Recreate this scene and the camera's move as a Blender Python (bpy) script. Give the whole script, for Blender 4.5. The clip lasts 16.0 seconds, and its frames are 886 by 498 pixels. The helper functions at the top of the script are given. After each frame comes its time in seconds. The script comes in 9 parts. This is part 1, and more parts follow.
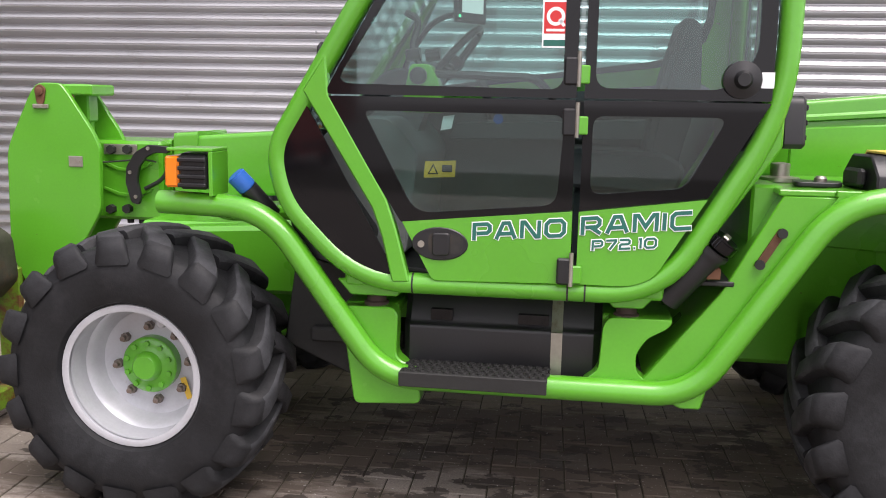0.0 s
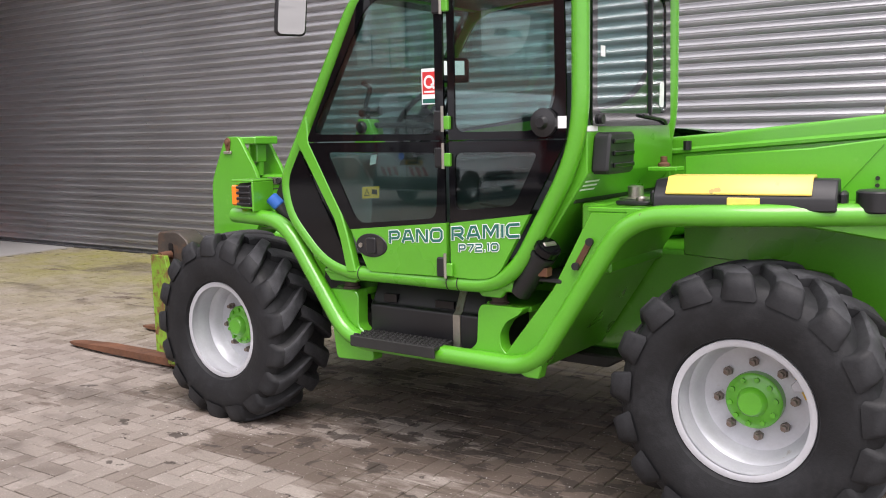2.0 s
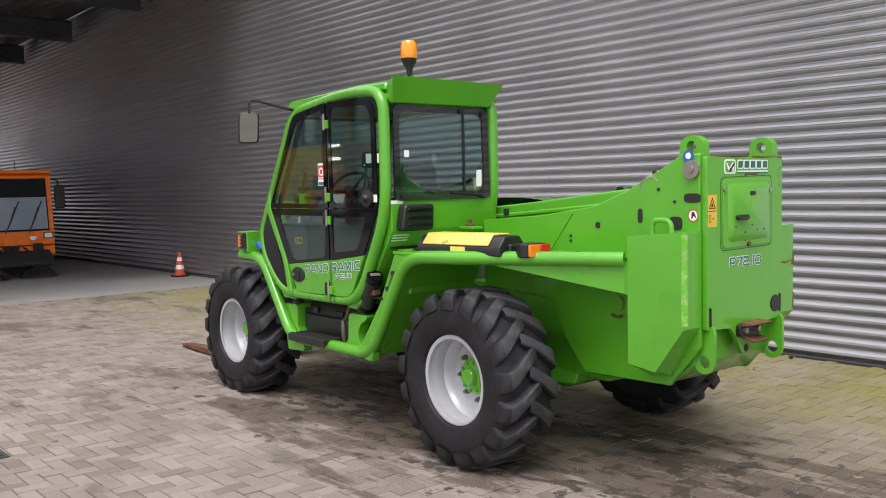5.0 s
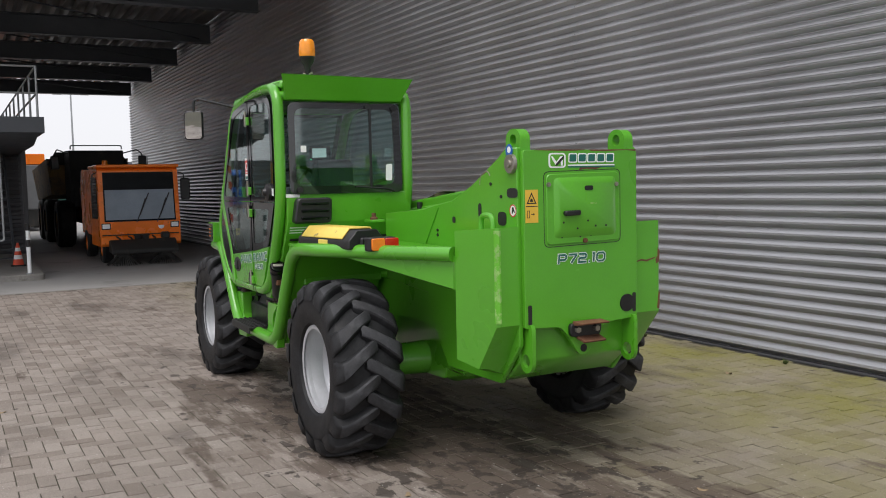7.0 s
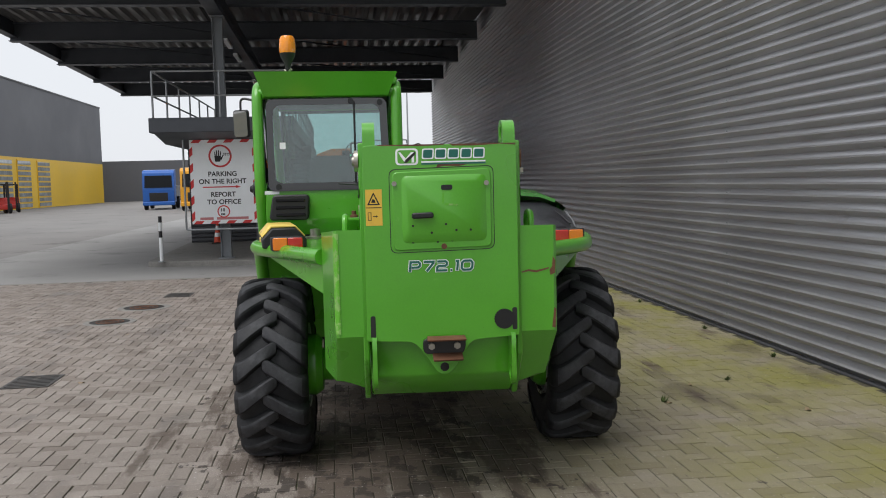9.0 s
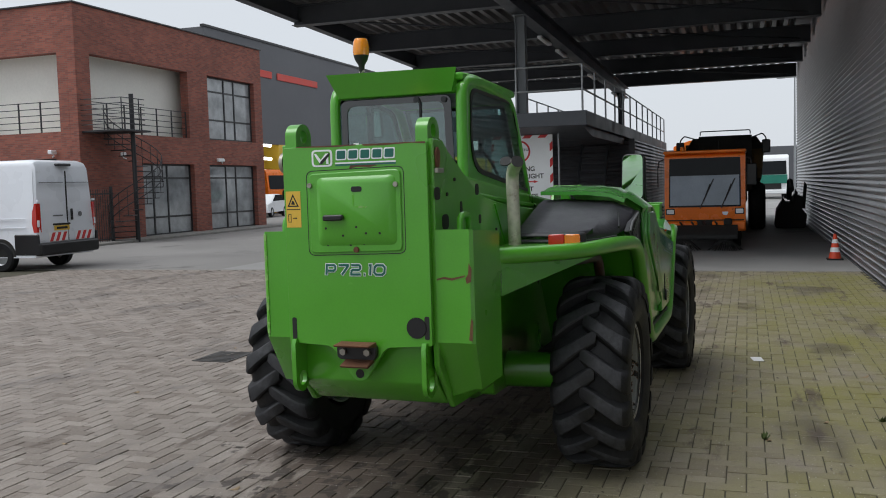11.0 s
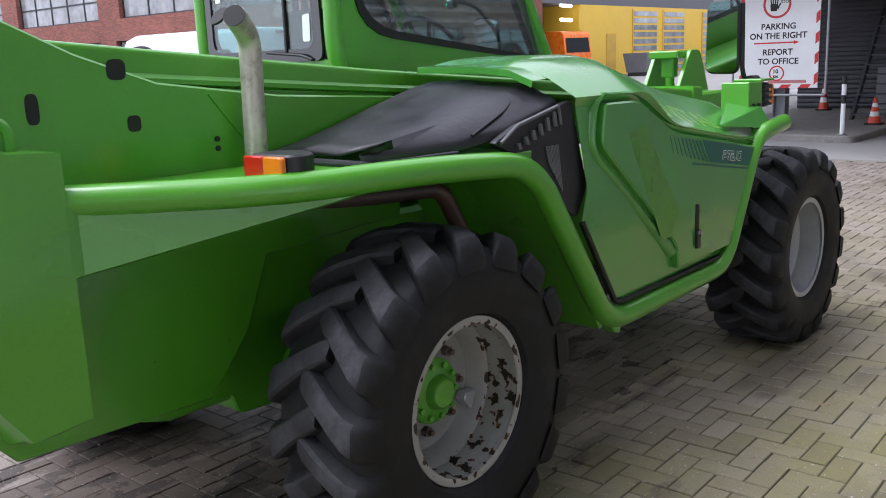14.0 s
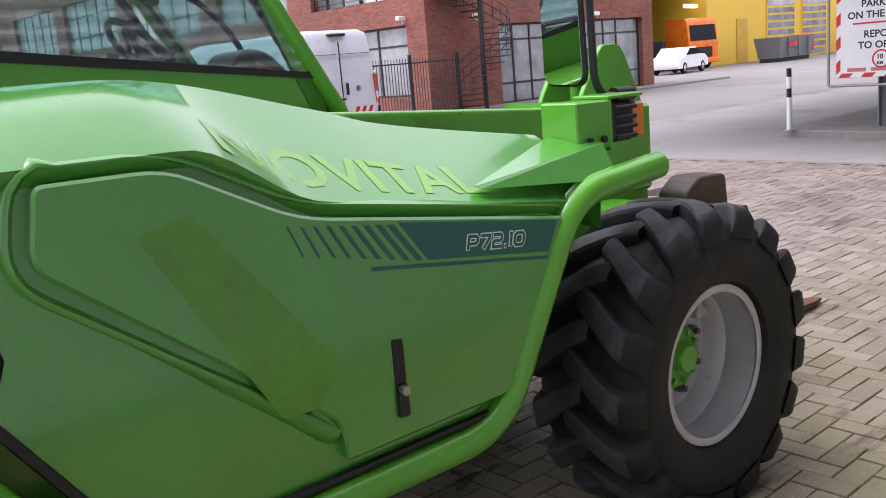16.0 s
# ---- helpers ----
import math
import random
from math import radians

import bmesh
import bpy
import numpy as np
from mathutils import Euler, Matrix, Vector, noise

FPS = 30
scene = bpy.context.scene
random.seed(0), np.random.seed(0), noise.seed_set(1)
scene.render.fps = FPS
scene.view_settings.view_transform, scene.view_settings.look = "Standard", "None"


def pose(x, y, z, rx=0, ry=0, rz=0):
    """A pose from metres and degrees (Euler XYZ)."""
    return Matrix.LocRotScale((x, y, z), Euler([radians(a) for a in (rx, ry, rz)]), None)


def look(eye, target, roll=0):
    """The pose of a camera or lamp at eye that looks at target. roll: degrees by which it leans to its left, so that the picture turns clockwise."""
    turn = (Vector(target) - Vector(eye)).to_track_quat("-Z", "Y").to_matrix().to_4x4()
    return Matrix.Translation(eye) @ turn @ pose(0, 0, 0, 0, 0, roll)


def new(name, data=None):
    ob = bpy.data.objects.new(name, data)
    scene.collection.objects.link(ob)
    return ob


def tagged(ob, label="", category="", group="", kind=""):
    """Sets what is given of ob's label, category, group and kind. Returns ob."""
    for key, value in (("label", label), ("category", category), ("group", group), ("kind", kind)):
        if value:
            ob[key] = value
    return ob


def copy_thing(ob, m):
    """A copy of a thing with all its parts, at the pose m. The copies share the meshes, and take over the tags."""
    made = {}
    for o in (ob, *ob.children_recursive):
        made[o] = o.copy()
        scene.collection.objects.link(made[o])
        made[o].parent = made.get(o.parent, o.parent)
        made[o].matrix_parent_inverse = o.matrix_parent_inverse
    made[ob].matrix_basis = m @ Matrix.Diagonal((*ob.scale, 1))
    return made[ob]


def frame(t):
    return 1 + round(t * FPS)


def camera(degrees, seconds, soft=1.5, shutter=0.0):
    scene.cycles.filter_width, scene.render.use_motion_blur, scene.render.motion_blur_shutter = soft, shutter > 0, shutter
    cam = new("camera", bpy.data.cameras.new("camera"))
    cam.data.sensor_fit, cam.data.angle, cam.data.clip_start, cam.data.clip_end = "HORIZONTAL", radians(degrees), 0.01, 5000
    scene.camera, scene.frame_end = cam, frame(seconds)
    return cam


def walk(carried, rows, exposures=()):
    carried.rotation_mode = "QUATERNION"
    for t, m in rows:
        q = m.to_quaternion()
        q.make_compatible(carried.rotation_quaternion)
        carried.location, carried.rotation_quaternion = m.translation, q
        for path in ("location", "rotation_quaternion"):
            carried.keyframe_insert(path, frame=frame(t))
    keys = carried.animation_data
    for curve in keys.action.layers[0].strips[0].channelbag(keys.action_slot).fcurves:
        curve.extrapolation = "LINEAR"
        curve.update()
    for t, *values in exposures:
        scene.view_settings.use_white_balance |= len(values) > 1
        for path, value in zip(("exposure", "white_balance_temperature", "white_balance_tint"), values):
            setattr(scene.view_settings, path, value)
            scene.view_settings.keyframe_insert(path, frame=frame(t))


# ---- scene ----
cam = camera(52.5, 16.0, 1.0)
PATH = [
    (0, (0.003, -0.114, 1.561), (-0.223, 1.846, 1.236), 1.1),
    (0.5, (0.575, -0.225, 1.561), (0.053, 1.681, 1.25), -0.0),
    (1, (1.19, -0.272, 1.605), (0.426, 1.55, 1.292), -1.6),
    (1.5, (1.764, -0.397, 1.611), (0.789, 1.323, 1.308), -1.4),
    (2, (2.36, -0.472, 1.62), (1.248, 1.17, 1.359), -1.2),
    (2.5, (2.947, -0.583, 1.666), (1.771, 1.016, 1.42), -0.5),
    (3, (3.522, -0.711, 1.695), (2.268, 0.83, 1.47), -1.4),
    (3.5, (4.107, -0.749, 1.683), (2.764, 0.722, 1.501), -1.5),
    (3.7, (4.281, -0.806, 1.686), (2.926, 0.653, 1.504), -1.4),
    (5.8, (6.129, -0.277, 1.71), (4.541, 0.928, 1.555), -1.0),
    (6, (6.249, -0.125, 1.706), (4.656, 1.071, 1.526), -0.9),
    (6.5, (6.443, 0.351, 1.674), (4.793, 1.472, 1.525), -0.7),
    (7, (6.69, 0.928, 1.68), (4.941, 1.887, 1.534), -1.3),
    (7.5, (6.886, 1.546, 1.67), (5.06, 2.347, 1.514), -2.7),
    (8, (7.028, 2.182, 1.677), (5.139, 2.821, 1.521), -2.7),
    (8.2, (7.099, 2.448, 1.662), (5.182, 2.996, 1.51), -2.5),
    (10.3, (6.993, 5.009, 1.669), (5.024, 4.689, 1.521), -1.0),
    (10.5, (6.938, 5.242, 1.668), (4.99, 4.812, 1.527), -1.3),
    (11, (6.641, 5.714, 1.642), (4.752, 5.071, 1.501), -1.7),
    (11.5, (6.251, 6.099, 1.639), (4.431, 5.288, 1.462), -1.4),
    (12, (5.81, 6.412, 1.638), (4.047, 5.484, 1.464), -1.0),
    (12.5, (5.263, 6.553, 1.615), (3.551, 5.563, 1.319), -0.0),
    (13, (4.718, 6.668, 1.615), (3.093, 5.562, 1.246), -0.7),
    (13.5, (4.128, 6.714, 1.618), (2.588, 5.505, 1.208), -1.7),
    (14, (3.549, 6.771, 1.608), (2.05, 5.513, 1.196), -2.3),
    (14.5, (2.962, 6.795, 1.607), (1.51, 5.483, 1.197), -2.2),
    (15, (2.351, 6.794, 1.618), (0.927, 5.449, 1.214), -2.5),
    (15.5, (1.754, 6.846, 1.606), (0.427, 5.401, 1.215), -3.5),
    (16, (1.101, 6.788, 1.58), (-0.18, 5.305, 1.179), -4.8),
]
EXPOSURES = [(0, 1.13, 6700, 19), (3.5, 1.10, 6650, 16), (6, 0.62, 6600, 13), (7, 0.42, 6550, 12), (8.2, 0.33, 6450, 11), (10.3, 0.18, 6350, 8), (11, 0.08, 6250, 8), (12, 0.10, 6150, 10), (12.5, 0.2, 6100, 11), (13, 0.5, 6050, 13), (13.5, 0.80, 6000, 16), (14.5, 1.25, 5900, 20), (16, 1.25, 6300, 23)]
walk(cam, [(t, look(eye, target, roll)) for t, eye, target, roll in PATH], EXPOSURES)

# ---- light: overcast sky and a very wide, weak sun over the open yard ----
world = bpy.data.worlds.new("overcast")
scene.world = world
world.use_nodes = True
wn, wl = world.node_tree.nodes, world.node_tree.links
wn.clear()
sky = wn.new("ShaderNodeTexSky")
sky.sky_type = "NISHITA"
sky.sun_disc = False
sky.sun_elevation = radians(63)
sky.sun_rotation = radians(140)
sky.air_density, sky.dust_density, sky.ozone_density = 1.0, 4.0, 1.0
cloud = wn.new("ShaderNodeMixRGB")
cloud.inputs[0].default_value = 0.86
cloud.inputs[2].default_value = (9.6, 9.8, 10.2, 1)
wl.new(sky.outputs[0], cloud.inputs[1])
back = wn.new("ShaderNodeBackground")
back.inputs[1].default_value = 0.079
wl.new(cloud.outputs[0], back.inputs[0])
wout = wn.new("ShaderNodeOutputWorld")
wl.new(back.outputs[0], wout.inputs[0])
sun_data = bpy.data.lights.new("sun", "SUN")
sun_data.energy, sun_data.angle, sun_data.color = 1.68, radians(38), (1.0, 0.98, 0.965)
sun = new("sun", sun_data)
sun.matrix_world = look((0, 0, 30), (-10, 12, 0))
# ---- materials ----
def nodes_of(m):
    m.use_nodes = True
    n, l = m.node_tree.nodes, m.node_tree.links
    return n, l, n["Principled BSDF"]


def noise_node(n, l, scale, detail=4.0, rough=0.6, coord="Object", stretch=None):
    tc = n.new("ShaderNodeTexCoord")
    t = n.new("ShaderNodeTexNoise")
    t.inputs["Scale"].default_value = scale
    t.inputs["Detail"].default_value = detail
    t.inputs["Roughness"].default_value = rough
    src = tc.outputs[coord]
    if stretch:
        mp = n.new("ShaderNodeMapping")
        mp.inputs["Scale"].default_value = stretch
        l.new(src, mp.inputs[0])
        src = mp.outputs[0]
    l.new(src, t.inputs["Vector"])
    return t


def ramp(n, l, src, stops):
    r = n.new("ShaderNodeValToRGB")
    els = r.color_ramp.elements
    while len(els) < len(stops):
        els.new(0.5)
    for e, (p, c) in zip(els, stops):
        e.position = p
        e.color = (*c, 1) if not isinstance(c, (int, float)) else (c, c, c, 1)
    l.new(src, r.inputs[0])
    return r


def shade(c, k):
    return tuple(min(1.0, max(0.0, v * k)) for v in c)


def mixer(n, l, fac, a, b, kind="MIX"):
    m = n.new("ShaderNodeMixRGB")
    m.blend_type = kind
    for i, v in ((0, fac), (1, a), (2, b)):
        if isinstance(v, (int, float)):
            m.inputs[i].default_value = v if i == 0 else (v, v, v, 1)
        elif isinstance(v, tuple):
            m.inputs[i].default_value = (*v, 1)
        else:
            l.new(v, m.inputs[i])
    return m


def bump(n, l, b, src, strength, dist=0.01):
    bm_ = n.new("ShaderNodeBump")
    bm_.inputs["Strength"].default_value = strength
    bm_.inputs["Distance"].default_value = dist
    l.new(src, bm_.inputs["Height"])
    l.new(bm_.outputs[0], b.inputs["Normal"])


def surface(name, base, rough=0.5, metal=0.0, big=1.5, fine=40, var=0.12, relief=0.15, dirt=None, dirt_at=(0.56, 0.72),
            dirt_scale=3.0, spec=0.5, coat=0.0, dist=0.004, stretch=None, rough_var=0.12, random_var=0.0):
    """A worn surface: base colour varied at two scales, blotches of dirt, uneven gloss, fine relief."""
    m = bpy.data.materials.new(name)
    n, l, b = nodes_of(m)
    a = noise_node(n, l, big, 3)
    f = noise_node(n, l, fine, 6, 0.65, stretch=stretch)
    c1 = ramp(n, l, a.outputs["Fac"], [(0.3, shade(base, 1 - var)), (0.7, shade(base, 1 + var))])
    c2 = ramp(n, l, f.outputs["Fac"], [(0.3, 1 - var), (0.7, 1.0)])
    col = mixer(n, l, 1.0, c1.outputs[0], c2.outputs[0], "MULTIPLY").outputs[0]
    if random_var:
        oi = n.new("ShaderNodeObjectInfo")
        ge = n.new("ShaderNodeNewGeometry")
        ad = n.new("ShaderNodeMath")
        ad.operation = "ADD"
        l.new(oi.outputs["Random"], ad.inputs[0])
        l.new(ge.outputs["Random Per Island"], ad.inputs[1])
        fr = n.new("ShaderNodeMath")
        fr.operation = "FRACT"
        l.new(ad.outputs[0], fr.inputs[0])
        rr = ramp(n, l, fr.outputs[0], [(0.0, 1 - random_var), (1.0, 1 + random_var * 0.5)])
        col = mixer(n, l, 1.0, col, rr.outputs[0], "MULTIPLY").outputs[0]
    if dirt:
        d = noise_node(n, l, dirt_scale, 8, 0.7)
        dr = ramp(n, l, d.outputs["Fac"], [(dirt_at[0], 0.0), (dirt_at[1], 1.0)])
        col = mixer(n, l, dr.outputs[0], col, dirt).outputs[0]
    l.new(col, b.inputs["Base Color"])
    rg = ramp(n, l, a.outputs["Fac"], [(0.25, max(0.02, rough - rough_var)), (0.75, min(1, rough + rough_var))])
    l.new(rg.outputs[0], b.inputs["Roughness"])
    b.inputs["Metallic"].default_value = metal
    b.inputs["Specular IOR Level"].default_value = spec
    b.inputs["Coat Weight"].default_value = coat
    b.inputs["Coat Roughness"].default_value = 0.12
    if relief:
        bump(n, l, b, f.outputs["Fac"], relief, dist)
    return m


def glass_mat(name, tint, gloss=0.02, extra=0.04):
    """Thin pane: tinted see-through with mirror gloss by Fresnel."""
    m = bpy.data.materials.new(name)
    m.use_nodes = True
    n, l = m.node_tree.nodes, m.node_tree.links
    n.clear()
    tr = n.new("ShaderNodeBsdfTransparent")
    tr.inputs[0].default_value = (*tint, 1)
    gl = n.new("ShaderNodeBsdfGlossy")
    gl.inputs["Roughness"].default_value = gloss
    fr = n.new("ShaderNodeLayerWeight")
    po = n.new("ShaderNodeMath")
    po.operation = "POWER"
    po.inputs[1].default_value = 4.0
    l.new(fr.outputs["Facing"], po.inputs[0])
    mul = n.new("ShaderNodeMath")
    mul.operation = "MULTIPLY_ADD"
    mul.inputs[1].default_value, mul.inputs[2].default_value = 0.6, extra
    l.new(po.outputs[0], mul.inputs[0])
    mx = n.new("ShaderNodeMixShader")
    l.new(mul.outputs[0], mx.inputs[0])
    l.new(tr.outputs[0], mx.inputs[1])
    l.new(gl.outputs[0], mx.inputs[2])
    out = n.new("ShaderNodeOutputMaterial")
    l.new(mx.outputs[0], out.inputs[0])
    return m


def glow(name, colour, strength):
    m = bpy.data.materials.new(name)
    n, l, b = nodes_of(m)
    b.inputs["Base Color"].default_value = (*colour, 1)
    b.inputs["Emission Color"].default_value = (*colour, 1)
    b.inputs["Emission Strength"].default_value = strength
    return m


GREEN = surface("green_paint", (0.088, 0.375, 0.018), 0.34, big=2.2, fine=90, var=0.07, relief=0.03, coat=0.6, dirt=(0.085, 0.29, 0.02), dirt_at=(0.62, 0.85))
HOOD = surface("hood_green", (0.058, 0.305, 0.032), 0.30, big=2.0, fine=90, var=0.07, relief=0.02, coat=0.85)
HOOD.node_tree.nodes["Principled BSDF"].inputs["Coat IOR"].default_value = 1.62
GREEN_WORN = surface("worn_green_paint", (0.17, 0.32, 0.02), 0.55, var=0.2, relief=0.15, dirt=(0.15, 0.06, 0.025), dirt_at=(0.46, 0.60), dirt_scale=14)
BLACK = surface("black_plastic", (0.012, 0.012, 0.0135), 0.42, big=4, fine=120, var=0.2, relief=0.1)
BLACK_GLOSS = surface("black_gloss", (0.004, 0.004, 0.005), 0.05, var=0.1, relief=0, rough_var=0.03, spec=0.35)
RUBBER = surface("tyre_rubber", (0.014, 0.0145, 0.016), 0.6, big=6, fine=70, var=0.3, relief=0.35, dirt=(0.030, 0.031, 0.034), dirt_at=(0.5, 0.78), dirt_scale=5, spec=0.3)
# lug tops: scuffed rubber, with sky sheen put into the paler colour
RUBBER_WORN_SHEEN = surface("worn_sheen_tread_rubber", (0.030, 0.031, 0.035), 0.7, random_var=0.3, big=5, fine=60, var=0.35, relief=0.4, dirt=(0.065, 0.066, 0.072), dirt_at=(0.5, 0.72), dirt_scale=6)
RIM = surface("rim_silver", (0.52, 0.53, 0.56), 0.42, metal=0.25, big=5, fine=80, var=0.08, relief=0.06, dirt=(0.25, 0.17, 0.11), dirt_at=(0.66, 0.78), dirt_scale=7)
RIM_RUST = surface("rim_rusty", (0.40, 0.405, 0.39), 0.5, metal=0.15, big=5, fine=80, var=0.1, relief=0.1, dirt=(0.22, 0.20, 0.17), dirt_at=(0.60, 0.75), dirt_scale=8)
RUST = surface("rusty_steel", (0.17, 0.075, 0.04), 0.75, metal=0.2, big=6, fine=50, var=0.3, relief=0.4, dirt=(0.06, 0.035, 0.025))
STEEL = surface("bare_steel", (0.40, 0.38, 0.33), 0.38, metal=0.85, var=0.15, relief=0.08, dirt=(0.2, 0.13, 0.09), dirt_scale=10)
EXHAUST = surface("heat_stained_steel", (0.62, 0.58, 0.49), 0.40, metal=0.55, big=5, var=0.2, relief=0.08, dirt=(0.22, 0.17, 0.10), dirt_at=(0.52, 0.68), dirt_scale=9)
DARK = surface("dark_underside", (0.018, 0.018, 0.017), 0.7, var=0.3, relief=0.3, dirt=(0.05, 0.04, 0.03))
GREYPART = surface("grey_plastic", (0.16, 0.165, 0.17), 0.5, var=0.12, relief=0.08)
SEAT = surface("seat_cloth", (0.06, 0.063, 0.068), 0.85, var=0.25, relief=0.3, fine=200)
WHITE = surface("white_paint", (0.87, 0.88, 0.89), 0.35, var=0.03, relief=0.02, coat=0.3)
DECAL_W = surface("white_vinyl", (0.86, 0.88, 0.88), 0.4, var=0.05, relief=0)
DECAL_T = surface("teal_vinyl", (0.012, 0.13, 0.10), 0.4, var=0.1, relief=0)
YELLOW = surface("yellow_vinyl", (0.78, 0.50, 0.06), 0.4, var=0.1, relief=0.03)
YELLOW_W = surface("pale_yellow_plastic", (0.85, 0.62, 0.13), 0.4, var=0.08, relief=0.05)
RED = surface("red_paint", (0.55, 0.03, 0.02), 0.35, var=0.08, relief=0.02, coat=0.3)
RED_VINYL = surface("red_vinyl", (0.62, 0.03, 0.03), 0.45, var=0.08, relief=0)
ORANGE = surface("orange_paint", (0.95, 0.200, 0.012), 0.30, var=0.1, relief=0.03, dirt=(0.3, 0.1, 0.03), dirt_at=(0.6, 0.85))
BLUE = surface("blue_cap", (0.02, 0.12, 0.45), 0.4, var=0.1, relief=0.02)
AMBER = surface("amber_lens", (0.85, 0.22, 0.01), 0.15, var=0.1, relief=0.02, coat=0.5)
BEACON = surface("beacon_lens", (0.95, 0.30, 0.004), 0.12, var=0.12, relief=0.02, coat=0.6, big=12)
REDLENS = surface("red_lens", (0.55, 0.02, 0.01), 0.15, var=0.1, relief=0.02, coat=0.5)
TARP = surface("black_hood_cover", (0.022, 0.021, 0.027), 0.42, big=5, fine=30, var=0.25, relief=0.25, dist=0.01)
GLASS = glass_mat("tinted_glass", (0.62, 0.75, 0.73), extra=0.08)
# glossier than the side glass, to stand for brighter sky reflected in it
GLASS_CLEAR = glass_mat("clear_glass", (0.72, 0.85, 0.84), extra=0.12)
GLASS_SIDE = glass_mat("side_glass", (0.66, 0.80, 0.78), extra=0.075)
# lit copy of the black gloss: paler and shinier to imitate sky reflection
BLACK_SKYLIT = surface("black_skylit_border", (0.010, 0.011, 0.013), 0.04, var=0.1, relief=0, rough_var=0.02, spec=0.7, coat=0.6)
MIRROR = surface("mirror_glass", (0.75, 0.77, 0.78), 0.02, metal=1.0, var=0.01, relief=0, rough_var=0.0)
CLAD = surface("grey_steel_cladding", (0.51, 0.51, 0.525), 0.34, metal=0.85, big=0.7, fine=14, var=0.06, relief=0.0, dirt=(0.30, 0.29, 0.28), dirt_at=(0.62, 0.9), stretch=(0.2, 1, 3), rough_var=0.05)
CLAD_DARK = surface("dark_cladding", (0.09, 0.092, 0.10), 0.42, metal=0.35, big=0.7, fine=14, var=0.1, relief=0.05)
STEELWORK = surface("grey_painted_steelwork", (0.085, 0.092, 0.105), 0.5, metal=0.1, var=0.15, relief=0.05)
DECK = surface("roof_decking", (0.32, 0.31, 0.30), 0.4, metal=0.5, var=0.2, relief=0.05)
GALV = surface("galvanised_steel", (0.38, 0.40, 0.41), 0.45, metal=0.6, var=0.12, relief=0.05)
CONCRETE = surface("kerb_concrete", (0.26, 0.25, 0.23), 0.85, big=3, fine=30, var=0.2, relief=0.3, dirt=(0.12, 0.11, 0.09))
PLASTER = surface("cream_plaster", (0.88, 0.86, 0.79), 0.8, big=0.3, var=0.07, relief=0.05, fine=10)
DARKFRAME = surface("dark_window_frame", (0.022, 0.023, 0.025), 0.45, var=0.1, relief=0.02)
WINGLASS = surface("window_glass", (0.34, 0.36, 0.37), 0.06, var=0.35, relief=0, big=0.7, fine=2.0, spec=0.9, rough_var=0.03)
HALLGREY = surface("grey_hall_panel", (0.11, 0.113, 0.125), 0.55, big=0.15, fine=2, var=0.06, relief=0.02)
HALLYEL = surface("yellow_hall_panel", (0.78, 0.50, 0.04), 0.5, big=0.15, fine=2, var=0.06, relief=0.02)
CARGLASS = surface("car_glass", (0.010, 0.012, 0.014), 0.06, var=0.2, relief=0, rough_var=0.02, spec=0.15)


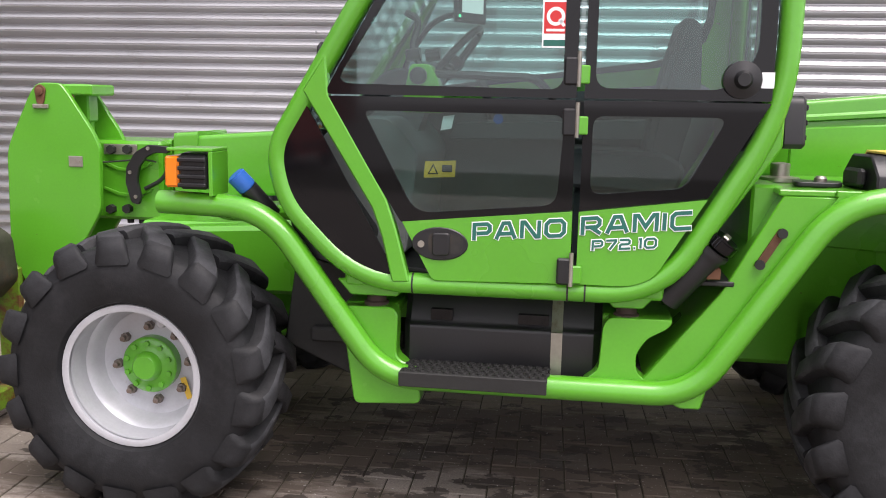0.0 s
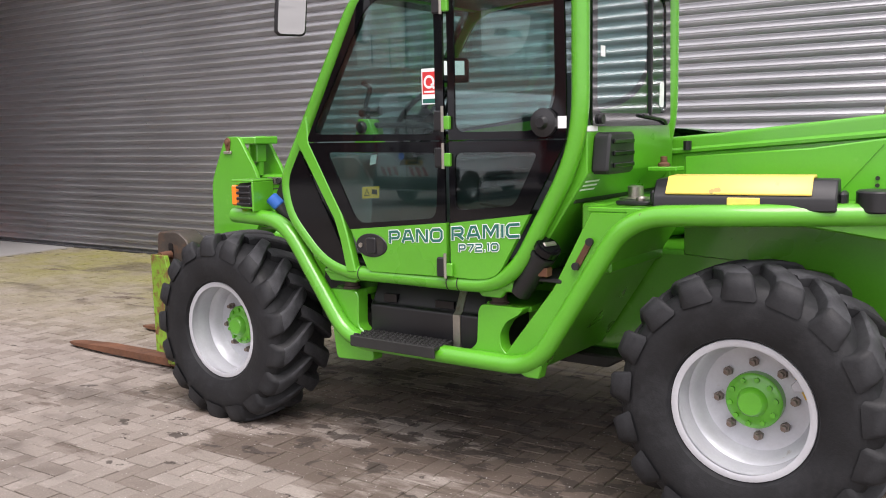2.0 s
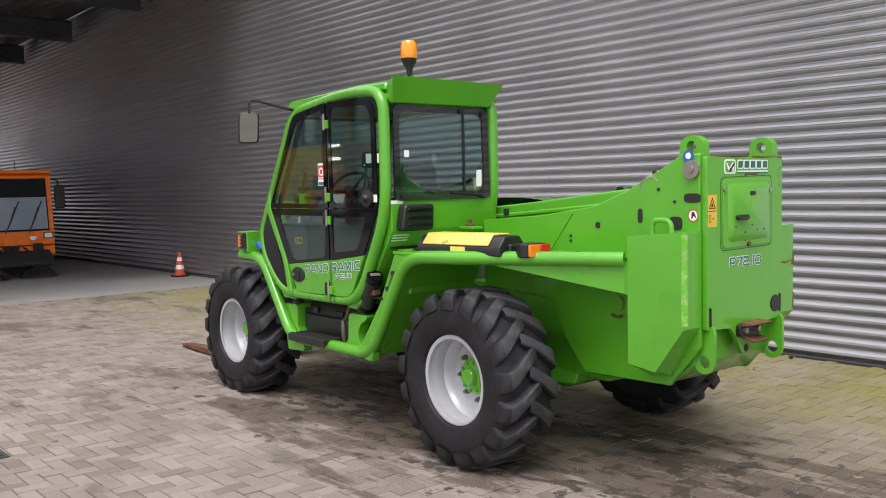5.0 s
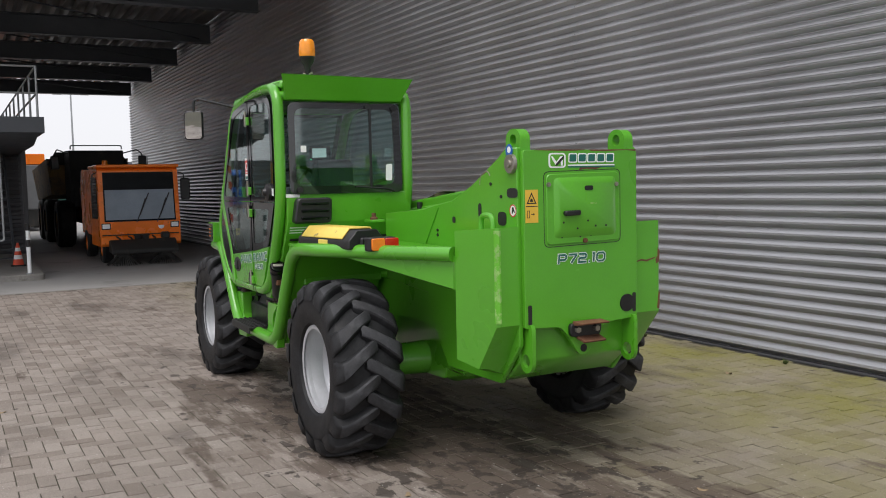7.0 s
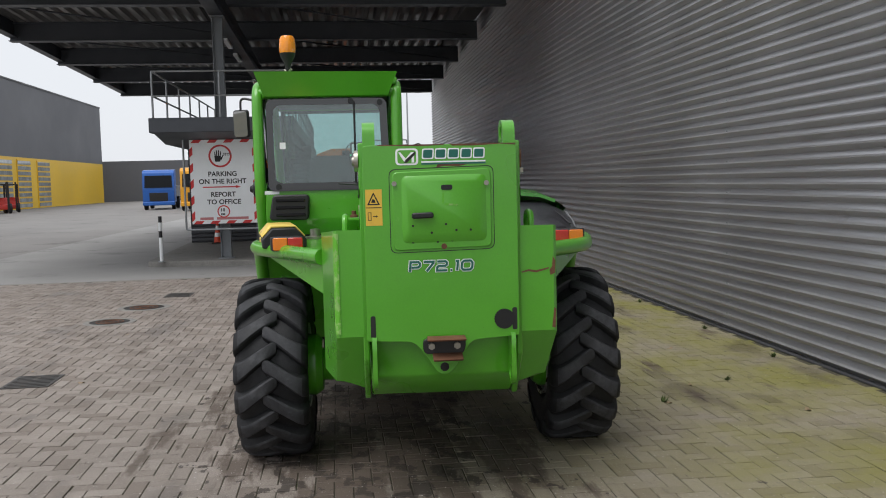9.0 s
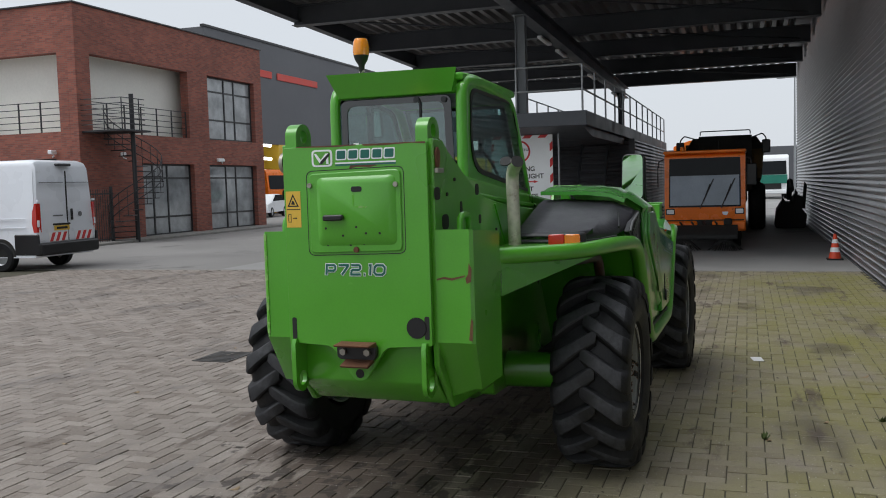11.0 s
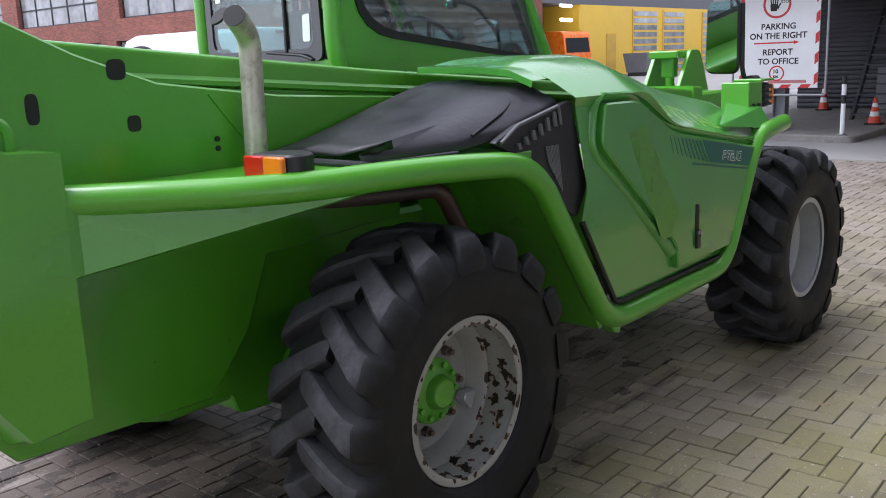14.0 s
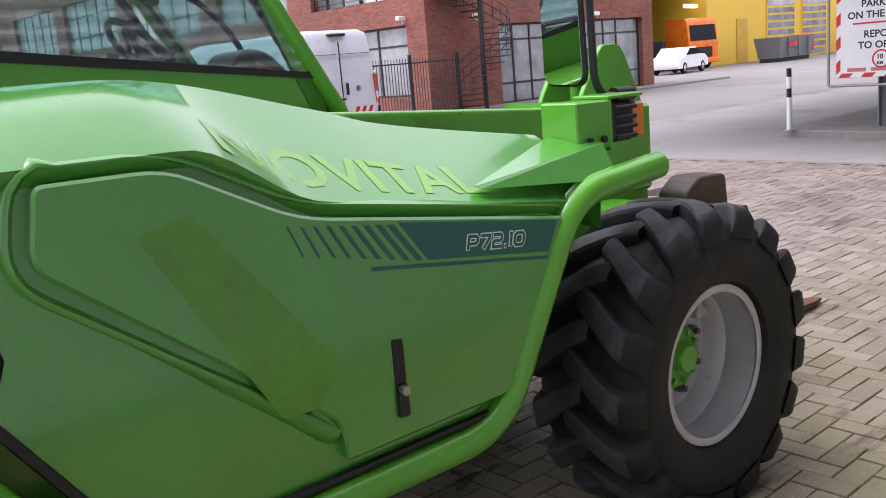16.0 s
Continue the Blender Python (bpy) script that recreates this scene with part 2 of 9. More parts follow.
def paving_material():
    """Concrete pavers: each its own tone; soaked oil stains, moss and some painted shade on a larger scale, in ground
    coordinates.
    """
    m = bpy.data.materials.new("concrete_paver")
    n, l, b = nodes_of(m)
    ge = n.new("ShaderNodeNewGeometry")
    oi = n.new("ShaderNodeObjectInfo")

    def world_noise(scale, detail=5, rough=0.6, stretch=(1, 1, 1)):
        mp = n.new("ShaderNodeMapping")
        mp.inputs["Scale"].default_value = stretch
        l.new(ge.outputs["Position"], mp.inputs[0])
        t = n.new("ShaderNodeTexNoise")
        t.inputs["Scale"].default_value, t.inputs["Detail"].default_value, t.inputs["Roughness"].default_value = scale, detail, rough
        l.new(mp.outputs[0], t.inputs["Vector"])
        return t.outputs["Fac"]
    ad = n.new("ShaderNodeMath")
    ad.operation = "ADD"
    l.new(oi.outputs["Random"], ad.inputs[0])
    l.new(ge.outputs["Random Per Island"], ad.inputs[1])
    fr = n.new("ShaderNodeMath")
    fr.operation = "FRACT"
    l.new(ad.outputs[0], fr.inputs[0])
    tone = ramp(n, l, fr.outputs[0], [(0.0, (0.195, 0.160, 0.134)), (0.3, (0.250, 0.214, 0.184)), (0.7, (0.278, 0.238, 0.207)), (1.0, (0.312, 0.272, 0.238))])
    grain = ramp(n, l, world_noise(130, 6, 0.7), [(0.3, 0.66), (0.7, 1.2)])
    col = mixer(n, l, 1.0, tone.outputs[0], grain.outputs[0], "MULTIPLY").outputs[0]
    worn = ramp(n, l, world_noise(0.8, 5), [(0.3, 0.82), (0.7, 1.08)])
    col = mixer(n, l, 1.0, col, worn.outputs[0], "MULTIPLY").outputs[0]
    # moss along the foot of the long wall
    sep = n.new("ShaderNodeSeparateXYZ")
    l.new(ge.outputs["Position"], sep.inputs[0])
    ms = n.new("ShaderNodeMapRange")
    ms.inputs["From Min"].default_value, ms.inputs["From Max"].default_value = 3.5, 6.7
    l.new(sep.outputs[1], ms.inputs["Value"])
    mn = n.new("ShaderNodeMath")
    mn.operation = "MULTIPLY"
    l.new(ms.outputs[0], mn.inputs[0])
    mr = ramp(n, l, world_noise(1.1, 6, 0.65), [(0.3, 0.2), (0.62, 1.0)])
    l.new(mr.outputs[0], mn.inputs[1])
    col = mixer(n, l, mn.outputs[0], col, (0.200, 0.188, 0.052)).outputs[0]
    # old oil and wet stains
    st = ramp(n, l, world_noise(0.85, 7, 0.62, (0.7, 1.5, 1)), [(0.545, 0.0), (0.63, 1.0)])
    # wet and oily patch where machines stand and drive, broken up at its edge; its spread also paints in shade under
    # the machine
    def span(out, a, b, soft):
        q = n.new("ShaderNodeMath")
        q.operation = "SUBTRACT"
        q.inputs[1].default_value = (a + b) / 2
        l.new(out, q.inputs[0])
        w = n.new("ShaderNodeMath")
        w.operation = "ABSOLUTE"
        l.new(q.outputs[0], w.inputs[0])
        mr_ = n.new("ShaderNodeMapRange")
        mr_.inputs["From Min"].default_value, mr_.inputs["From Max"].default_value = (b - a) / 2 + soft, (b - a) / 2 - soft
        l.new(w.outputs[0], mr_.inputs["Value"])
        return mr_.outputs[0]
    area = n.new("ShaderNodeMath")
    area.operation = "MULTIPLY"
    l.new(span(sep.outputs[0], -2.2, 4.6, 1.2), area.inputs[0])
    l.new(span(sep.outputs[1], 2.6, 4.5, 0.6), area.inputs[1])
    wet_shade = n.new("ShaderNodeMath")
    wet_shade.operation = "MULTIPLY_ADD"
    wet_shade.inputs[1].default_value = 0.215
    l.new(area.outputs[0], wet_shade.inputs[0])
    l.new(world_noise(1.5, 7, 0.66, (0.45, 1.7, 1)), wet_shade.inputs[2])
    wr = ramp(n, l, wet_shade.outputs[0], [(0.60, 0.0), (0.66, 1.0)])
    wm = n.new("ShaderNodeMath")
    wm.operation = "MULTIPLY"
    wm.inputs[1].default_value = 0.85
    l.new(wr.outputs[0], wm.inputs[0])
    col = mixer(n, l, wm.outputs[0], col, (0.085, 0.062, 0.047)).outputs[0]
    # single drips and splashes of oil under the parked machine
    spots = n.new("ShaderNodeMath")
    spots.operation = "MULTIPLY_ADD"
    spots.inputs[1].default_value = 0.16
    l.new(area.outputs[0], spots.inputs[0])
    l.new(world_noise(5.5, 4, 0.6, (0.8, 1.2, 1)), spots.inputs[2])
    drip = ramp(n, l, spots.outputs[0], [(0.685, 0.0), (0.705, 0.85)])
    col = mixer(n, l, drip.outputs[0], col, (0.040, 0.031, 0.025)).outputs[0]
    stf = n.new("ShaderNodeMath")
    stf.operation = "MULTIPLY"
    stf.inputs[1].default_value = 0.5
    l.new(st.outputs[0], stf.inputs[0])
    col = mixer(n, l, stf.outputs[0], col, (0.075, 0.06, 0.05)).outputs[0]
    grit = ramp(n, l, world_noise(16, 6, 0.75), [(0.57, 0.0), (0.70, 0.55)])
    col = mixer(n, l, grit.outputs[0], col, (0.10, 0.085, 0.065)).outputs[0]
    speck = ramp(n, l, world_noise(60, 2, 0.5), [(0.68, 0.0), (0.73, 0.8)])
    col = mixer(n, l, speck.outputs[0], col, (0.5, 0.48, 0.45)).outputs[0]
    l.new(col, b.inputs["Base Color"])
    rg = ramp(n, l, st.outputs[0], [(0.0, 0.72), (1.0, 0.42)])
    l.new(rg.outputs[0], b.inputs["Roughness"])
    bump(n, l, b, world_noise(90, 6, 0.7), 0.35, 0.004)
    return m


def asphalt_material(name, base):
    m = surface(name, base, 0.8, big=0.35, fine=60, var=0.14, relief=0.35, dirt=shade(base, 0.55), dirt_at=(0.56, 0.68), dirt_scale=0.5)
    return m


PAVER = paving_material()
JOINT = surface("joint_sand", (0.075, 0.068, 0.045), 0.95, big=1, fine=80, var=0.3, relief=0.3, dirt=(0.05, 0.06, 0.02))
ASPHALT = asphalt_material("yard_asphalt", (0.235, 0.225, 0.215))
ASPHALT_D = asphalt_material("canopy_concrete", (0.30, 0.295, 0.285))

EDGE_WORN = surface("worn_pale_green_edge", (0.26, 0.50, 0.13), 0.55, big=12, fine=60, var=0.2, relief=0.2, dirt=(0.11, 0.42, 0.02), dirt_at=(0.46, 0.52), dirt_scale=16)


def chips(m, scale, at, colour, amount=1.0):
    """Small chips and specks through the paint."""
    n, l, b = nodes_of(m)
    old = b.inputs["Base Color"].links[0].from_socket
    t = noise_node(n, l, scale, 3, 0.55)
    r = ramp(n, l, t.outputs["Fac"], [(at, 0.0), (at + 0.025, amount)])
    l.new(mixer(n, l, r.outputs[0], old, colour).outputs[0], b.inputs["Base Color"])


def rust_band(m, inner, outer, reach):
    """Paint flaked off to brown rust and black scale in a ring round the y axis."""
    n, l, b = nodes_of(m)
    old = b.inputs["Base Color"].links[0].from_socket
    tc = n.new("ShaderNodeTexCoord")
    flat = n.new("ShaderNodeVectorMath")
    flat.operation = "MULTIPLY"
    flat.inputs[1].default_value = (1, 0, 1)
    l.new(tc.outputs["Object"], flat.inputs[0])
    size = n.new("ShaderNodeVectorMath")
    size.operation = "LENGTH"
    l.new(flat.outputs[0], size.inputs[0])
    band = ramp(n, l, size.outputs["Value"], [(inner - 0.008, 0.0), (inner, 1.0), (outer, 1.0), (outer + 0.006, 0.0)])
    t = noise_node(n, l, 24, 3, 0.5)
    mul = n.new("ShaderNodeMath")
    mul.operation = "MULTIPLY"
    l.new(t.outputs["Fac"], mul.inputs[0])
    l.new(band.outputs[0], mul.inputs[1])
    brown = ramp(n, l, mul.outputs[0], [(reach, 0.0), (reach + 0.02, 1.0)])
    black = ramp(n, l, mul.outputs[0], [(reach + 0.025, 0.0), (reach + 0.035, 1.0)])
    c = mixer(n, l, brown.outputs[0], old, (0.20, 0.085, 0.025))
    l.new(mixer(n, l, black.outputs[0], c.outputs[0], (0.02, 0.016, 0.013)).outputs[0], b.inputs["Base Color"])


rust_band(RIM_RUST, 0.243, 0.268, 0.54)
chips(GREEN, 34, 0.755, (0.10, 0.055, 0.02), 0.85)
chips(GREEN, 9, 0.70, (0.14, 0.44, 0.05), 0.35)
chips(YELLOW_W, 14, 0.66, (0.25, 0.19, 0.09), 0.7)
chips(ORANGE, 12, 0.68, (0.12, 0.06, 0.03), 0.7)
chips(WHITE, 20, 0.74, (0.45, 0.45, 0.44), 0.6)
# ---- mesh helpers ----
def finish(bm, smooth=35):
    bmesh.ops.recalc_face_normals(bm, faces=bm.faces)
    me = bpy.data.meshes.new("mesh")
    bm.to_mesh(me)
    bm.free()
    if smooth:
        me.shade_smooth()
        me.set_sharp_from_angle(angle=radians(smooth))
    return me


def part(name, bm, material, parent, label="", smooth=35):
    me = finish(bm, smooth) if isinstance(bm, bmesh.types.BMesh) else bm
    if not me.materials:
        me.materials.append(material)
    ob = new(name, me)
    ob.parent = parent
    if label:
        ob["label"] = label
    return ob


def thing(name, m, label, category, group="", kind=""):
    ob = new(name)
    ob.matrix_world = m
    ob.empty_display_size = 0.2
    return tagged(ob, label, category, group, kind)


def structure(name, bm, material, label="", category="", smooth=35):
    ob = part(name, bm, material, None, "", smooth)
    return tagged(ob, label or name.replace("_", " "), category or name.split("_")[0], kind="structure")


def rounded(points, r, seg=4):
    """A closed polygon with rounded corners: r one radius or one for each corner."""
    out = []
    k = len(points)
    for i in range(k):
        p, a, c = Vector(points[i]), Vector(points[i - 1]), Vector(points[(i + 1) % k])
        rr = r[i] if isinstance(r, (list, tuple)) else r
        d1, d2 = (a - p), (c - p)
        rr = min(rr, d1.length * 0.48, d2.length * 0.48)
        s, e = p + d1.normalized() * rr, p + d2.normalized() * rr
        for j in range(seg + 1):
            t = j / seg
            out.append(tuple(s * (1 - t) ** 2 + p * 2 * t * (1 - t) + e * t * t))
    return out


AXES = {"y": (0, 2, 1), "x": (1, 2, 0), "z": (0, 1, 2)}


def at(axis, a, b, c):
    v = [0, 0, 0]
    i, j, k = AXES[axis]
    v[i], v[j], v[k] = a, b, c
    return v


def prism(poly, axis, c0, c1, bevel=0.0, bm=None, seg=1):
    """A polygon in the plane across an axis, drawn out from c0 to c1."""
    own = bmesh.new()
    lo = [own.verts.new(at(axis, a, b, c0)) for a, b in poly]
    hi = [own.verts.new(at(axis, a, b, c1)) for a, b in poly]
    own.faces.new(lo)
    own.faces.new(hi[::-1])
    for i in range(len(poly)):
        j = (i + 1) % len(poly)
        own.faces.new((lo[i], hi[i], hi[j], lo[j]))
    if bevel:
        bmesh.ops.recalc_face_normals(own, faces=own.faces)
        sharp = [e for e in own.edges if e.is_manifold and e.calc_face_angle(0) > 0.5]
        bmesh.ops.bevel(own, geom=sharp, offset=bevel, segments=seg, affect="EDGES", clamp_overlap=True)
    return join(bm, own)


def ring(outer, inner, axis, c0, c1, bm=None):
    """A plate with a hole: outer and inner loops with the same number of points."""
    own = bmesh.new()
    k = len(outer)
    loops = [[own.verts.new(at(axis, a, b, c)) for a, b in lp] for lp, c in ((outer, c0), (inner, c0), (inner, c1), (outer, c1))]
    for q in range(4):
        A, B = loops[q], loops[(q + 1) % 4]
        for i in range(k):
            j = (i + 1) % k
            own.faces.new((A[i], A[j], B[j], B[i]))
    return join(bm, own)


def join(bm, own):
    if bm is None:
        return own
    me = bpy.data.meshes.new("tmp")
    own.to_mesh(me)
    own.free()
    bm.from_mesh(me)
    bpy.data.meshes.remove(me)
    return bm


def box(x0, x1, y0, y1, z0, z1, bevel=0.0, bm=None, seg=1):
    return prism([(x0, y0), (x1, y0), (x1, y1), (x0, y1)], "z", z0, z1, bevel, bm, seg)


def loft(sections, closed=True, caps=True, bm=None):
    """Skin through sections, each a list of as many points."""
    own = bmesh.new()
    rows = [[own.verts.new(p) for p in s] for s in sections]
    k = len(rows[0])
    for A, B in zip(rows, rows[1:]):
        for i in range(k if closed else k - 1):
            j = (i + 1) % k
            own.faces.new((A[i], A[j], B[j], B[i]))
    if closed and caps:
        own.faces.new(rows[0][::-1])
        own.faces.new(rows[-1])
    return join(bm, own)


def lathe(profile, axis="y", centre=(0, 0, 0), seg=48, bm=None, cap=True):
    """Turn a profile of (radius, along) round an axis; a closed profile makes a solid ring."""
    own = bmesh.new()
    c = Vector(centre)
    rows = []
    for i in range(seg):
        a = 2 * math.pi * i / seg
        s, co = math.sin(a), math.cos(a)
        row = []
        for r, h in profile:
            v = {"y": (r * co, h, r * s), "x": (h, r * co, r * s), "z": (r * co, r * s, h)}[axis]
            row.append(own.verts.new(c + Vector(v)))
        rows.append(row)
    for i in range(seg):
        A, B = rows[i], rows[(i + 1) % seg]
        for j in range(len(profile) - 1):
            own.faces.new((A[j], A[j + 1], B[j + 1], B[j]))
    for end in (0, -1):
        if profile[end][0] < 1e-4:
            bmesh.ops.remove_doubles(own, verts=[r[end] for r in rows], dist=1e-3)
        elif cap:
            own.faces.new([r[end] for r in rows])
    return join(bm, own)


def fillet(points, r, seg=6, closed=False):
    pts = [Vector(p) for p in points]
    out = []
    k = len(pts)
    for i, p in enumerate(pts):
        if not closed and i in (0, k - 1):
            out.append(p)
            continue
        d1, d2 = pts[i - 1] - p, pts[(i + 1) % k] - p
        rr = r[i] if isinstance(r, (list, tuple)) else r
        rr = min(rr, d1.length * 0.48, d2.length * 0.48)
        s, e = p + d1.normalized() * rr, p + d2.normalized() * rr
        for j in range(seg + 1):
            t = j / seg
            out.append(s * (1 - t) ** 2 + p * 2 * t * (1 - t) + e * t * t)
    return out


def tube(points, radius, bend=0.1, seg=12, closed=False, bm=None, bend_seg=6, flat=1.0):
    """A pipe along a path with rounded bends. flat squeezes it across the y axis."""
    path = fillet(points, bend, bend_seg, closed)
    own = bmesh.new()
    k = len(path)
    rings = []
    up = None
    for i in range(k):
        a = path[i - 1] if (closed or i > 0) else path[i]
        b = path[(i + 1) % k] if (closed or i < k - 1) else path[i]
        d = (b - a).normalized()
        if up is None:
            up = Vector((0, 1, 0)) if abs(d.y) < 0.9 else Vector((0, 0, 1))
        side = d.cross(up).normalized()
        up = side.cross(d).normalized()
        rings.append([own.verts.new(path[i] + (side * math.cos(t) + up * math.sin(t) * flat) * radius) for t in (2 * math.pi * q / seg for q in range(seg))])
    for i in range(k if closed else k - 1):
        A, B = rings[i], rings[(i + 1) % k]
        for j in range(seg):
            own.faces.new((A[j], A[(j + 1) % seg], B[(j + 1) % seg], B[j]))
    if not closed:
        own.faces.new(rings[0][::-1])
        own.faces.new(rings[-1])
    return join(bm, own)


def cyl(p0, p1, r, seg=16, bm=None, r1=None, bevel=0.0):
    own = bmesh.new()
    a, b = Vector(p0), Vector(p1)
    d = b - a
    m = Matrix.Translation((a + b) / 2) @ d.to_track_quat("Z", "Y").to_matrix().to_4x4()
    bmesh.ops.create_cone(own, cap_ends=True, segments=seg, radius1=r, radius2=r if r1 is None else r1, depth=d.length, matrix=m)
    if bevel:
        sharp = [e for e in own.edges if e.is_manifold and e.calc_face_angle(0) > 1.0]
        bmesh.ops.bevel(own, geom=sharp, offset=bevel, segments=2, affect="EDGES", clamp_overlap=True)
    return join(bm, own)


def lettering(name, text, size, m, material, parent, label="", depth=0.0008, stretch=1.0, shear=0.0, spacing=1.0, offset=0.0, width=None, height=None):
    """Flat lettering as a mesh part: starts at m's place, runs along its x, faces its z."""
    cu = bpy.data.curves.new("letters", "FONT")
    cu.body, cu.size, cu.extrude, cu.shear, cu.space_character, cu.offset = text, size, depth, shear, spacing, offset
    cu.resolution_u = 3
    tmp = new("letters", cu)
    me = bpy.data.meshes.new_from_object(tmp.evaluated_get(bpy.context.evaluated_depsgraph_get()))
    bpy.data.objects.remove(tmp)
    bpy.data.curves.remove(cu)
    me.materials.clear()
    me.materials.append(material)
    sx, sy = stretch, 1.0
    if width:
        xs_ = [v.co.x for v in me.vertices]
        ys_ = [v.co.y for v in me.vertices]
        sx, sy = (width + 2 * offset) / (max(xs_) - min(xs_)), (height + 2 * offset) / (max(ys_) - min(ys_))
        me.transform(Matrix.Translation((-min(xs_) - offset / sx, -min(ys_) - offset / sy, 0)))
    me.transform(m @ Matrix.Diagonal((sx, sy, 1, 1)))
    return letters_apart(name, me, parent, label)


def glyph(ch):
    """Centre lines of a squared block letter, one unit high: (strokes, closed, width)."""
    ring_ = [(0.22, 0), (0, 0.22), (0, 0.78), (0.22, 1), (0.93, 1), (1.15, 0.78), (1.15, 0.22), (0.93, 0)]
    if ch in "O0":
        return [ring_], True, 1.15
    if ch == "C":
        return [[(1.1, 1), (0.2, 1), (0, 0.8), (0, 0.2), (0.2, 0), (1.1, 0)]], False, 1.1
    if ch == "P":
        return [[(0, 0), (0, 1), (0.85, 1), (1.02, 0.84), (1.02, 0.56), (0.85, 0.40), (0.22, 0.40)]], False, 1.02
    if ch == "R":
        return [[(0, 0), (0, 1), (0.85, 1), (1.02, 0.84), (1.02, 0.58), (0.85, 0.42), (0.22, 0.42)], [(0.50, 0.42), (1.06, 0)]], False, 1.06
    if ch == "A":
        return [[(0, 0), (0.40, 1), (0.78, 1), (1.18, 0)], [(0.24, 0.30), (0.94, 0.30)]], False, 1.18
    if ch == "N":
        return [[(0, 0), (0, 1), (0.18, 1), (0.92, 0), (1.1, 0), (1.1, 1)]], False, 1.1
    if ch == "M":
        return [[(0, 0), (0, 1), (0.20, 1), (0.66, 0.25), (1.12, 1), (1.32, 1), (1.32, 0)]], False, 1.32
    if ch == "7":
        return [[(0, 1), (1.0, 1), (1.0, 0.86), (0.38, 0)]], False, 1.0
    if ch == "2":
        return [[(0, 1), (0.85, 1), (1.0, 0.86), (1.0, 0.62), (0.85, 0.5), (0.15, 0.5), (0, 0.38), (0, 0), (1.05, 0)]], False, 1.05
    if ch == "1":
        return [[(0, 1), (0.16, 1), (0.16, 0)]], False, 0.16
    if ch == ".":
        return [[(0, 0), (0.06, 0)]], False, 0.06
    return [[(0, 0), (0, 1)]], False, 0.0


def ribbon(points, half, closed, z0, z1, bm):
    """A flat mitred band along a line, from z0 to z1."""
    p = [Vector(q) for q in points]
    if not closed:
        p[0] = p[0] - (p[1] - p[0]).normalized() * half * 0.5
        p[-1] = p[-1] + (p[-1] - p[-2]).normalized() * half * 0.5
    rows = []
    for i, q in enumerate(p):
        before = q - p[i - 1] if closed or i else p[1] - q
        after = p[(i + 1) % len(p)] - q if closed or i < len(p) - 1 else before
        a, b = before.normalized(), after.normalized()
        na, nb = Vector((-a.y, a.x)), Vector((-b.y, b.x))
        mid = (na + nb).normalized()
        d = mid * half / max(0.45, mid.dot(na))
        rows.append([bm.verts.new((w.x, w.y, z)) for w, z in ((q + d, z0), (q - d, z0), (q - d, z1), (q + d, z1))])
    last = len(rows) if closed else len(rows) - 1
    for i in range(last):
        r0, r1 = rows[i], rows[(i + 1) % len(rows)]
        for k in range(4):
            bm.faces.new((r0[k], r0[(k + 1) % 4], r1[(k + 1) % 4], r1[k]))
    if not closed:
        bm.faces.new(rows[0])
        bm.faces.new(rows[-1][::-1])


def block_letters(name, text, m, parent, width, height, lean=0.10, weight=0.20, border=0.0035):
    """Squared teal letters, each on a white outline that shows as a thin border."""
    gap = 0.46
    total = sum(glyph(c)[2] for c in text) + gap * (len(text) - 1)
    stroke = weight * height
    sx, sy = (width - stroke) / total, height - stroke
    x = 0.0
    for c in text:
        strokes, closed, w = glyph(c)
        for kind, half, z0, z1, mat_ in (("letter_outline", stroke / 2 + border, 0.0, 0.0006, DECAL_W), (name, stroke / 2, 0.0012, 0.0018, DECAL_T)):
            bm = bmesh.new()
            for k, line in enumerate(strokes):
                ribbon([(stroke / 2 + (x + a) * sx + lean * b * sy, stroke / 2 + b * sy) for a, b in line], half, closed, z0, z1 + 0.0002 * k, bm)
            bm.transform(m)
            part(kind, bm, mat_, parent, "white outline of a letter" if kind != name else "teal letter", smooth=0)
        x += w + gap


def letters_apart(name, me, parent, label=""):
    """Splits a run of letters into one part for each letter."""
    whole = bmesh.new()
    whole.from_mesh(me)
    whole.verts.ensure_lookup_table()
    group = [-1] * len(whole.verts)
    count = 0
    for v in whole.verts:
        if group[v.index] >= 0:
            continue
        todo = [v]
        group[v.index] = count
        while todo:
            for e in todo.pop().link_edges:
                for o in e.verts:
                    if group[o.index] < 0:
                        group[o.index] = count
                        todo.append(o)
        count += 1
    made = []
    for k in range(count):
        own = bmesh.new()
        at_ = {}
        for f in whole.faces:
            if group[f.verts[0].index] == k:
                for v in f.verts:
                    if v.index not in at_:
                        at_[v.index] = own.verts.new(v.co)
                own.faces.new([at_[v.index] for v in f.verts])
        if own.faces:
            made.append(part(name, own, me.materials[0], parent, label, smooth=0))
    whole.free()
    return made


# ---- ground ----
WALL_Y = 7.58
PAVE_END = -9.75          # where the pavers stop and the concrete under the canopy starts
ground = structure("ground", box(-400, 300, -400, 300, -0.5, -0.014), ASPHALT, "grey asphalt yard running to the distance", "ground")
canopy_floor = structure("floor", box(-60, PAVE_END - 0.12, -5.0, WALL_Y + 0.2, -0.3, -0.006), ASPHALT_D, "stained grey concrete floor under the canopy", "floor")
joint_bed = structure("pavement", box(PAVE_END - 0.1, 12, -14, WALL_Y + 0.1, -0.4, -0.006), JOINT, "herringbone concrete block paving with mossy joints", "pavement")
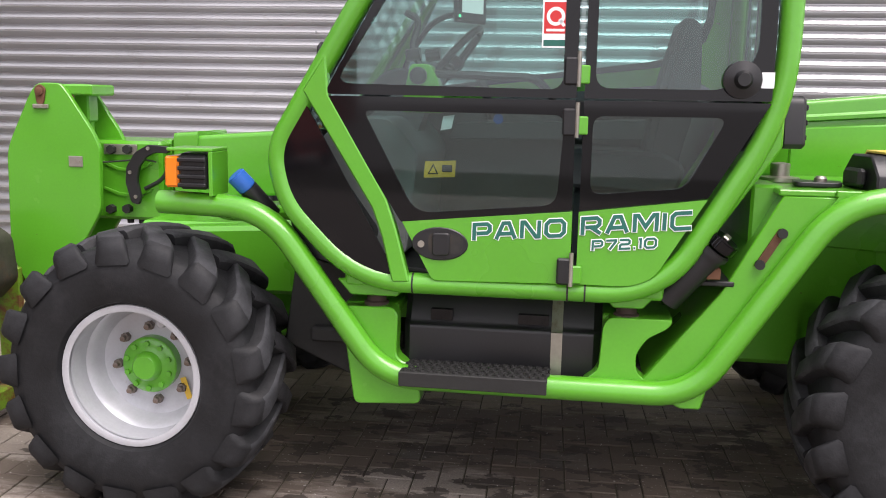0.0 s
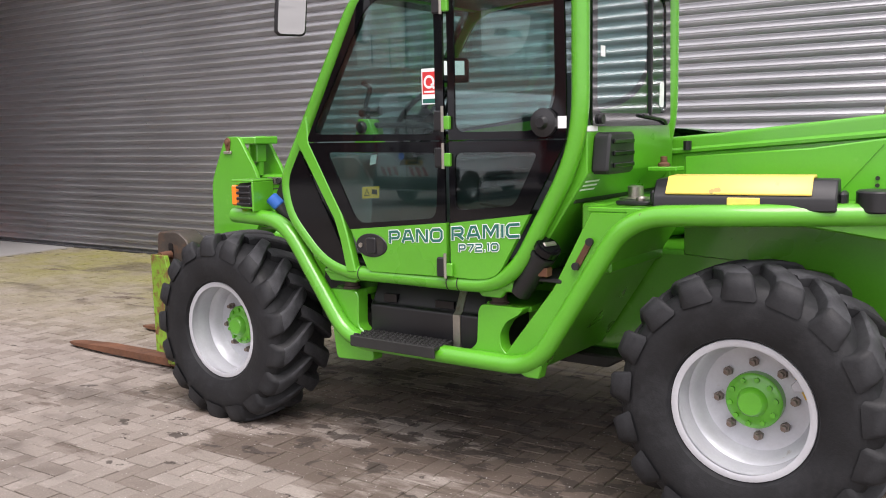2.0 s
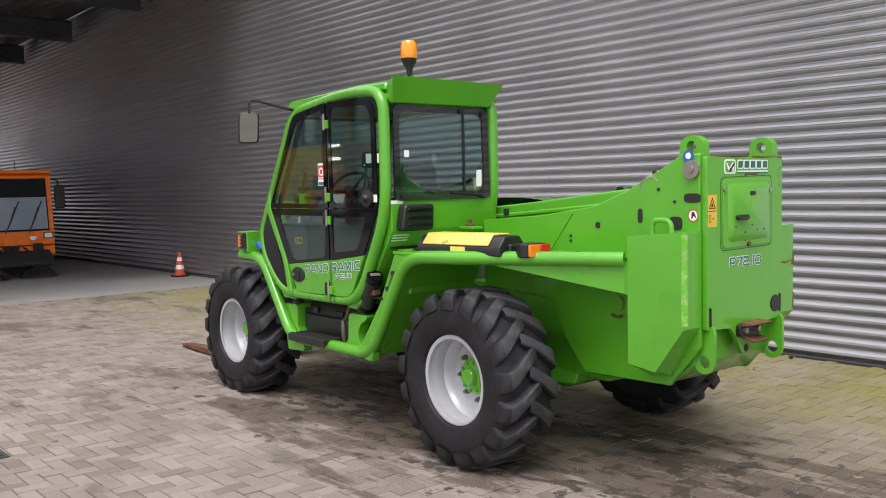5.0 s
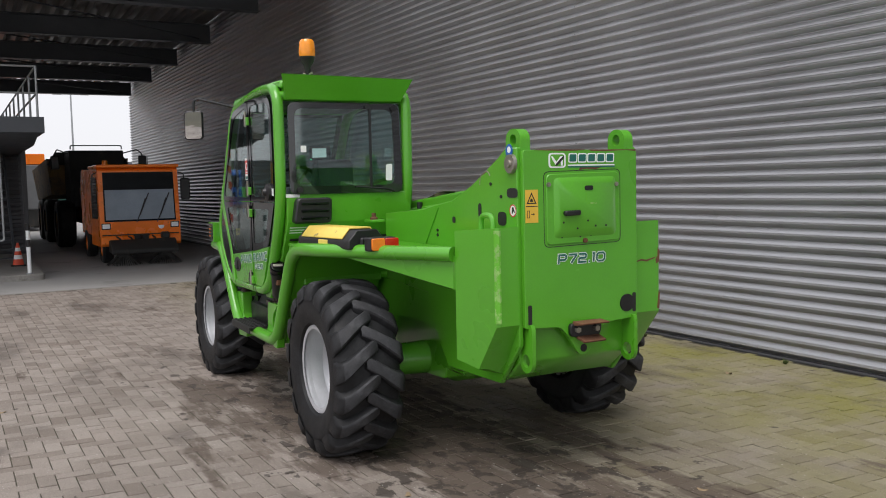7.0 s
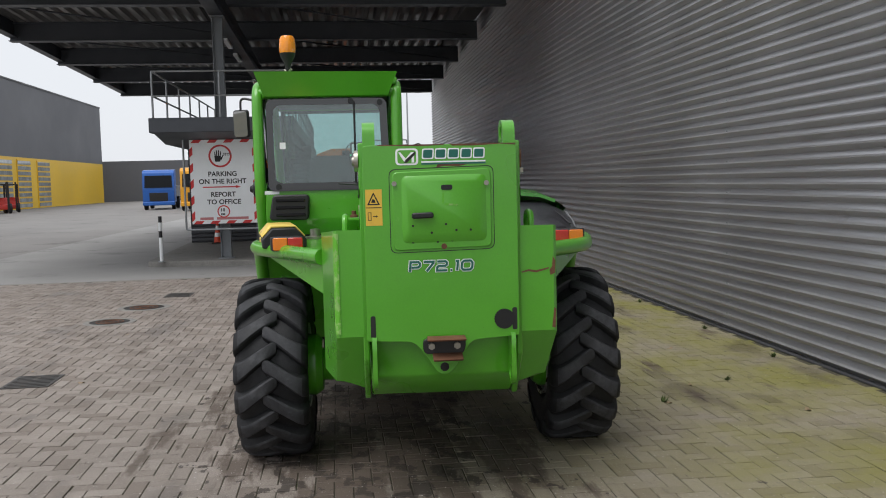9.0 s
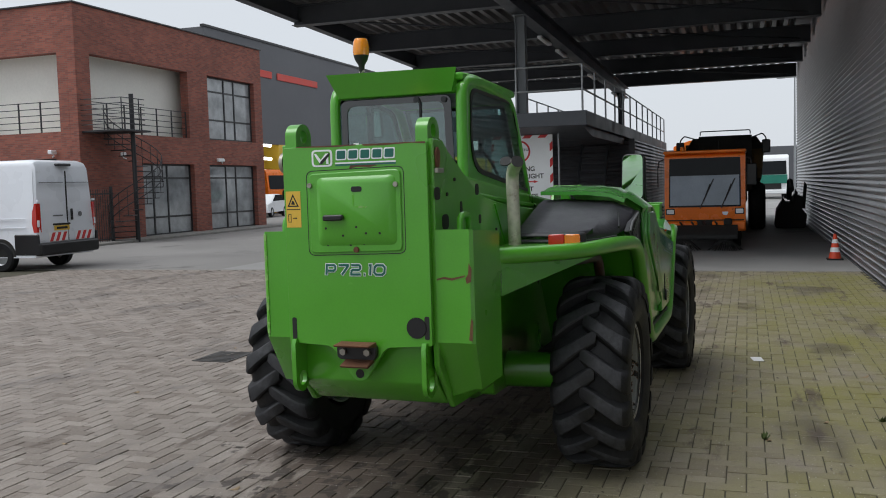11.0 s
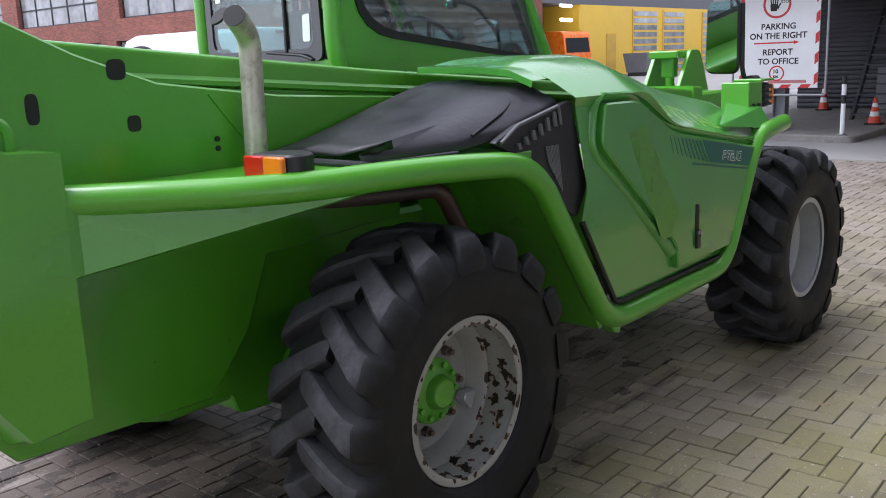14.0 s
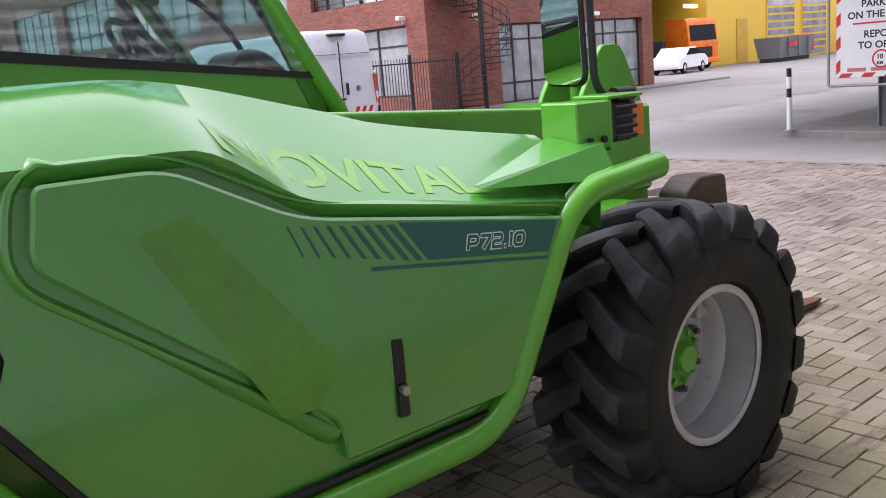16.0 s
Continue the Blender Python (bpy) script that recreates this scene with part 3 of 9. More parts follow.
edge_strip = structure("trim", box(PAVE_END - 0.13, PAVE_END - 0.02, -14, WALL_Y, -0.2, 0.0, 0.004), CONCRETE, "flush concrete edging strip beside the pavers", "edging")

# ---- long clad hall wall ----
PITCH = 0.107
WALL_TOP = 9.2


def clad_panel(x0, x1, z0, z1, y, depth=0.048, pitch=PITCH, sign=1):
    """Trapezoid sheet with level ribs, facing -y (sign 1)."""
    own = bmesh.new()
    prof = []
    z = z0
    while z < z1 - 1e-6:
        for f, d in ((0.0, 0.0), (0.05, 0.0), (0.40, 1.0), (0.44, 1.0), (0.58, 0.55)):
            zz = z + f * pitch
            if zz < z1:
                prof.append((zz, d * depth))
        z += pitch
    prof.append((z1, 0.0))
    a = [own.verts.new((x0, y - sign * d, zz)) for zz, d in prof]
    b = [own.verts.new((x1, y - sign * d, zz)) for zz, d in prof]
    c = [own.verts.new((x0, y + sign * 0.12, prof[0][0])), own.verts.new((x0, y + sign * 0.12, prof[-1][0]))]
    e = [own.verts.new((x1, y + sign * 0.12, prof[0][0])), own.verts.new((x1, y + sign * 0.12, prof[-1][0]))]
    for i in range(len(prof) - 1):
        own.faces.new((a[i], b[i], b[i + 1], a[i + 1]))
    own.faces.new((c[0], c[1], e[1], e[0]))
    own.faces.new((a[0], c[0], e[0], b[0]))
    own.faces.new((a[-1], b[-1], e[1], c[1]))
    own.faces.new([*a, c[1], c[0]])
    own.faces.new([*b, e[1], e[0]][::-1])
    return own


wall_n = structure("wall_north", box(-31.6, 16, WALL_Y + 0.13, WALL_Y + 0.33, 0, WALL_TOP), CLAD_DARK, "tall hall wall clad in grey ribbed steel sheets", "wall")
xs = [-31.5, -25.6, -19.7, -13.8, -7.9, -2.0, 3.9, 9.8, 16.0]
for i, (x0, x1) in enumerate(zip(xs, xs[1:])):
    part("panel", clad_panel(x0 - 0.02, x1 + 0.02, 0.13 - PITCH, WALL_TOP, WALL_Y + 0.0025 * (i % 2)), CLAD, wall_n, smooth=0)
part("base_rail", prism([(WALL_Y - 0.045, 0.0), (WALL_Y + 0.1, 0.0), (WALL_Y + 0.1, 0.022), (WALL_Y - 0.03, 0.022), (WALL_Y - 0.045, 0.014)], "x", -31.5, 16), CLAD_DARK, wall_n, "dark base rail")
for x in xs[1:-1]:
    bm = bmesh.new()
    z = 0.13 + PITCH * 0.62
    while z < 6.5:
        cyl((x, WALL_Y - 0.038, z), (x, WALL_Y - 0.046, z), 0.008, 6, bm)
        z += PITCH * 3
    part("screw_row", bm, GALV, wall_n)

# ---- canopy over the lane ----
CAN_Z = 5.75
CAN_X0, CAN_X1, CAN_Y0 = -31.2, -9.2, -5.1
canopy = structure("canopy_roof", box(CAN_X0, CAN_X1, CAN_Y0, WALL_Y - 0.06, CAN_Z + 0.62, CAN_Z + 0.70), DECK, "canopy roof of ribbed decking on dark steel beams", "roof")
bm = bmesh.new()
y = CAN_Y0 + 0.1
while y < WALL_Y - 0.4:
    prism([(y, CAN_Z + 0.62), (y + 0.05, CAN_Z + 0.51), (y + 0.16, CAN_Z + 0.51), (y + 0.21, CAN_Z + 0.62)], "x", CAN_X0, CAN_X1 - 0.13, 0, bm)
    y += 0.33
part("decking_ribs", bm, DECK, canopy, "ribbed underside of the decking")


def i_beam(p0, p1, h, w, bm=None, t=0.016):
    """An I section from p0 to p1 (level, along x or y); p gives the bottom middle."""
    a, b = Vector(p0), Vector(p1)
    prof = [(-w / 2, 0), (w / 2, 0), (w / 2, t), (t / 2, t), (t / 2, h - t), (w / 2, h - t), (w / 2, h), (-w / 2, h), (-w / 2, h - t), (-t / 2, h - t), (-t / 2, t), (-w / 2, t)]
    if abs(b.x - a.x) > abs(b.y - a.y):
        return prism([(a.y + p, a.z + q) for p, q in prof], "x", a.x, b.x, 0, bm)
    return prism([(a.x + p, a.z + q) for p, q in prof], "y", a.y, b.y, 0, bm)


BEAMS = (-14.0, -18.4, -22.5, -26.6, -30.7)
for x in BEAMS:
    part("cross_beam", i_beam((x, CAN_Y0, CAN_Z), (x, WALL_Y - 0.07, CAN_Z), 0.5, 0.28), STEELWORK, canopy)
part("main_girder", i_beam((CAN_X0, 0.97, CAN_Z - 0.42), (CAN_X1, 0.97, CAN_Z - 0.42), 0.41, 0.3), STEELWORK, canopy)
part("edge_beam", i_beam((CAN_X0, CAN_Y0 + 0.1, CAN_Z + 0.1), (CAN_X1, CAN_Y0 + 0.1, CAN_Z + 0.1), 0.5, 0.22), STEELWORK, canopy)
part("front_beam", box(CAN_X1 - 0.12, CAN_X1, CAN_Y0, WALL_Y - 0.08, CAN_Z + 0.1, CAN_Z + 0.72, 0.01), STEELWORK, canopy)
for x0, x1 in zip(BEAMS, BEAMS[1:]):
    for ya, yb in ((-4.6, 1.0), (1.3, 7.2)):
        part("brace", cyl((x0, ya, CAN_Z + 0.12), (x1, yb, CAN_Z + 0.12), 0.022, 8), STEELWORK, canopy)
canopy.matrix_world = pose(-14, 0, CAN_Z) @ Matrix.Rotation(-0.020, 4, "Y") @ pose(14, 0, -CAN_Z)   # the roof falls a little down the lane
COL_X, COL_Y = -13.0, 0.99


def column(x, y, top):
    h = 0.11
    prof = [(-h, -h), (h, -h), (h, -h + 0.016), (0.006, -h + 0.016), (0.006, h - 0.016), (h, h - 0.016), (h, h), (-h, h), (-h, h - 0.016), (-0.006, h - 0.016), (-0.006, -h + 0.016), (-h, -h + 0.016)]
    bm = prism([(x + a, y + b) for a, b in prof], "z", 0.11, top)
    box(x - 0.17, x + 0.17, y - 0.17, y + 0.17, 0.1, 0.125, 0.003, bm)
    box(x - 0.16, x + 0.16, y - 0.16, y + 0.16, top - 0.02, top, 0.003, bm)
    return bm


structure("column_1", column(COL_X, COL_Y, CAN_Z - 0.42), surface("column_grey", (0.21, 0.225, 0.24), 0.5, var=0.1, relief=0.05), "grey painted steel column on the kerbed island", "column")
col2 = structure("column_2", column(-29.8, 0.97, CAN_Z - 0.76), STEELWORK, "dark steel column carrying the canopy girder", "column")
for dx in (-1, 1):
    part("brace", tube([(-29.8 + 0.1 * dx, 0.97, CAN_Z - 1.42), (-29.8 + 0.75 * dx, 0.97, CAN_Z - 0.75)], 0.06, 0, 8), STEELWORK, col2)

# ---- kerbed island ----
island = structure("island", prism(rounded([(-12.60, -0.65), (-12.12, 2.5), (-32, 2.95), (-32, -1.1)], [0.25, 0.25, 0.1, 0.1]), "z", -0.2, 0.11, 0.02), CONCRETE, "low kerbed concrete island under the canopy", "kerb")

# ---- site office hut with a roof deck ----
hut = thing("site_hut", pose(0, 0, 0), "dark ribbed steel site hut with a railed roof deck", "hut", kind="structure")
part("wall", box(-31, -19.0, -0.7, 2.65, 0.11, 2.78), CLAD_DARK, hut)
part("side_cladding", clad_panel(-31.0, -18.96, 0.12, 2.78, 2.68, 0.03, 0.107, -1), CLAD_DARK, hut, smooth=0)
bm = clad_panel(-0.7, 2.68, 0.12, 2.78, 0.0, 0.03, 0.107, 1)
bmesh.ops.transform(bm, matrix=Matrix.Translation((-18.98, 0, 0)) @ Matrix.Rotation(radians(90), 4, "Z"), verts=bm.verts)
part("front_cladding", bm, CLAD_DARK, hut, smooth=0)
part("deck_slab", box(-31.1, -11.9, -0.33, 2.60, 2.80, 3.10, 0.01), STEELWORK, hut)
part("deck_soffit", prism([(-11.9, 2.8), (-18.5, 2.8), (-18.5, 2.62), (-13.2, 2.62)], "y", -0.25, 2.5), STEELWORK, hut)
part("corner_flashing", box(-19.02, -18.9, 2.62, 2.74, 0.11, 2.79, 0.004), CLAD_DARK, hut)
# railing
rail_posts = [(-12.0, y) for y in (-0.25, 1.1, 2.5)] + [(-12.0 - 1.6 * i, 2.5) for i in range(1, 13)] + [(-12.0 - 1.6 * i, -0.25) for i in range(1, 13)]
for x, y in rail_posts:
    part("rail_post", cyl((x, y, 3.10), (x, y, 4.05), 0.022, 8), GALV, hut)
for z in (3.55, 4.05):
    part("rail", tube([(-31, 2.5, z), (-12.0, 2.5, z), (-12.0, -0.25, z), (-31, -0.25, z)], 0.02, 0.03, 8), GALV, hut)
# open stair leaning at the hut front
stair = thing("steel_stair", pose(0, 0, 0), "dark steel stair rising to the hut deck", "stair", kind="structure")
for y in (1.45, 2.15):
    part("stringer", prism([(-15.8, 0.11), (-15.6, 0.11), (-17.9, 2.8), (-18.1, 2.8)], "y", y, y + 0.05), STEELWORK, stair)
for i in range(14):
    f = (i + 0.5) / 14
    part("tread", box(-15.82 - 2.3 * f, -15.60 - 2.3 * f, 1.5, 2.15, 0.11 + 2.69 * f - 0.015, 0.11 + 2.69 * f + 0.015, 0.003), STEELWORK, stair)

# ---- brick office ----
BX, BY = -18.3, -15.6
BTOP = 8.1
office = thing("brick_office", pose(0, 0, 0), "two storey red brick office with deep loggias", "building", kind="structure")


def face_wall(x0, x1, holes, place, material, name, z0=0.0, z1=BTOP, thick=0.35):
    """A wall along local x with rectangular openings, cut as a grid of blocks joined into one mesh."""
    us = sorted({x0, x1, *[h[0] for h in holes], *[h[1] for h in holes]})
    zs = sorted({z0, z1, *[h[2] for h in holes], *[h[3] for h in holes]})
    own = bmesh.new()
    grid = {}

    def solid(i, j):
        if not (0 <= i < len(us) - 1 and 0 <= j < len(zs) - 1):
            return False
        cu, cz = (us[i] + us[i + 1]) / 2, (zs[j] + zs[j + 1]) / 2
        return not any(h[0] < cu < h[1] and h[2] < cz < h[3] for h in holes)

    def vert(i, j, k):
        if (i, j, k) not in grid:
            grid[i, j, k] = own.verts.new(place @ Vector((us[i], thick * k, zs[j])))
        return grid[i, j, k]
    for i in range(len(us) - 1):
        for j in range(len(zs) - 1):
            if not solid(i, j):
                continue
            own.faces.new([vert(*q) for q in ((i, j, 0), (i + 1, j, 0), (i + 1, j + 1, 0), (i, j + 1, 0))])
            own.faces.new([vert(*q) for q in ((i, j, 1), (i, j + 1, 1), (i + 1, j + 1, 1), (i + 1, j, 1))])
            for di, dj, q in ((-1, 0, ((i, j), (i, j + 1))), (1, 0, ((i + 1, j), (i + 1, j + 1))), (0, -1, ((i, j), (i + 1, j))), (0, 1, ((i, j + 1), (i + 1, j + 1)))):
                if not solid(i + di, j + dj):
                    own.faces.new([vert(*q[0], 0), vert(*q[1], 0), vert(*q[1], 1), vert(*q[0], 1)])
    return part(name, own, material, office, smooth=0)


def brick_material():
    m = bpy.data.materials.new("brickwork")
    n, l, b = nodes_of(m)
    tc = n.new("ShaderNodeTexCoord")
    sep = n.new("ShaderNodeSeparateXYZ")
    l.new(tc.outputs["Object"], sep.inputs[0])
    ad = n.new("ShaderNodeMath")
    ad.operation = "ADD"
    l.new(sep.outputs[0], ad.inputs[0])
    l.new(sep.outputs[1], ad.inputs[1])
    com = n.new("ShaderNodeCombineXYZ")
    l.new(ad.outputs[0], com.inputs[0])
    l.new(sep.outputs[2], com.inputs[1])
    t = n.new("ShaderNodeTexBrick")
    t.inputs["Scale"].default_value = 1.0
    t.inputs["Brick Width"].default_value = 0.22
    t.inputs["Row Height"].default_value = 0.062
    t.inputs["Mortar Size"].default_value = 0.005
    t.inputs["Color1"].default_value = (0.33, 0.105, 0.07, 1)
    t.inputs["Color2"].default_value = (0.20, 0.066, 0.05, 1)
    t.inputs["Mortar"].default_value = (0.17, 0.13, 0.11, 1)
    l.new(com.outputs[0], t.inputs["Vector"])
    big = noise_node(n, l, 0.5, 5)
    r = ramp(n, l, big.outputs["Fac"], [(0.3, 0.78), (0.7, 1.15)])
    c = mixer(n, l, 1.0, t.outputs["Color"], r.outputs[0], "MULTIPLY")
    l.new(c.outputs[0], b.inputs["Base Color"])
    b.inputs["Roughness"].default_value = 0.85
    bump(n, l, b, t.outputs["Fac"], -0.4, 0.006)
    return m


BRICKWORK = brick_material()
F1 = Matrix.Translation((BX, BY, 0)) @ Matrix.Rotation(math.pi, 4, "Z")       # long face: local x runs to -x, into the house is -y
F2 = Matrix.Translation((BX, BY, 0)) @ Matrix.Rotation(radians(-90), 4, "Z")  # short face: local x runs to -y, inward is... +x flipped below
F2 = F2 @ Matrix.Scale(-1, 4, (0, 1, 0))
holes1 = [(0.70, 6.40, 3.85, 6.50), (7.80, 11.55, 3.85, 6.52), (3.30, 6.60, 0.05, 2.80), (7.70, 11.50, 0.05, 2.80)]
face_wall(0, 12.2, holes1, F1, BRICKWORK, "wall")
holes2 = [(0.75, 6.4, 3.85, 6.5), (8.0, 13.5, 3.87, 6.6), (1.0, 6.5, 0.6, 2.95), (8.0, 14.0, 0.6, 2.95), (15.2, 22.6, 3.87, 6.6), (15.2, 22.6, 0.6, 2.95), (24.2, 31.6, 3.87, 6.6), (24.2, 31.6, 0.6, 2.95), (33.2, 40.6, 3.87, 6.6)]
face_wall(0.3552, 44, holes2, F2, BRICKWORK, "wall")
part("parapet", box(BX - 12.2, BX - 0.001, BY - 44, BY - 0.36, 7.6, 7.7), DARKFRAME, office)
part("coping", box(BX - 12.26, BX + 0.06, BY - 0.4, BY + 0.06, BTOP, BTOP + 0.06, 0.01), DARKFRAME, office)
part("coping", box(BX - 0.4, BX + 0.06, BY - 44, BY - 0.4, BTOP, BTOP + 0.06, 0.01), DARKFRAME, office)
# loggia: plastered back walls, floor
part("loggia_floor", box(BX - 12.1, BX - 0.36, BY - 8, BY - 0.36, 3.70, 3.86), CONCRETE, office)
part("loggia_ceiling", box(BX - 12.1, BX - 0.36, BY - 8, BY - 0.36, 6.62, 6.7), PLASTER, office)
part("loggia_back_wall", box(BX - 7.6, BX - 0.8, BY - 1.0, BY - 0.8, 3.86, 6.62), PLASTER, office)
part("loggia_back_wall", box(BX - 1.0, BX - 0.8, BY - 8, BY - 1.0, 3.86, 6.62), PLASTER, office)
part("loggia_end_wall", box(BX - 7.6, BX - 7.4, BY - 0.8, BY - 0.37, 3.86, 6.62), PLASTER, office)
part("loggia_end_wall", box(BX - 0.8, BX - 0.37, BY - 7.2, BY - 7.0, 3.86, 6.62), PLASTER, office)
# added solid grey block stands for the dim rooms behind the openings
part("inside_shade_block", box(BX - 12.0, BX - 1.2, BY - 6, BY - 1.2, 0.0, 3.6), GREYPART, office)


def window(face, u0, u1, z0, z1, mull, rows, inset=0.2, name="window"):
    w = part(name, box(0, 0.001, 0, 0.001, 0, 0.001), DARKFRAME, office)
    bm = bmesh.new()
    t = 0.07
    ring([(u0, z0), (u1, z0), (u1, z1), (u0, z1)], [(u0 + t, z0 + t), (u1 - t, z0 + t), (u1 - t, z1 - t), (u0 + t, z1 - t)], "y", inset, inset + 0.08, bm)
    for u in mull:
        box(u - t / 2, u + t / 2, inset, inset + 0.08, z0 + t, z1 - t, 0, bm)
    for z in rows:
        box(u0 + t, u1 - t, inset + 0.01, inset + 0.07, z - t / 2, z + t / 2, 0, bm)
    bm.transform(face)
    old = w.data
    w.data = finish(bm, 0)
    w.data.materials.append(DARKFRAME)
    bpy.data.meshes.remove(old)
    us = [u0, *mull, u1]
    zs = [z0, *rows, z1]
    for a, b_ in zip(us, us[1:]):
        for c, d in zip(zs, zs[1:]):
            g = box(a + 0.02, b_ - 0.02, inset + 0.035, inset + 0.045, c + 0.02, d - 0.02)
            g.transform(face)
            part("pane", g, WINGLASS, w, smooth=0)
    return w


window(F1, 7.80, 11.55, 3.85, 6.52, (9.35, 10.15), (4.70, 5.90))
window(F1, 7.70, 11.50, 0.05, 2.80, (9.25, 10.05), (0.75, 2.25))
window(F1, 3.30, 6.60, 0.05, 2.80, (4.15, 5.05), (0.75, 2.25))
for u in (15.2, 24.2, 33.2):
    window(F2, u, u + 7.4, 3.87, 6.6, tuple(u + 1.48 * q for q in range(1, 5)), (4.7, 5.8))
for u in (15.2, 24.2):
    window(F2, u, u + 7.4, 0.6, 2.95, tuple(u + 1.85 * q for q in range(1, 4)), (2.3,))
window(F2, 4.2, 6.35, 3.87, 6.45, (5.3,), (), 0.68)
window(F2, 8.0, 13.5, 3.87, 6.6, (9.8, 11.6), (5.8,))
window(F2, 1.0, 6.5, 0.6, 2.95, (2.8, 4.6), (2.3,))
window(F2, 8.0, 14.0, 0.6, 2.95, (10, 12), (2.3,))


banner = prism(rounded([(8.1, 4.75), (8.1, 6.45), (12.0, 6.45), (11.6, 5.2), (10.0, 4.5)], [0.1, 0.1, 0.1, 0.8, 0.8], 6), "y", 0.17, 0.19)
banner.transform(F2)
part("banner", banner, DECAL_W, office, "white banner hung in the window")
strip = box(9.2, 11.2, 0.16, 0.168, 5.45, 5.75)
strip.transform(F2)
part("banner_bar", strip, GREYPART, office)


def balustrade(face, u0, u1, z, n):
    for i in range(n + 1):
        u = u0 + (u1 - u0) * i / n
        b_ = box(u - 0.02, u + 0.02, 0.14, 0.18, z, z + 1.05)
        b_.transform(face)
        part("baluster", b_, DARKFRAME, office)
    for q in range(5):
        zz = z + 0.15 + q * 0.22
        b_ = box(u0, u1, 0.15, 0.17, zz - 0.012, zz + 0.012)
        b_.transform(face)
        part("rail", b_, DARKFRAME, office)


balustrade(F1, 0.72, 6.38, 3.86, 6)
balustrade(F2, 0.76, 6.39, 3.86, 6)

# ---- far grey and yellow hall ----
HY = -27.0
hall = thing("workshop_hall", pose(0, 0, 0), "large grey hall over a yellow base with roller doors", "building", kind="structure")
part("wall", box(-115, -43.5, HY - 30, HY, 5.0, 12.2), HALLGREY, hall)
part("yellow_wall", box(-115, -52.6, HY - 29, HY + 0.02, 0, 5.0), HALLYEL, hall)
part("grey_base", box(-46.5, -43.5, HY - 29, HY + 0.01, 0, 5.0), HALLGREY, hall)
# dark block closes the open bay; its colour stands for the shade within
part("opening", box(-52.6, -46.5, HY - 12, HY - 8, 0, 5.0), DARK, hall)
part("roof_edge", box(-115, -43.4, HY - 0.2, HY + 0.08, 12.2, 12.35), DARKFRAME, hall)
for k, (x0, x1) in enumerate(((-64.2, -60.2), (-69.2, -65.3), (-75.4, -72.8), (-81.8, -77.5), (-87.0, -83.2), (-93, -89))):
    d = part("roller_door", box(x1, x0, HY + 0.02, HY + 0.1, 0, 4.8), HALLYEL, hall)
    for q in range(9):
        part("slat", box(x0 + 0.1, x1 - 0.1, HY + 0.1, HY + 0.13, 0.15 + q * 0.52, 0.15 + q * 0.52 + 0.36), WINGLASS if k < 2 or k > 2 else GALV, d)
part("door", box(-57.6, -56.2, HY + 0.02, HY + 0.07, 0, 3.0), surface("ochre_door", (0.6, 0.36, 0.03), 0.5), hall)

# name on the grey wall, as plain red bars, and two lit tubes in the open bay
NAME_RED = surface("red_letter_plate", (0.62, 0.05, 0.03), 0.45, var=0.08, relief=0)
for x0, x1 in ((-49.6, -51.9), (-52.7, -59.2)):
    part("name_bar", box(x1, x0, HY + 0.01, HY + 0.08, 9.72, 10.22, 0.02), NAME_RED, hall)
TUBE_LIT = glow("lit_tube", (1.0, 0.98, 0.94), 4.0)
for z in (4.9, 3.95):
    part("bay_lamp", tube([(-51.9, HY - 0.3, z), (-50.6, HY - 0.3, z + 0.03)], 0.11, 0, 10), TUBE_LIT, hall, "lit fluorescent tube")
# unlit strip lamps under the girder
for x in (-16.2, -18.4, -23.6, -29.0):
    part("strip_lamp", box(x - 0.6, x + 0.6, 0.78, 0.90, CAN_Z - 0.50, CAN_Z - 0.43, 0.01), DECAL_W, canopy, "white strip lamp, off")

structure("pavement_2", box(-34.5, -17.4, BY - 0.2, BY + 1.1, -0.2, 0.07, 0.02), CONCRETE, "pale kerbed strip along the brick office", "pavement")
# ---- the telehandler: its own axes run back (x), to the hall (y), up (z) ----
machine = thing("telehandler", pose(0, 0, 0, 0, 0, -1.8) @ pose(0, 4.04, 0),
                "lime green telescopic handler with black glazing and lug tyres", "telehandler")

# ---- wheels ----
TYRE_R = 0.552


def tyre_mesh():
    prof = [(0.272, -0.135), (0.277, -0.162), (0.290, -0.186), (0.34, -0.205), (0.40, -0.208), (0.446, -0.204), (0.452, -0.199), (0.474, -0.190), (0.492, -0.165), (0.503, -0.09), (0.505, 0.0),
            (0.503, 0.09), (0.492, 0.165), (0.474, 0.190), (0.452, 0.199), (0.446, 0.204), (0.40, 0.208), (0.34, 0.205), (0.290, 0.186), (0.277, 0.162), (0.272, 0.135), (0.268, 0.12), (0.268, -0.12), (0.272, -0.135)]
    me = finish(lathe(prof, "y", seg=72, cap=False), 40)
    me.materials.append(RUBBER)
    return me


LUGS = 17


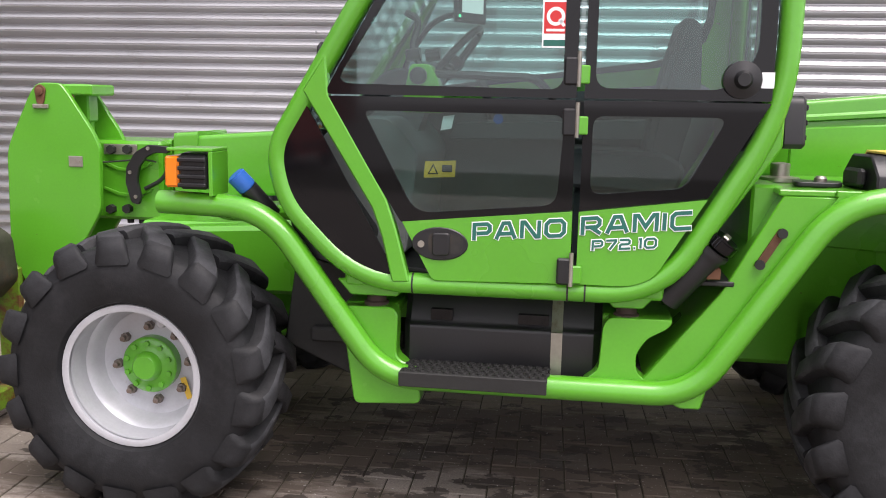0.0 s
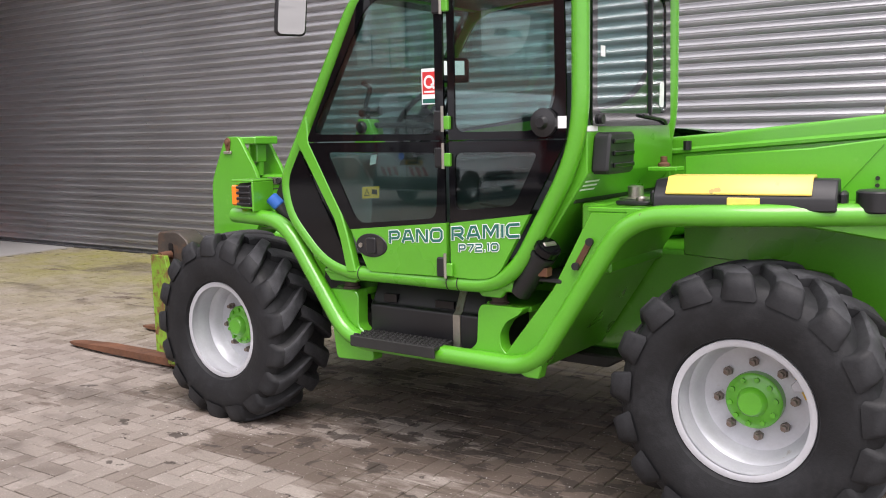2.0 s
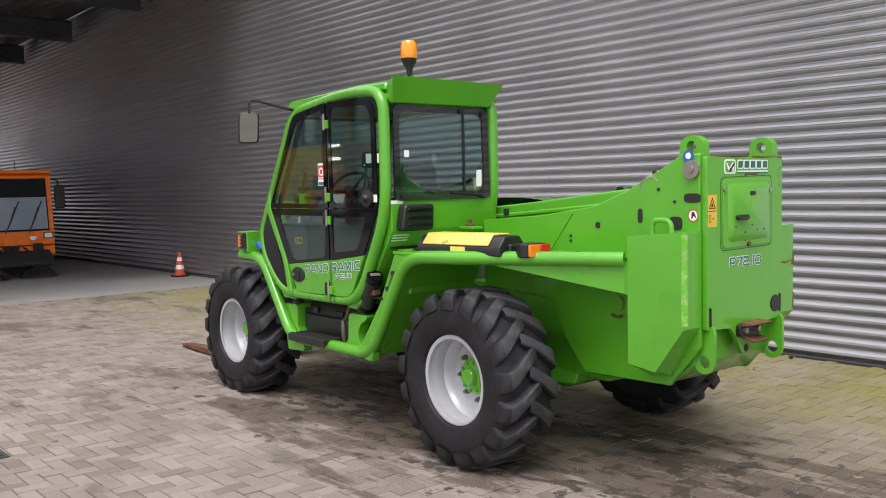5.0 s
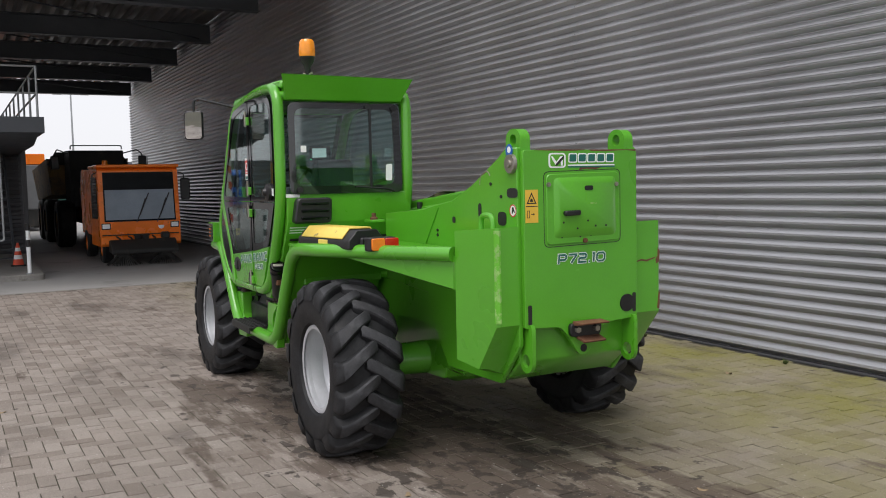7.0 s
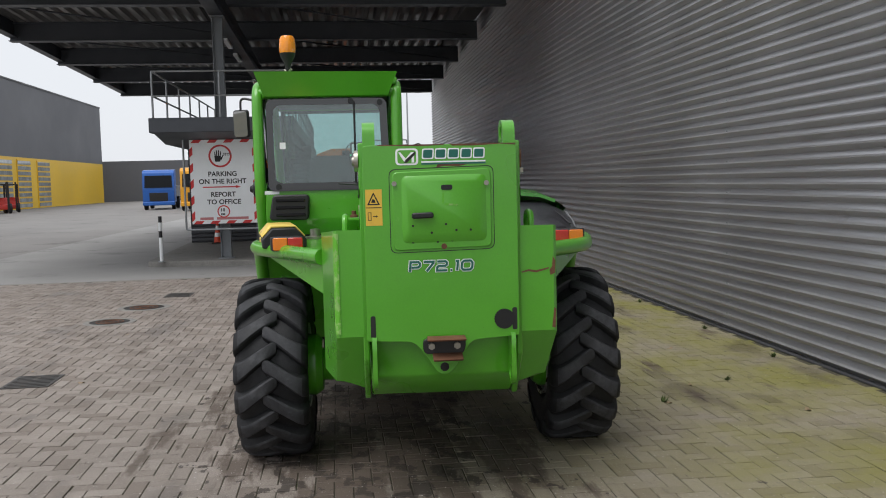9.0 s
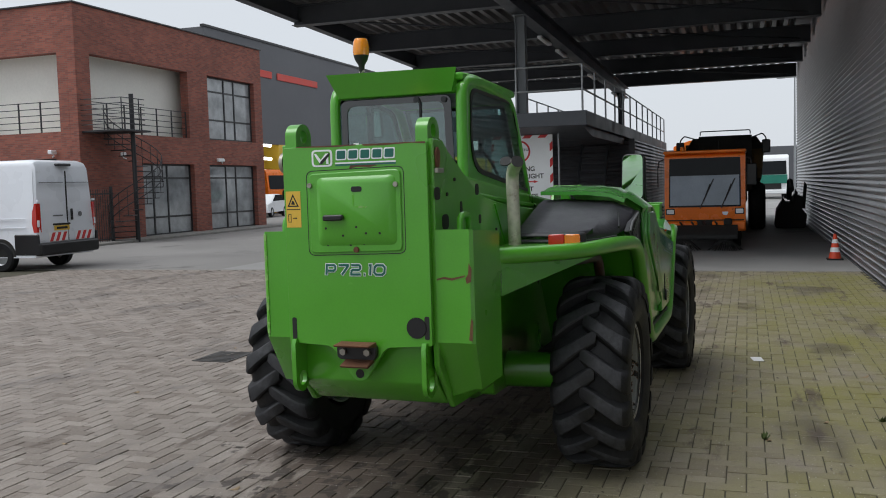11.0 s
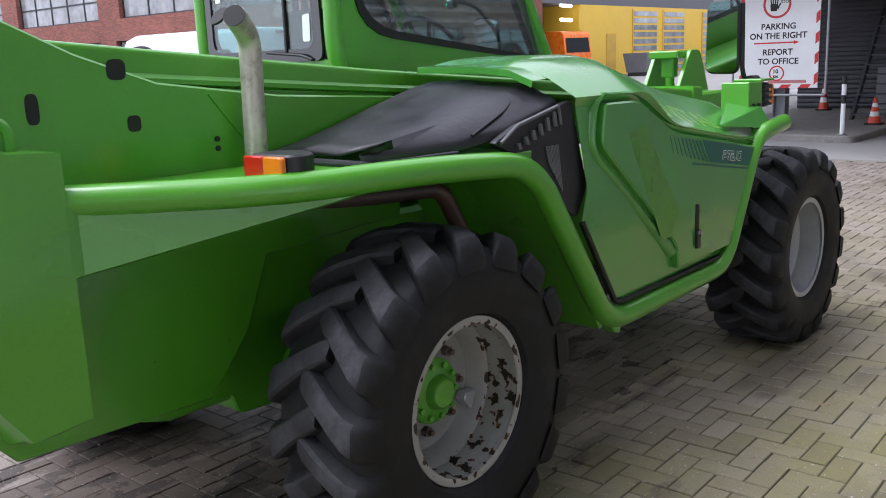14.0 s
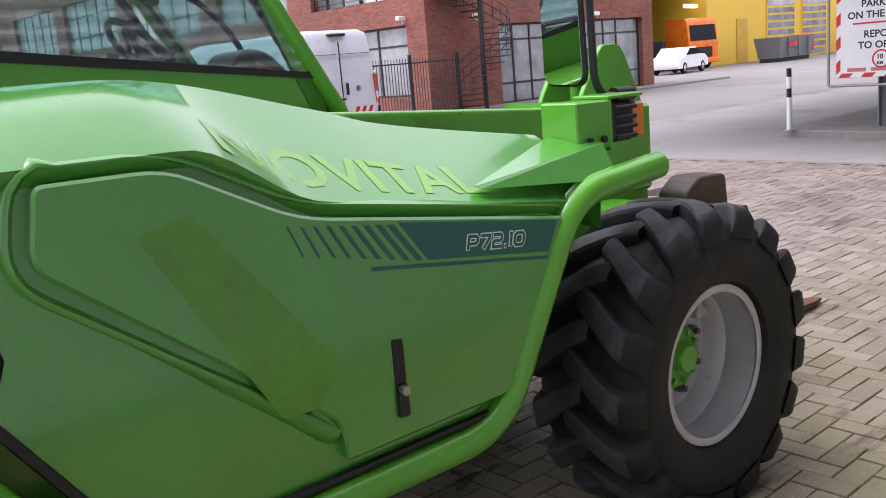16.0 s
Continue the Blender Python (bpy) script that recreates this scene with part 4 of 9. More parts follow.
def lug_mesh(hand, side):
    """One tread bar, from the crown out over the shoulder; its top is paler for wear and for painted sky sheen."""
    run = [(0.040, -0.020, 0.488, 0.540, 0.034), (0.012, 0.010, 0.488, 0.549, 0.041), (-0.045, 0.078, 0.488, 0.551, 0.042), (-0.105, 0.160, 0.482, 0.550, 0.045),
           (-0.150, 0.220, 0.475, 0.546, 0.050), (-0.182, 0.252, 0.462, 0.535, 0.054), (-0.2050, 0.268, 0.448, 0.513, 0.054), (-0.2130, 0.272, 0.436, 0.476, 0.046)]
    secs = []
    for y, turn, foot, top, hw in run:
        def p(r, da):
            a = -hand * turn + da
            return (r * math.cos(a), y * side, r * math.sin(a))
        w0, w1 = hw * 1.26 / foot, hw * 0.98 / top
        secs.append([p(foot, -w0), p(foot, w0), p(top - 0.011, w1 * 1.06), p(top, w1 * 0.78), p(top, -w1 * 0.78), p(top - 0.011, -w1 * 1.06)])
    me = finish(loft(secs), 50)
    me.materials.append(RUBBER)
    me.materials.append(RUBBER_WORN_SHEEN)
    for q in me.polygons:
        if math.hypot(q.center.x, q.center.z) > 0.530:
            q.material_index = 1
    return me


def rim_mesh():
    prof = [(0.262, -0.172), (0.276, -0.170), (0.278, -0.160), (0.264, -0.153), (0.262, -0.135), (0.256, -0.11), (0.252, -0.04), (0.240, -0.03), (0.228, 0.0), (0.212, 0.03), (0.165, 0.04), (0.12, 0.03), (0.0, 0.03),
            (0.0, 0.06), (0.17, 0.07), (0.225, 0.05), (0.24, 0.12), (0.262, 0.18), (0.262, 0.196), (0.252, 0.19), (0.248, 0.1)]
    front = [(0.250, -0.168)] + prof[:13]
    rear = prof[13:] + [(0.258, 0.0), (0.258, -0.14)]
    bm = lathe(front, "y", seg=56, cap=False)
    lathe(rear, "y", seg=56, bm=bm, cap=False)
    return finish(bm, 40)


def hub_mesh():
    bm = lathe([(0.112, 0.03), (0.112, -0.012), (0.104, -0.02), (0.085, -0.022), (0.06, -0.03), (0.052, -0.055), (0.045, -0.062), (0.0, -0.062)], "y", seg=32, cap=False)
    for k in range(10):
        a = 2 * math.pi * k / 10
        x, z = 0.090 * math.cos(a), 0.090 * math.sin(a)
        cyl((x, -0.02, z), (x, -0.034, z), 0.011, 6, bm)
    return finish(bm, 40)


def nut_mesh():
    bm = cyl((0, 0.035, 0), (0, 0.012, 0), 0.019, 6)
    cyl((0, 0.012, 0), (0, -0.006, 0), 0.011, 10, bm)
    return finish(bm, 40)


TYRE_ME, RIM_ME, HUB_ME, NUT_ME = tyre_mesh(), rim_mesh(), hub_mesh(), nut_mesh()
LUG_ME = {(h, d): lug_mesh(h, d) for h in (1, -1) for d in (1, -1)}
RIM_ME2 = RIM_ME.copy()


NUT_METAL = surface("weathered_nut", (0.25, 0.21, 0.18), 0.55, metal=0.4, big=8, fine=60, var=0.25, relief=0.2, dirt=(0.13, 0.07, 0.045), dirt_at=(0.5, 0.62), dirt_scale=9)


def wheel(u, side, turn, rim_material, rim_me):
    w = part("wheel", rim_me, rim_material, machine)
    w.matrix_local = pose(u, side * (0.94 if (side < 0 or u < 0) else 0.92), TYRE_R - (0.035 if u < 0 else 0.012)) @ Matrix.Rotation(0 if side < 0 else math.pi, 4, "Z") @ Matrix.Rotation(turn, 4, "Y")
    part("tyre", TYRE_ME, RUBBER, w, "black rubber tyre")
    for d in (1, -1):
        for k in range(LUGS):
            lug = part("tread_lug", LUG_ME[-side, d], RUBBER, w)
            lug.rotation_euler = (0, -2 * math.pi * (k + (0.0 if d == 1 else 0.5)) / LUGS, 0)
    part("hub", HUB_ME, GREEN, w, "green bolted hub")
    for k in range(8):
        a = 2 * math.pi * (k + 0.5) / 8
        nut = part("wheel_nut", NUT_ME, NUT_METAL, w)
        nut.location = (0.150 * math.cos(a), 0, 0.150 * math.sin(a))
    valve = part("valve_guard", prism(rounded([(-0.035, 0.215), (0.035, 0.215), (0.012, 0.16), (-0.012, 0.16)], 0.005, 2), "y", -0.02, 0.02, 0.004), RIM, w)
    if side < 0:
        tag = part("decal", box(-0.045, 0.045, 0.0, 0.001, -0.012, 0.012), YELLOW, w)
        tag.matrix_local = pose(0.155, -0.01 + 0.035, -0.055, 0, 55, 0) if u < 0 else pose(0.02, 0.03, 0.185, 0, 0, 0)
    return w


wheel(-1.62, -1, 0.3, RIM, RIM_ME)
wheel(1.345, -1, 1.1, RIM, RIM_ME)
wheel(-1.605, 1, 0.8, RIM, RIM_ME)
wheel(1.275, 1, 2.0, RIM_RUST, RIM_ME2)

# ---- chassis ----
part("chassis", prism([(-1.95, 0.62), (-1.95, 1.0), (2.3, 1.05), (2.3, 0.62), (1.9, 0.50), (-1.4, 0.50)], "y", -0.36, 0.36, 0.02), GREEN, machine)
# near-black plate below the chassis, between the axles
part("belly_plate", prism([(-0.8, 0.45), (-0.9, 0.51), (0.6, 0.51), (0.5, 0.45)], "y", -0.5, 0.6, 0.01), DARK, machine, "dark plate under the belly")
for u in (-1.62, 1.345):
    ax = part("axle", lathe([(0.07, -0.78), (0.10, -0.70), (0.11, -0.3), (0.19, -0.15), (0.19, 0.15), (0.11, 0.3), (0.10, 0.70), (0.07, 0.78)], "y", (u, 0, TYRE_R - 0.012), 20), GREEN, machine)
    part("axle_support", prism(rounded([(u - 0.42, 0.60), (u - 0.36, 0.42), (u + 0.30, 0.44), (u + 0.36, 0.62), (u + 0.36, 0.78), (u - 0.42, 0.78)], 0.03, 3), "y", -0.36, 0.36, 0.012), GREEN, machine)
    for s in (-1, 1):
        part("wheel_reducer", lathe([(0.16, s * 0.66), (0.19, s * 0.70), (0.19, s * 0.80), (0.12, s * 0.86)], "y", (u, 0, TYRE_R - 0.012), 24), GREEN, ax)

# rear side plates, counterweights, rear panel
RH = 0.395
side_prof = [(2.60, 1.86), (2.48, 1.86), (2.40, 1.81), (2.10, 1.665), (1.85, 1.575), (1.40, 1.515), (0.84, 1.48), (0.84, 1.02), (1.50, 0.98), (1.60, 0.74), (1.76, 0.545), (2.40, 0.56), (2.60, 0.80)]
for s in (-1, 1):
    pl = part("side_plate", prism(side_prof, "y", s * (RH - 0.03), s * RH, 0.006), GREEN, machine)
    e = s * (RH + 0.0015)
    for (u, z, a, b) in ((2.555, 1.62, 0.055, 0.026), (2.445, 1.48, 0.045, 0.038), (2.20, 1.52, 0.018, 0.042), (1.88, 1.46, 0.019, 0.019)) if s < 0 else ((2.565, 1.606, 0.040, 0.030), (2.465, 1.470, 0.046, 0.036), (2.235, 1.52, 0.019, 0.042), (1.98, 1.617, 0.030, 0.030), (1.94, 1.46, 0.022, 0.024)):
        n_ = 20
        part("cutout", prism([(u + a * math.copysign(abs(math.cos(2 * math.pi * k / n_)) ** 0.6, math.cos(2 * math.pi * k / n_)), z + b * math.copysign(abs(math.sin(2 * math.pi * k / n_)) ** 0.6, math.sin(2 * math.pi * k / n_))) for k in range(n_)], "y", e - 0.001, e), DARK, pl)
    for (u, z) in ((1.66, 1.36), (1.66, 1.39), (2.33, 1.67), (2.44, 1.60)):
        part("bolt", cyl((u, e - s * 0.002, z), (u, e + s * 0.006, z), 0.009, 8), DARK, pl)
    part("stiffener", prism([(1.46, 1.28), (1.475, 1.28), (1.68, 1.53), (1.665, 1.535)], "y", s * RH, s * (RH + 0.006)), GREEN, pl)
    if s > 0:
        part("pin_lug", prism(rounded([(2.535, 1.80), (2.562, 1.825), (2.590, 1.80), (2.578, 1.725), (2.546, 1.725)], 0.012, 3), "y", e - 0.001, e + 0.010, 0.002), RUST, pl, "rusty tapered pin lug")
        part("pin_keeper", box(2.515, 2.592, e - 0.001, e + 0.018, 1.700, 1.724, 0.003), STEEL, pl)
    if s < 0:
        part("pivot_washer", lathe([(q * (1.0 if s < 0 else 0.45), d) for q, d in ((0.0, s * 0.03), (0.02, s * 0.03), (0.022, s * 0.02), (0.05, s * 0.02), (0.052, 0.0))], "y", (2.555, s * RH, 1.775), 24), STEEL, pl, "round bare steel pivot washer")
    if s < 0:
        mark = part("round_sticker", cyl((2.56, e, 1.525), (2.56, e - 0.001, 1.525), 0.034, 24), DECAL_W, pl, "white and red prohibition sticker")
        part("sticker_ring", ring([(2.56 + 0.034 * math.cos(k * math.pi / 12), 1.525 + 0.034 * math.sin(k * math.pi / 12)) for k in range(24)], [(2.56 + 0.028 * math.cos(k * math.pi / 12), 1.525 + 0.028 * math.sin(k * math.pi / 12)) for k in range(24)], "y", e - 0.0016, e - 0.001), RED_VINYL, mark)
        part("sticker_figure", prism([(2.548, 1.508), (2.556, 1.508), (2.564, 1.524), (2.575, 1.512), (2.58, 1.516), (2.566, 1.545), (2.552, 1.545)], "y", e - 0.0016, e - 0.001), DARK, mark)
        blue = part("round_sticker", cyl((2.53, e, 1.845), (2.53, e - 0.001, 1.845), 0.036, 24), BLUE, pl, "blue and white mandatory sticker")
        part("sticker_figure", cyl((2.53, e - 0.001, 1.85), (2.53, e - 0.0016, 1.85), 0.018, 12), DECAL_W, blue)
        part("tie_point", cyl((2.03, e, 1.0), (2.03, e - 0.012, 1.0), 0.05, 24, bevel=0.003), GREEN, pl)
        part("tie_rust", tube([(1.99, e - 0.012, 0.93), (2.03, e - 0.012, 0.915), (2.07, e - 0.012, 0.93)], 0.008, 0.02, 6), RUST, pl)
        part("plug_hole", cyl((2.20, e, 0.97), (2.20, e - 0.001, 0.97), 0.04, 20), DARK, pl)
    # lifting eyes
    hole = [(2.53 + 0.032 * math.cos(2 * math.pi * k / 24), 1.925 + 0.032 * math.sin(2 * math.pi * k / 24)) for k in range(24)]
    shell = []
    for k in range(24):
        a = 2 * math.pi * k / 24
        c, q = math.cos(a), math.sin(a)
        shell.append((2.53 + 0.075 * c, 1.925 + 0.062 * q) if q >= 0 else (2.53 + 0.075 * math.copysign(min(1.0, abs(c) * 1.6), c), 1.925 - 0.09 * min(1, -q * 1.5)))
    part("lifting_eye", ring([(a, b - 0.025) for a, b in shell], [(a, b - 0.025) for a, b in hole], "y", s * 0.372, s * 0.312), GREEN, machine)
    # counterweight boxes
    o, i_, co = s * 0.60, s * 0.39, s * (0.525 if s < 0 else 0.572)
    ci = co - s * 0.015
    t = lambda u, v, z: (u, v, z)
    bm = loft([[t(2.27, o, 1.415), t(2.585, co, 1.437), t(2.60, ci, 1.44), t(2.60, i_, 1.44), t(2.27, i_, 1.415)],
               [t(2.27, o, 0.90), t(2.585, co, 0.91), t(2.60, ci, 0.915), t(2.60, i_, 0.915), t(2.27, i_, 0.90)],
               [t(2.27, o, 0.70), t(2.41, s * 0.54, 0.66), t(2.42, s * 0.5, 0.66), t(2.42, i_, 0.62), t(2.27, i_, 0.60)]])
    bmesh.ops.bevel(bm, geom=[ed for ed in bm.edges if ed.is_manifold and ed.calc_face_angle(0) > 0.3], offset=0.007, segments=2, affect="EDGES")
    cw = part("counterweight", bm, GREEN, machine, "chipped green counterweight box", smooth=14)
    if s < 0:
        part("worn_edge", prism([(2.578, s * 0.5305), (2.590, s * 0.526), (2.604, s * 0.512), (2.604, s * 0.503), (2.594, s * 0.500), (2.575, s * 0.515)], "z", 0.93, 1.425), EDGE_WORN, cw, "paint worn pale along the edge")
    part("lifting_loop", tube([(2.34, s * 0.47, 1.40), (2.34, s * 0.47, 1.50), (2.47, s * 0.47, 1.50), (2.47, s * 0.47, 1.40)], 0.016, 0.06, 10), GREEN, cw)
    # low tie plates
    eye = [(2.595 + 0.036 * math.cos(2 * math.pi * k / 28), 0.715 + 0.036 * math.sin(2 * math.pi * k / 28)) for k in range(28)]
    rim_ = []
    for k in range(28):
        a = 2 * math.pi * k / 28
        c, q = math.cos(a), math.sin(a)
        rim_.append((2.595 + 0.066 * (c if q < 0 else math.copysign(min(1.0, abs(c) * 1.3), c)), 0.715 + (0.066 * q if q < 0 else 0.20 * min(1.0, q * 1.4))))
    part("tie_plate", ring(rim_, eye, "y", s * 0.33, s * 0.352), GREEN, machine)
part("lower_shell", prism([(1.78, 0.56), (2.40, 0.575), (2.55, 0.70), (2.55, 0.95), (1.78, 0.95)], "y", -0.36, 0.36, 0.01), GREEN, machine)

rear = part("rear_panel", prism(rounded([(-0.375, 0.895), (-0.15, 0.885), (-0.10, 0.83), (-0.03, 0.72), (0.03, 0.72), (0.10, 0.83), (0.14, 0.885), (0.375, 0.90), (0.375, 1.845), (-0.375, 1.845)], [0.01, 0.03, 0.03, 0.03, 0.03, 0.03, 0.03, 0.01, 0.02, 0.02], 3), "x", 2.602, 2.632, 0.005), GREEN, machine, "flat green rear panel with chipped edges")
hatch = part("hatch", prism(rounded([(-0.235, 1.335), (0.245, 1.345), (0.245, 1.725), (-0.235, 1.715)], 0.03, 4), "x", 2.632, 2.640, 0.004), GREEN, rear)
# thin dark ring paints the shade in the gap round the hatch
part("hatch_shade_line", ring(rounded([(-0.250, 1.322), (0.260, 1.332), (0.260, 1.740), (-0.250, 1.730)], 0.035, 4), rounded([(-0.2465, 1.3255), (0.2565, 1.3355), (0.2565, 1.7365), (-0.2465, 1.7265)], 0.034, 4), "x", 2.632, 2.6328), DARK, rear)
part("raised_field", loft([[(2.640, a, b) for a, b in rounded([(-0.19, 1.37), (0.22, 1.375), (0.22, 1.70), (-0.19, 1.695)], 0.03, 4)], [(2.658, a, b) for a, b in rounded([(-0.165, 1.41), (0.19, 1.415), (0.19, 1.675), (-0.165, 1.67)], 0.03, 4)]]), GREEN, rear)
part("hatch_slot", prism(rounded([(0.00, 1.625), (0.055, 1.625), (0.055, 1.65), (0.00, 1.65)], 0.01, 3), "x", 2.657, 2.660), BLACK, rear)
part("hatch_handle", prism(rounded([(-0.145, 1.49), (-0.04, 1.492), (-0.04, 1.52), (-0.145, 1.518)], 0.012, 4), "x", 2.658, 2.685, 0.006), BLACK, rear, "black T handle")
for a, b in ((-0.225, 1.66), (0.222, 1.655)):
    part("hatch_lock", cyl((2.64, a, b), (2.652, a, b), 0.012, 12), STEEL, rear)
for a, b in ((-0.14, 1.455), (-0.05, 1.42), (0.02, 1.46), (0.07, 1.43), (0.14, 1.43), (-0.14, 1.375), (-0.02, 1.375), (0.05, 1.38)):
    part("bolt_hole", cyl((2.6395, a, b), (2.6595 if 1.41 < b else 2.642, a, b), 0.006, 8), DARK, rear)
part("plate_bolt", cyl((2.632, 0.01, 1.352), (2.65, 0.01, 1.352), 0.014, 10), RUST, rear)
part("round_plug", cyl((2.632, 0.30, 0.985), (2.637, 0.30, 0.985), 0.05, 28, bevel=0.002), BLACK, rear)
for a, b in ((0.352, 0.99), (-0.345, 0.97)):
    part("slot", prism(rounded([(a - 0.012, b - 0.06), (a + 0.012, b - 0.06), (a + 0.012, b + 0.05), (a - 0.012, b + 0.05)], 0.01, 3), "x", 2.631, 2.6335), DARK, rear)
hitch = part("tow_hitch", prism(rounded([(-0.105, 0.83), (0.085, 0.82), (0.105, 0.86), (0.10, 0.91), (-0.02, 0.895), (-0.105, 0.905)], 0.025, 3), "x", 2.634, 2.662, 0.004), BLACK, rear, "rusty black tow hitch")
part("hitch_jaw", prism(rounded([(2.65, 0.89), (2.73, 0.90), (2.74, 0.91), (2.65, 0.915)], 0.004, 2), "y", -0.085, 0.10, 0.003), RUST, hitch)
part("hitch_jaw", prism(rounded([(2.65, 0.815), (2.72, 0.80), (2.73, 0.812), (2.65, 0.835)], 0.004, 2), "y", -0.06, 0.085, 0.003), RUST, hitch)
for a in (-0.065, 0.06):
    part("hitch_bolt", cyl((2.66, a, 0.868), (2.682, a, 0.868), 0.017, 6), STEEL, hitch)
part("lug_hole", cyl((2.6315, 0.0, 0.757), (2.6335, 0.0, 0.757), 0.022, 16), DARK, rear)
# decals on the rear
badge = part("badge", prism(rounded([(-0.215, 1.748), (-0.105, 1.748), (-0.105, 1.828), (-0.215, 1.828)], 0.02, 4), "x", 2.632, 2.6335), DECAL_W, rear, "pale badge with a zigzag emblem")
part("badge_field", prism(rounded([(-0.205, 1.756), (-0.115, 1.756), (-0.115, 1.82), (-0.205, 1.82)], 0.015, 4), "x", 2.6335, 2.6342), GREEN, badge)
part("badge_zigzag", prism([(-0.20, 1.81), (-0.19, 1.81), (-0.165, 1.78), (-0.14, 1.81), (-0.125, 1.81), (-0.125, 1.76), (-0.137, 1.76), (-0.137, 1.79), (-0.16, 1.762), (-0.17, 1.762), (-0.19, 1.79)], "x", 2.6342, 2.635), DECAL_W, badge)
part("badge_shade", prism([(-0.175, 1.76), (-0.16, 1.76), (-0.118, 1.80), (-0.118, 1.815), (-0.165, 1.775)], "x", 2.635, 2.6356), DARK, badge)
for k in range(5):
    a0 = -0.088 + 0.062 * k
    part("brand_block", prism(rounded([(a0, 1.775), (a0 + 0.057, 1.775), (a0 + 0.060, 1.826), (a0 + 0.003, 1.826)], 0.008, 2), "x", 2.632, 2.6333), DECAL_W, rear)
    part("block_field", prism(rounded([(a0 + 0.006, 1.781), (a0 + 0.051, 1.781), (a0 + 0.054, 1.820), (a0 + 0.009, 1.820)], 0.006, 2), "x", 2.6333, 2.634), DECAL_T, rear)
for z0, m_ in ((1.758, DECAL_W), (1.749, DECAL_T)):
    part("brand_line", box(2.632, 2.6333, -0.090, 0.222, z0, z0 + 0.007), m_, rear)
R = Matrix.Rotation(radians(90), 4, "Z") @ Matrix.Rotation(radians(90), 4, "X")
block_letters("model_letter", "P72.10", Matrix.Translation((2.6326, -0.165, 1.228)) @ R, rear, 0.315, 0.055)
sticker = part("warning_sticker", box(2.632, 2.6333, -0.365, -0.285, 1.46, 1.635), YELLOW, rear, "yellow two-part warning sticker")
part("warning_line", box(2.6333, 2.6338, -0.362, -0.288, 1.545, 1.549), DARK, sticker)
part("warning_triangle", ring([(-0.357, 1.56), (-0.295, 1.56), (-0.326, 1.622)], [(-0.347, 1.566), (-0.305, 1.566), (-0.326, 1.609)], "x", 2.6333, 2.6338), DARK, sticker)
part("warning_pictogram", prism([(-0.338, 1.572), (-0.316, 1.570), (-0.320, 1.585), (-0.330, 1.590)], "x", 2.6333, 2.6338), DARK, sticker)
part("warning_pictogram", ring([(-0.355, 1.485), (-0.338, 1.485), (-0.338, 1.525), (-0.355, 1.525)], [(-0.352, 1.488), (-0.341, 1.488), (-0.341, 1.522), (-0.352, 1.522)], "x", 2.6333, 2.6338), DARK, sticker)
part("warning_pictogram", prism([(-0.33, 1.503), (-0.315, 1.503), (-0.315, 1.499), (-0.306, 1.505), (-0.315, 1.511), (-0.315, 1.507), (-0.33, 1.507)], "x", 2.6333, 2.6338), DARK, sticker)
part("rust_scar", prism([(-0.02, 1.733), (0.02, 1.741), (0.09, 1.738), (0.13, 1.746), (0.10, 1.752), (0.03, 1.749), (-0.01, 1.752)], "x", 2.632, 2.6325), RUST, rear)
part("rust_scar", prism([(0.06, 1.838), (0.16, 1.836), (0.30, 1.842), (0.37, 1.836), (0.37, 1.846), (0.05, 1.846)], "x", 2.6318, 2.6326), RUST, rear)

part("rust_scar", prism([(0.540, 1.19), (0.562, 1.20), (0.566, 1.26), (0.552, 1.285), (0.549, 1.235), (0.535, 1.215)], "x", 2.6005, 2.6013), RUST, rear)
part("rust_scar", prism([(0.545, 0.93), (0.562, 0.925), (0.566, 1.02), (0.557, 1.03)], "x", 2.6005, 2.6013), RUST, rear)
part("rust_scar", prism([(0.395, 1.205), (0.43, 1.212), (0.47, 1.205), (0.53, 1.222), (0.535, 1.23), (0.47, 1.216), (0.43, 1.222), (0.395, 1.212)], "x", 2.6005, 2.6015), RUST, rear)
part("rust_scar", prism([(-0.30, 1.843), (-0.10, 1.838), (0.02, 1.842), (0.02, 1.8465), (-0.30, 1.8465)], "x", 2.6318, 2.6326), RUST, rear)
part("scuff", prism([(0.005, 1.56), (0.012, 1.56), (0.014, 1.61), (0.006, 1.615)], "x", 2.6585, 2.6588), EDGE_WORN, rear)
part("scuff", prism([(0.012, 1.552), (0.075, 1.548), (0.08, 1.556), (0.02, 1.56)], "x", 2.6585, 2.6588), EDGE_WORN, rear)

# ---- boom ----
BV0, BV1 = -0.055, 0.345
bm = loft([[(2.30, v, z) for v, z in rounded([(BV0, 1.40), (BV1, 1.40), (BV1, 1.72), (BV0, 1.72)], 0.02, 3)],
           [(0.9, v, z) for v, z in rounded([(BV0, 1.27), (BV1, 1.27), (BV1, 1.585), (BV0, 1.585)], 0.02, 3)],
           [(-1.92, v, z) for v, z in rounded([(BV0 + 0.03, 1.06), (BV1 - 0.03, 1.06), (BV1 - 0.03, 1.365), (BV0 + 0.03, 1.365)], 0.02, 3)]])
boom = part("boom", bm, GREEN, machine, "green box-section telescopic boom")
for v, s in ((BV0, -1), (BV1, 1)):
    part("boom_rib", loft([[(2.2, v + s * d, z - 0.0) for d, z in ((0, 1.63), (0.02, 1.615), (0.02, 1.60), (0, 1.59))], [(-0.5, v + s * (d - 0.012), z - 0.205) for d, z in ((0, 1.63), (0.02, 1.615), (0.02, 1.60), (0, 1.59))]]), GREEN, boom)
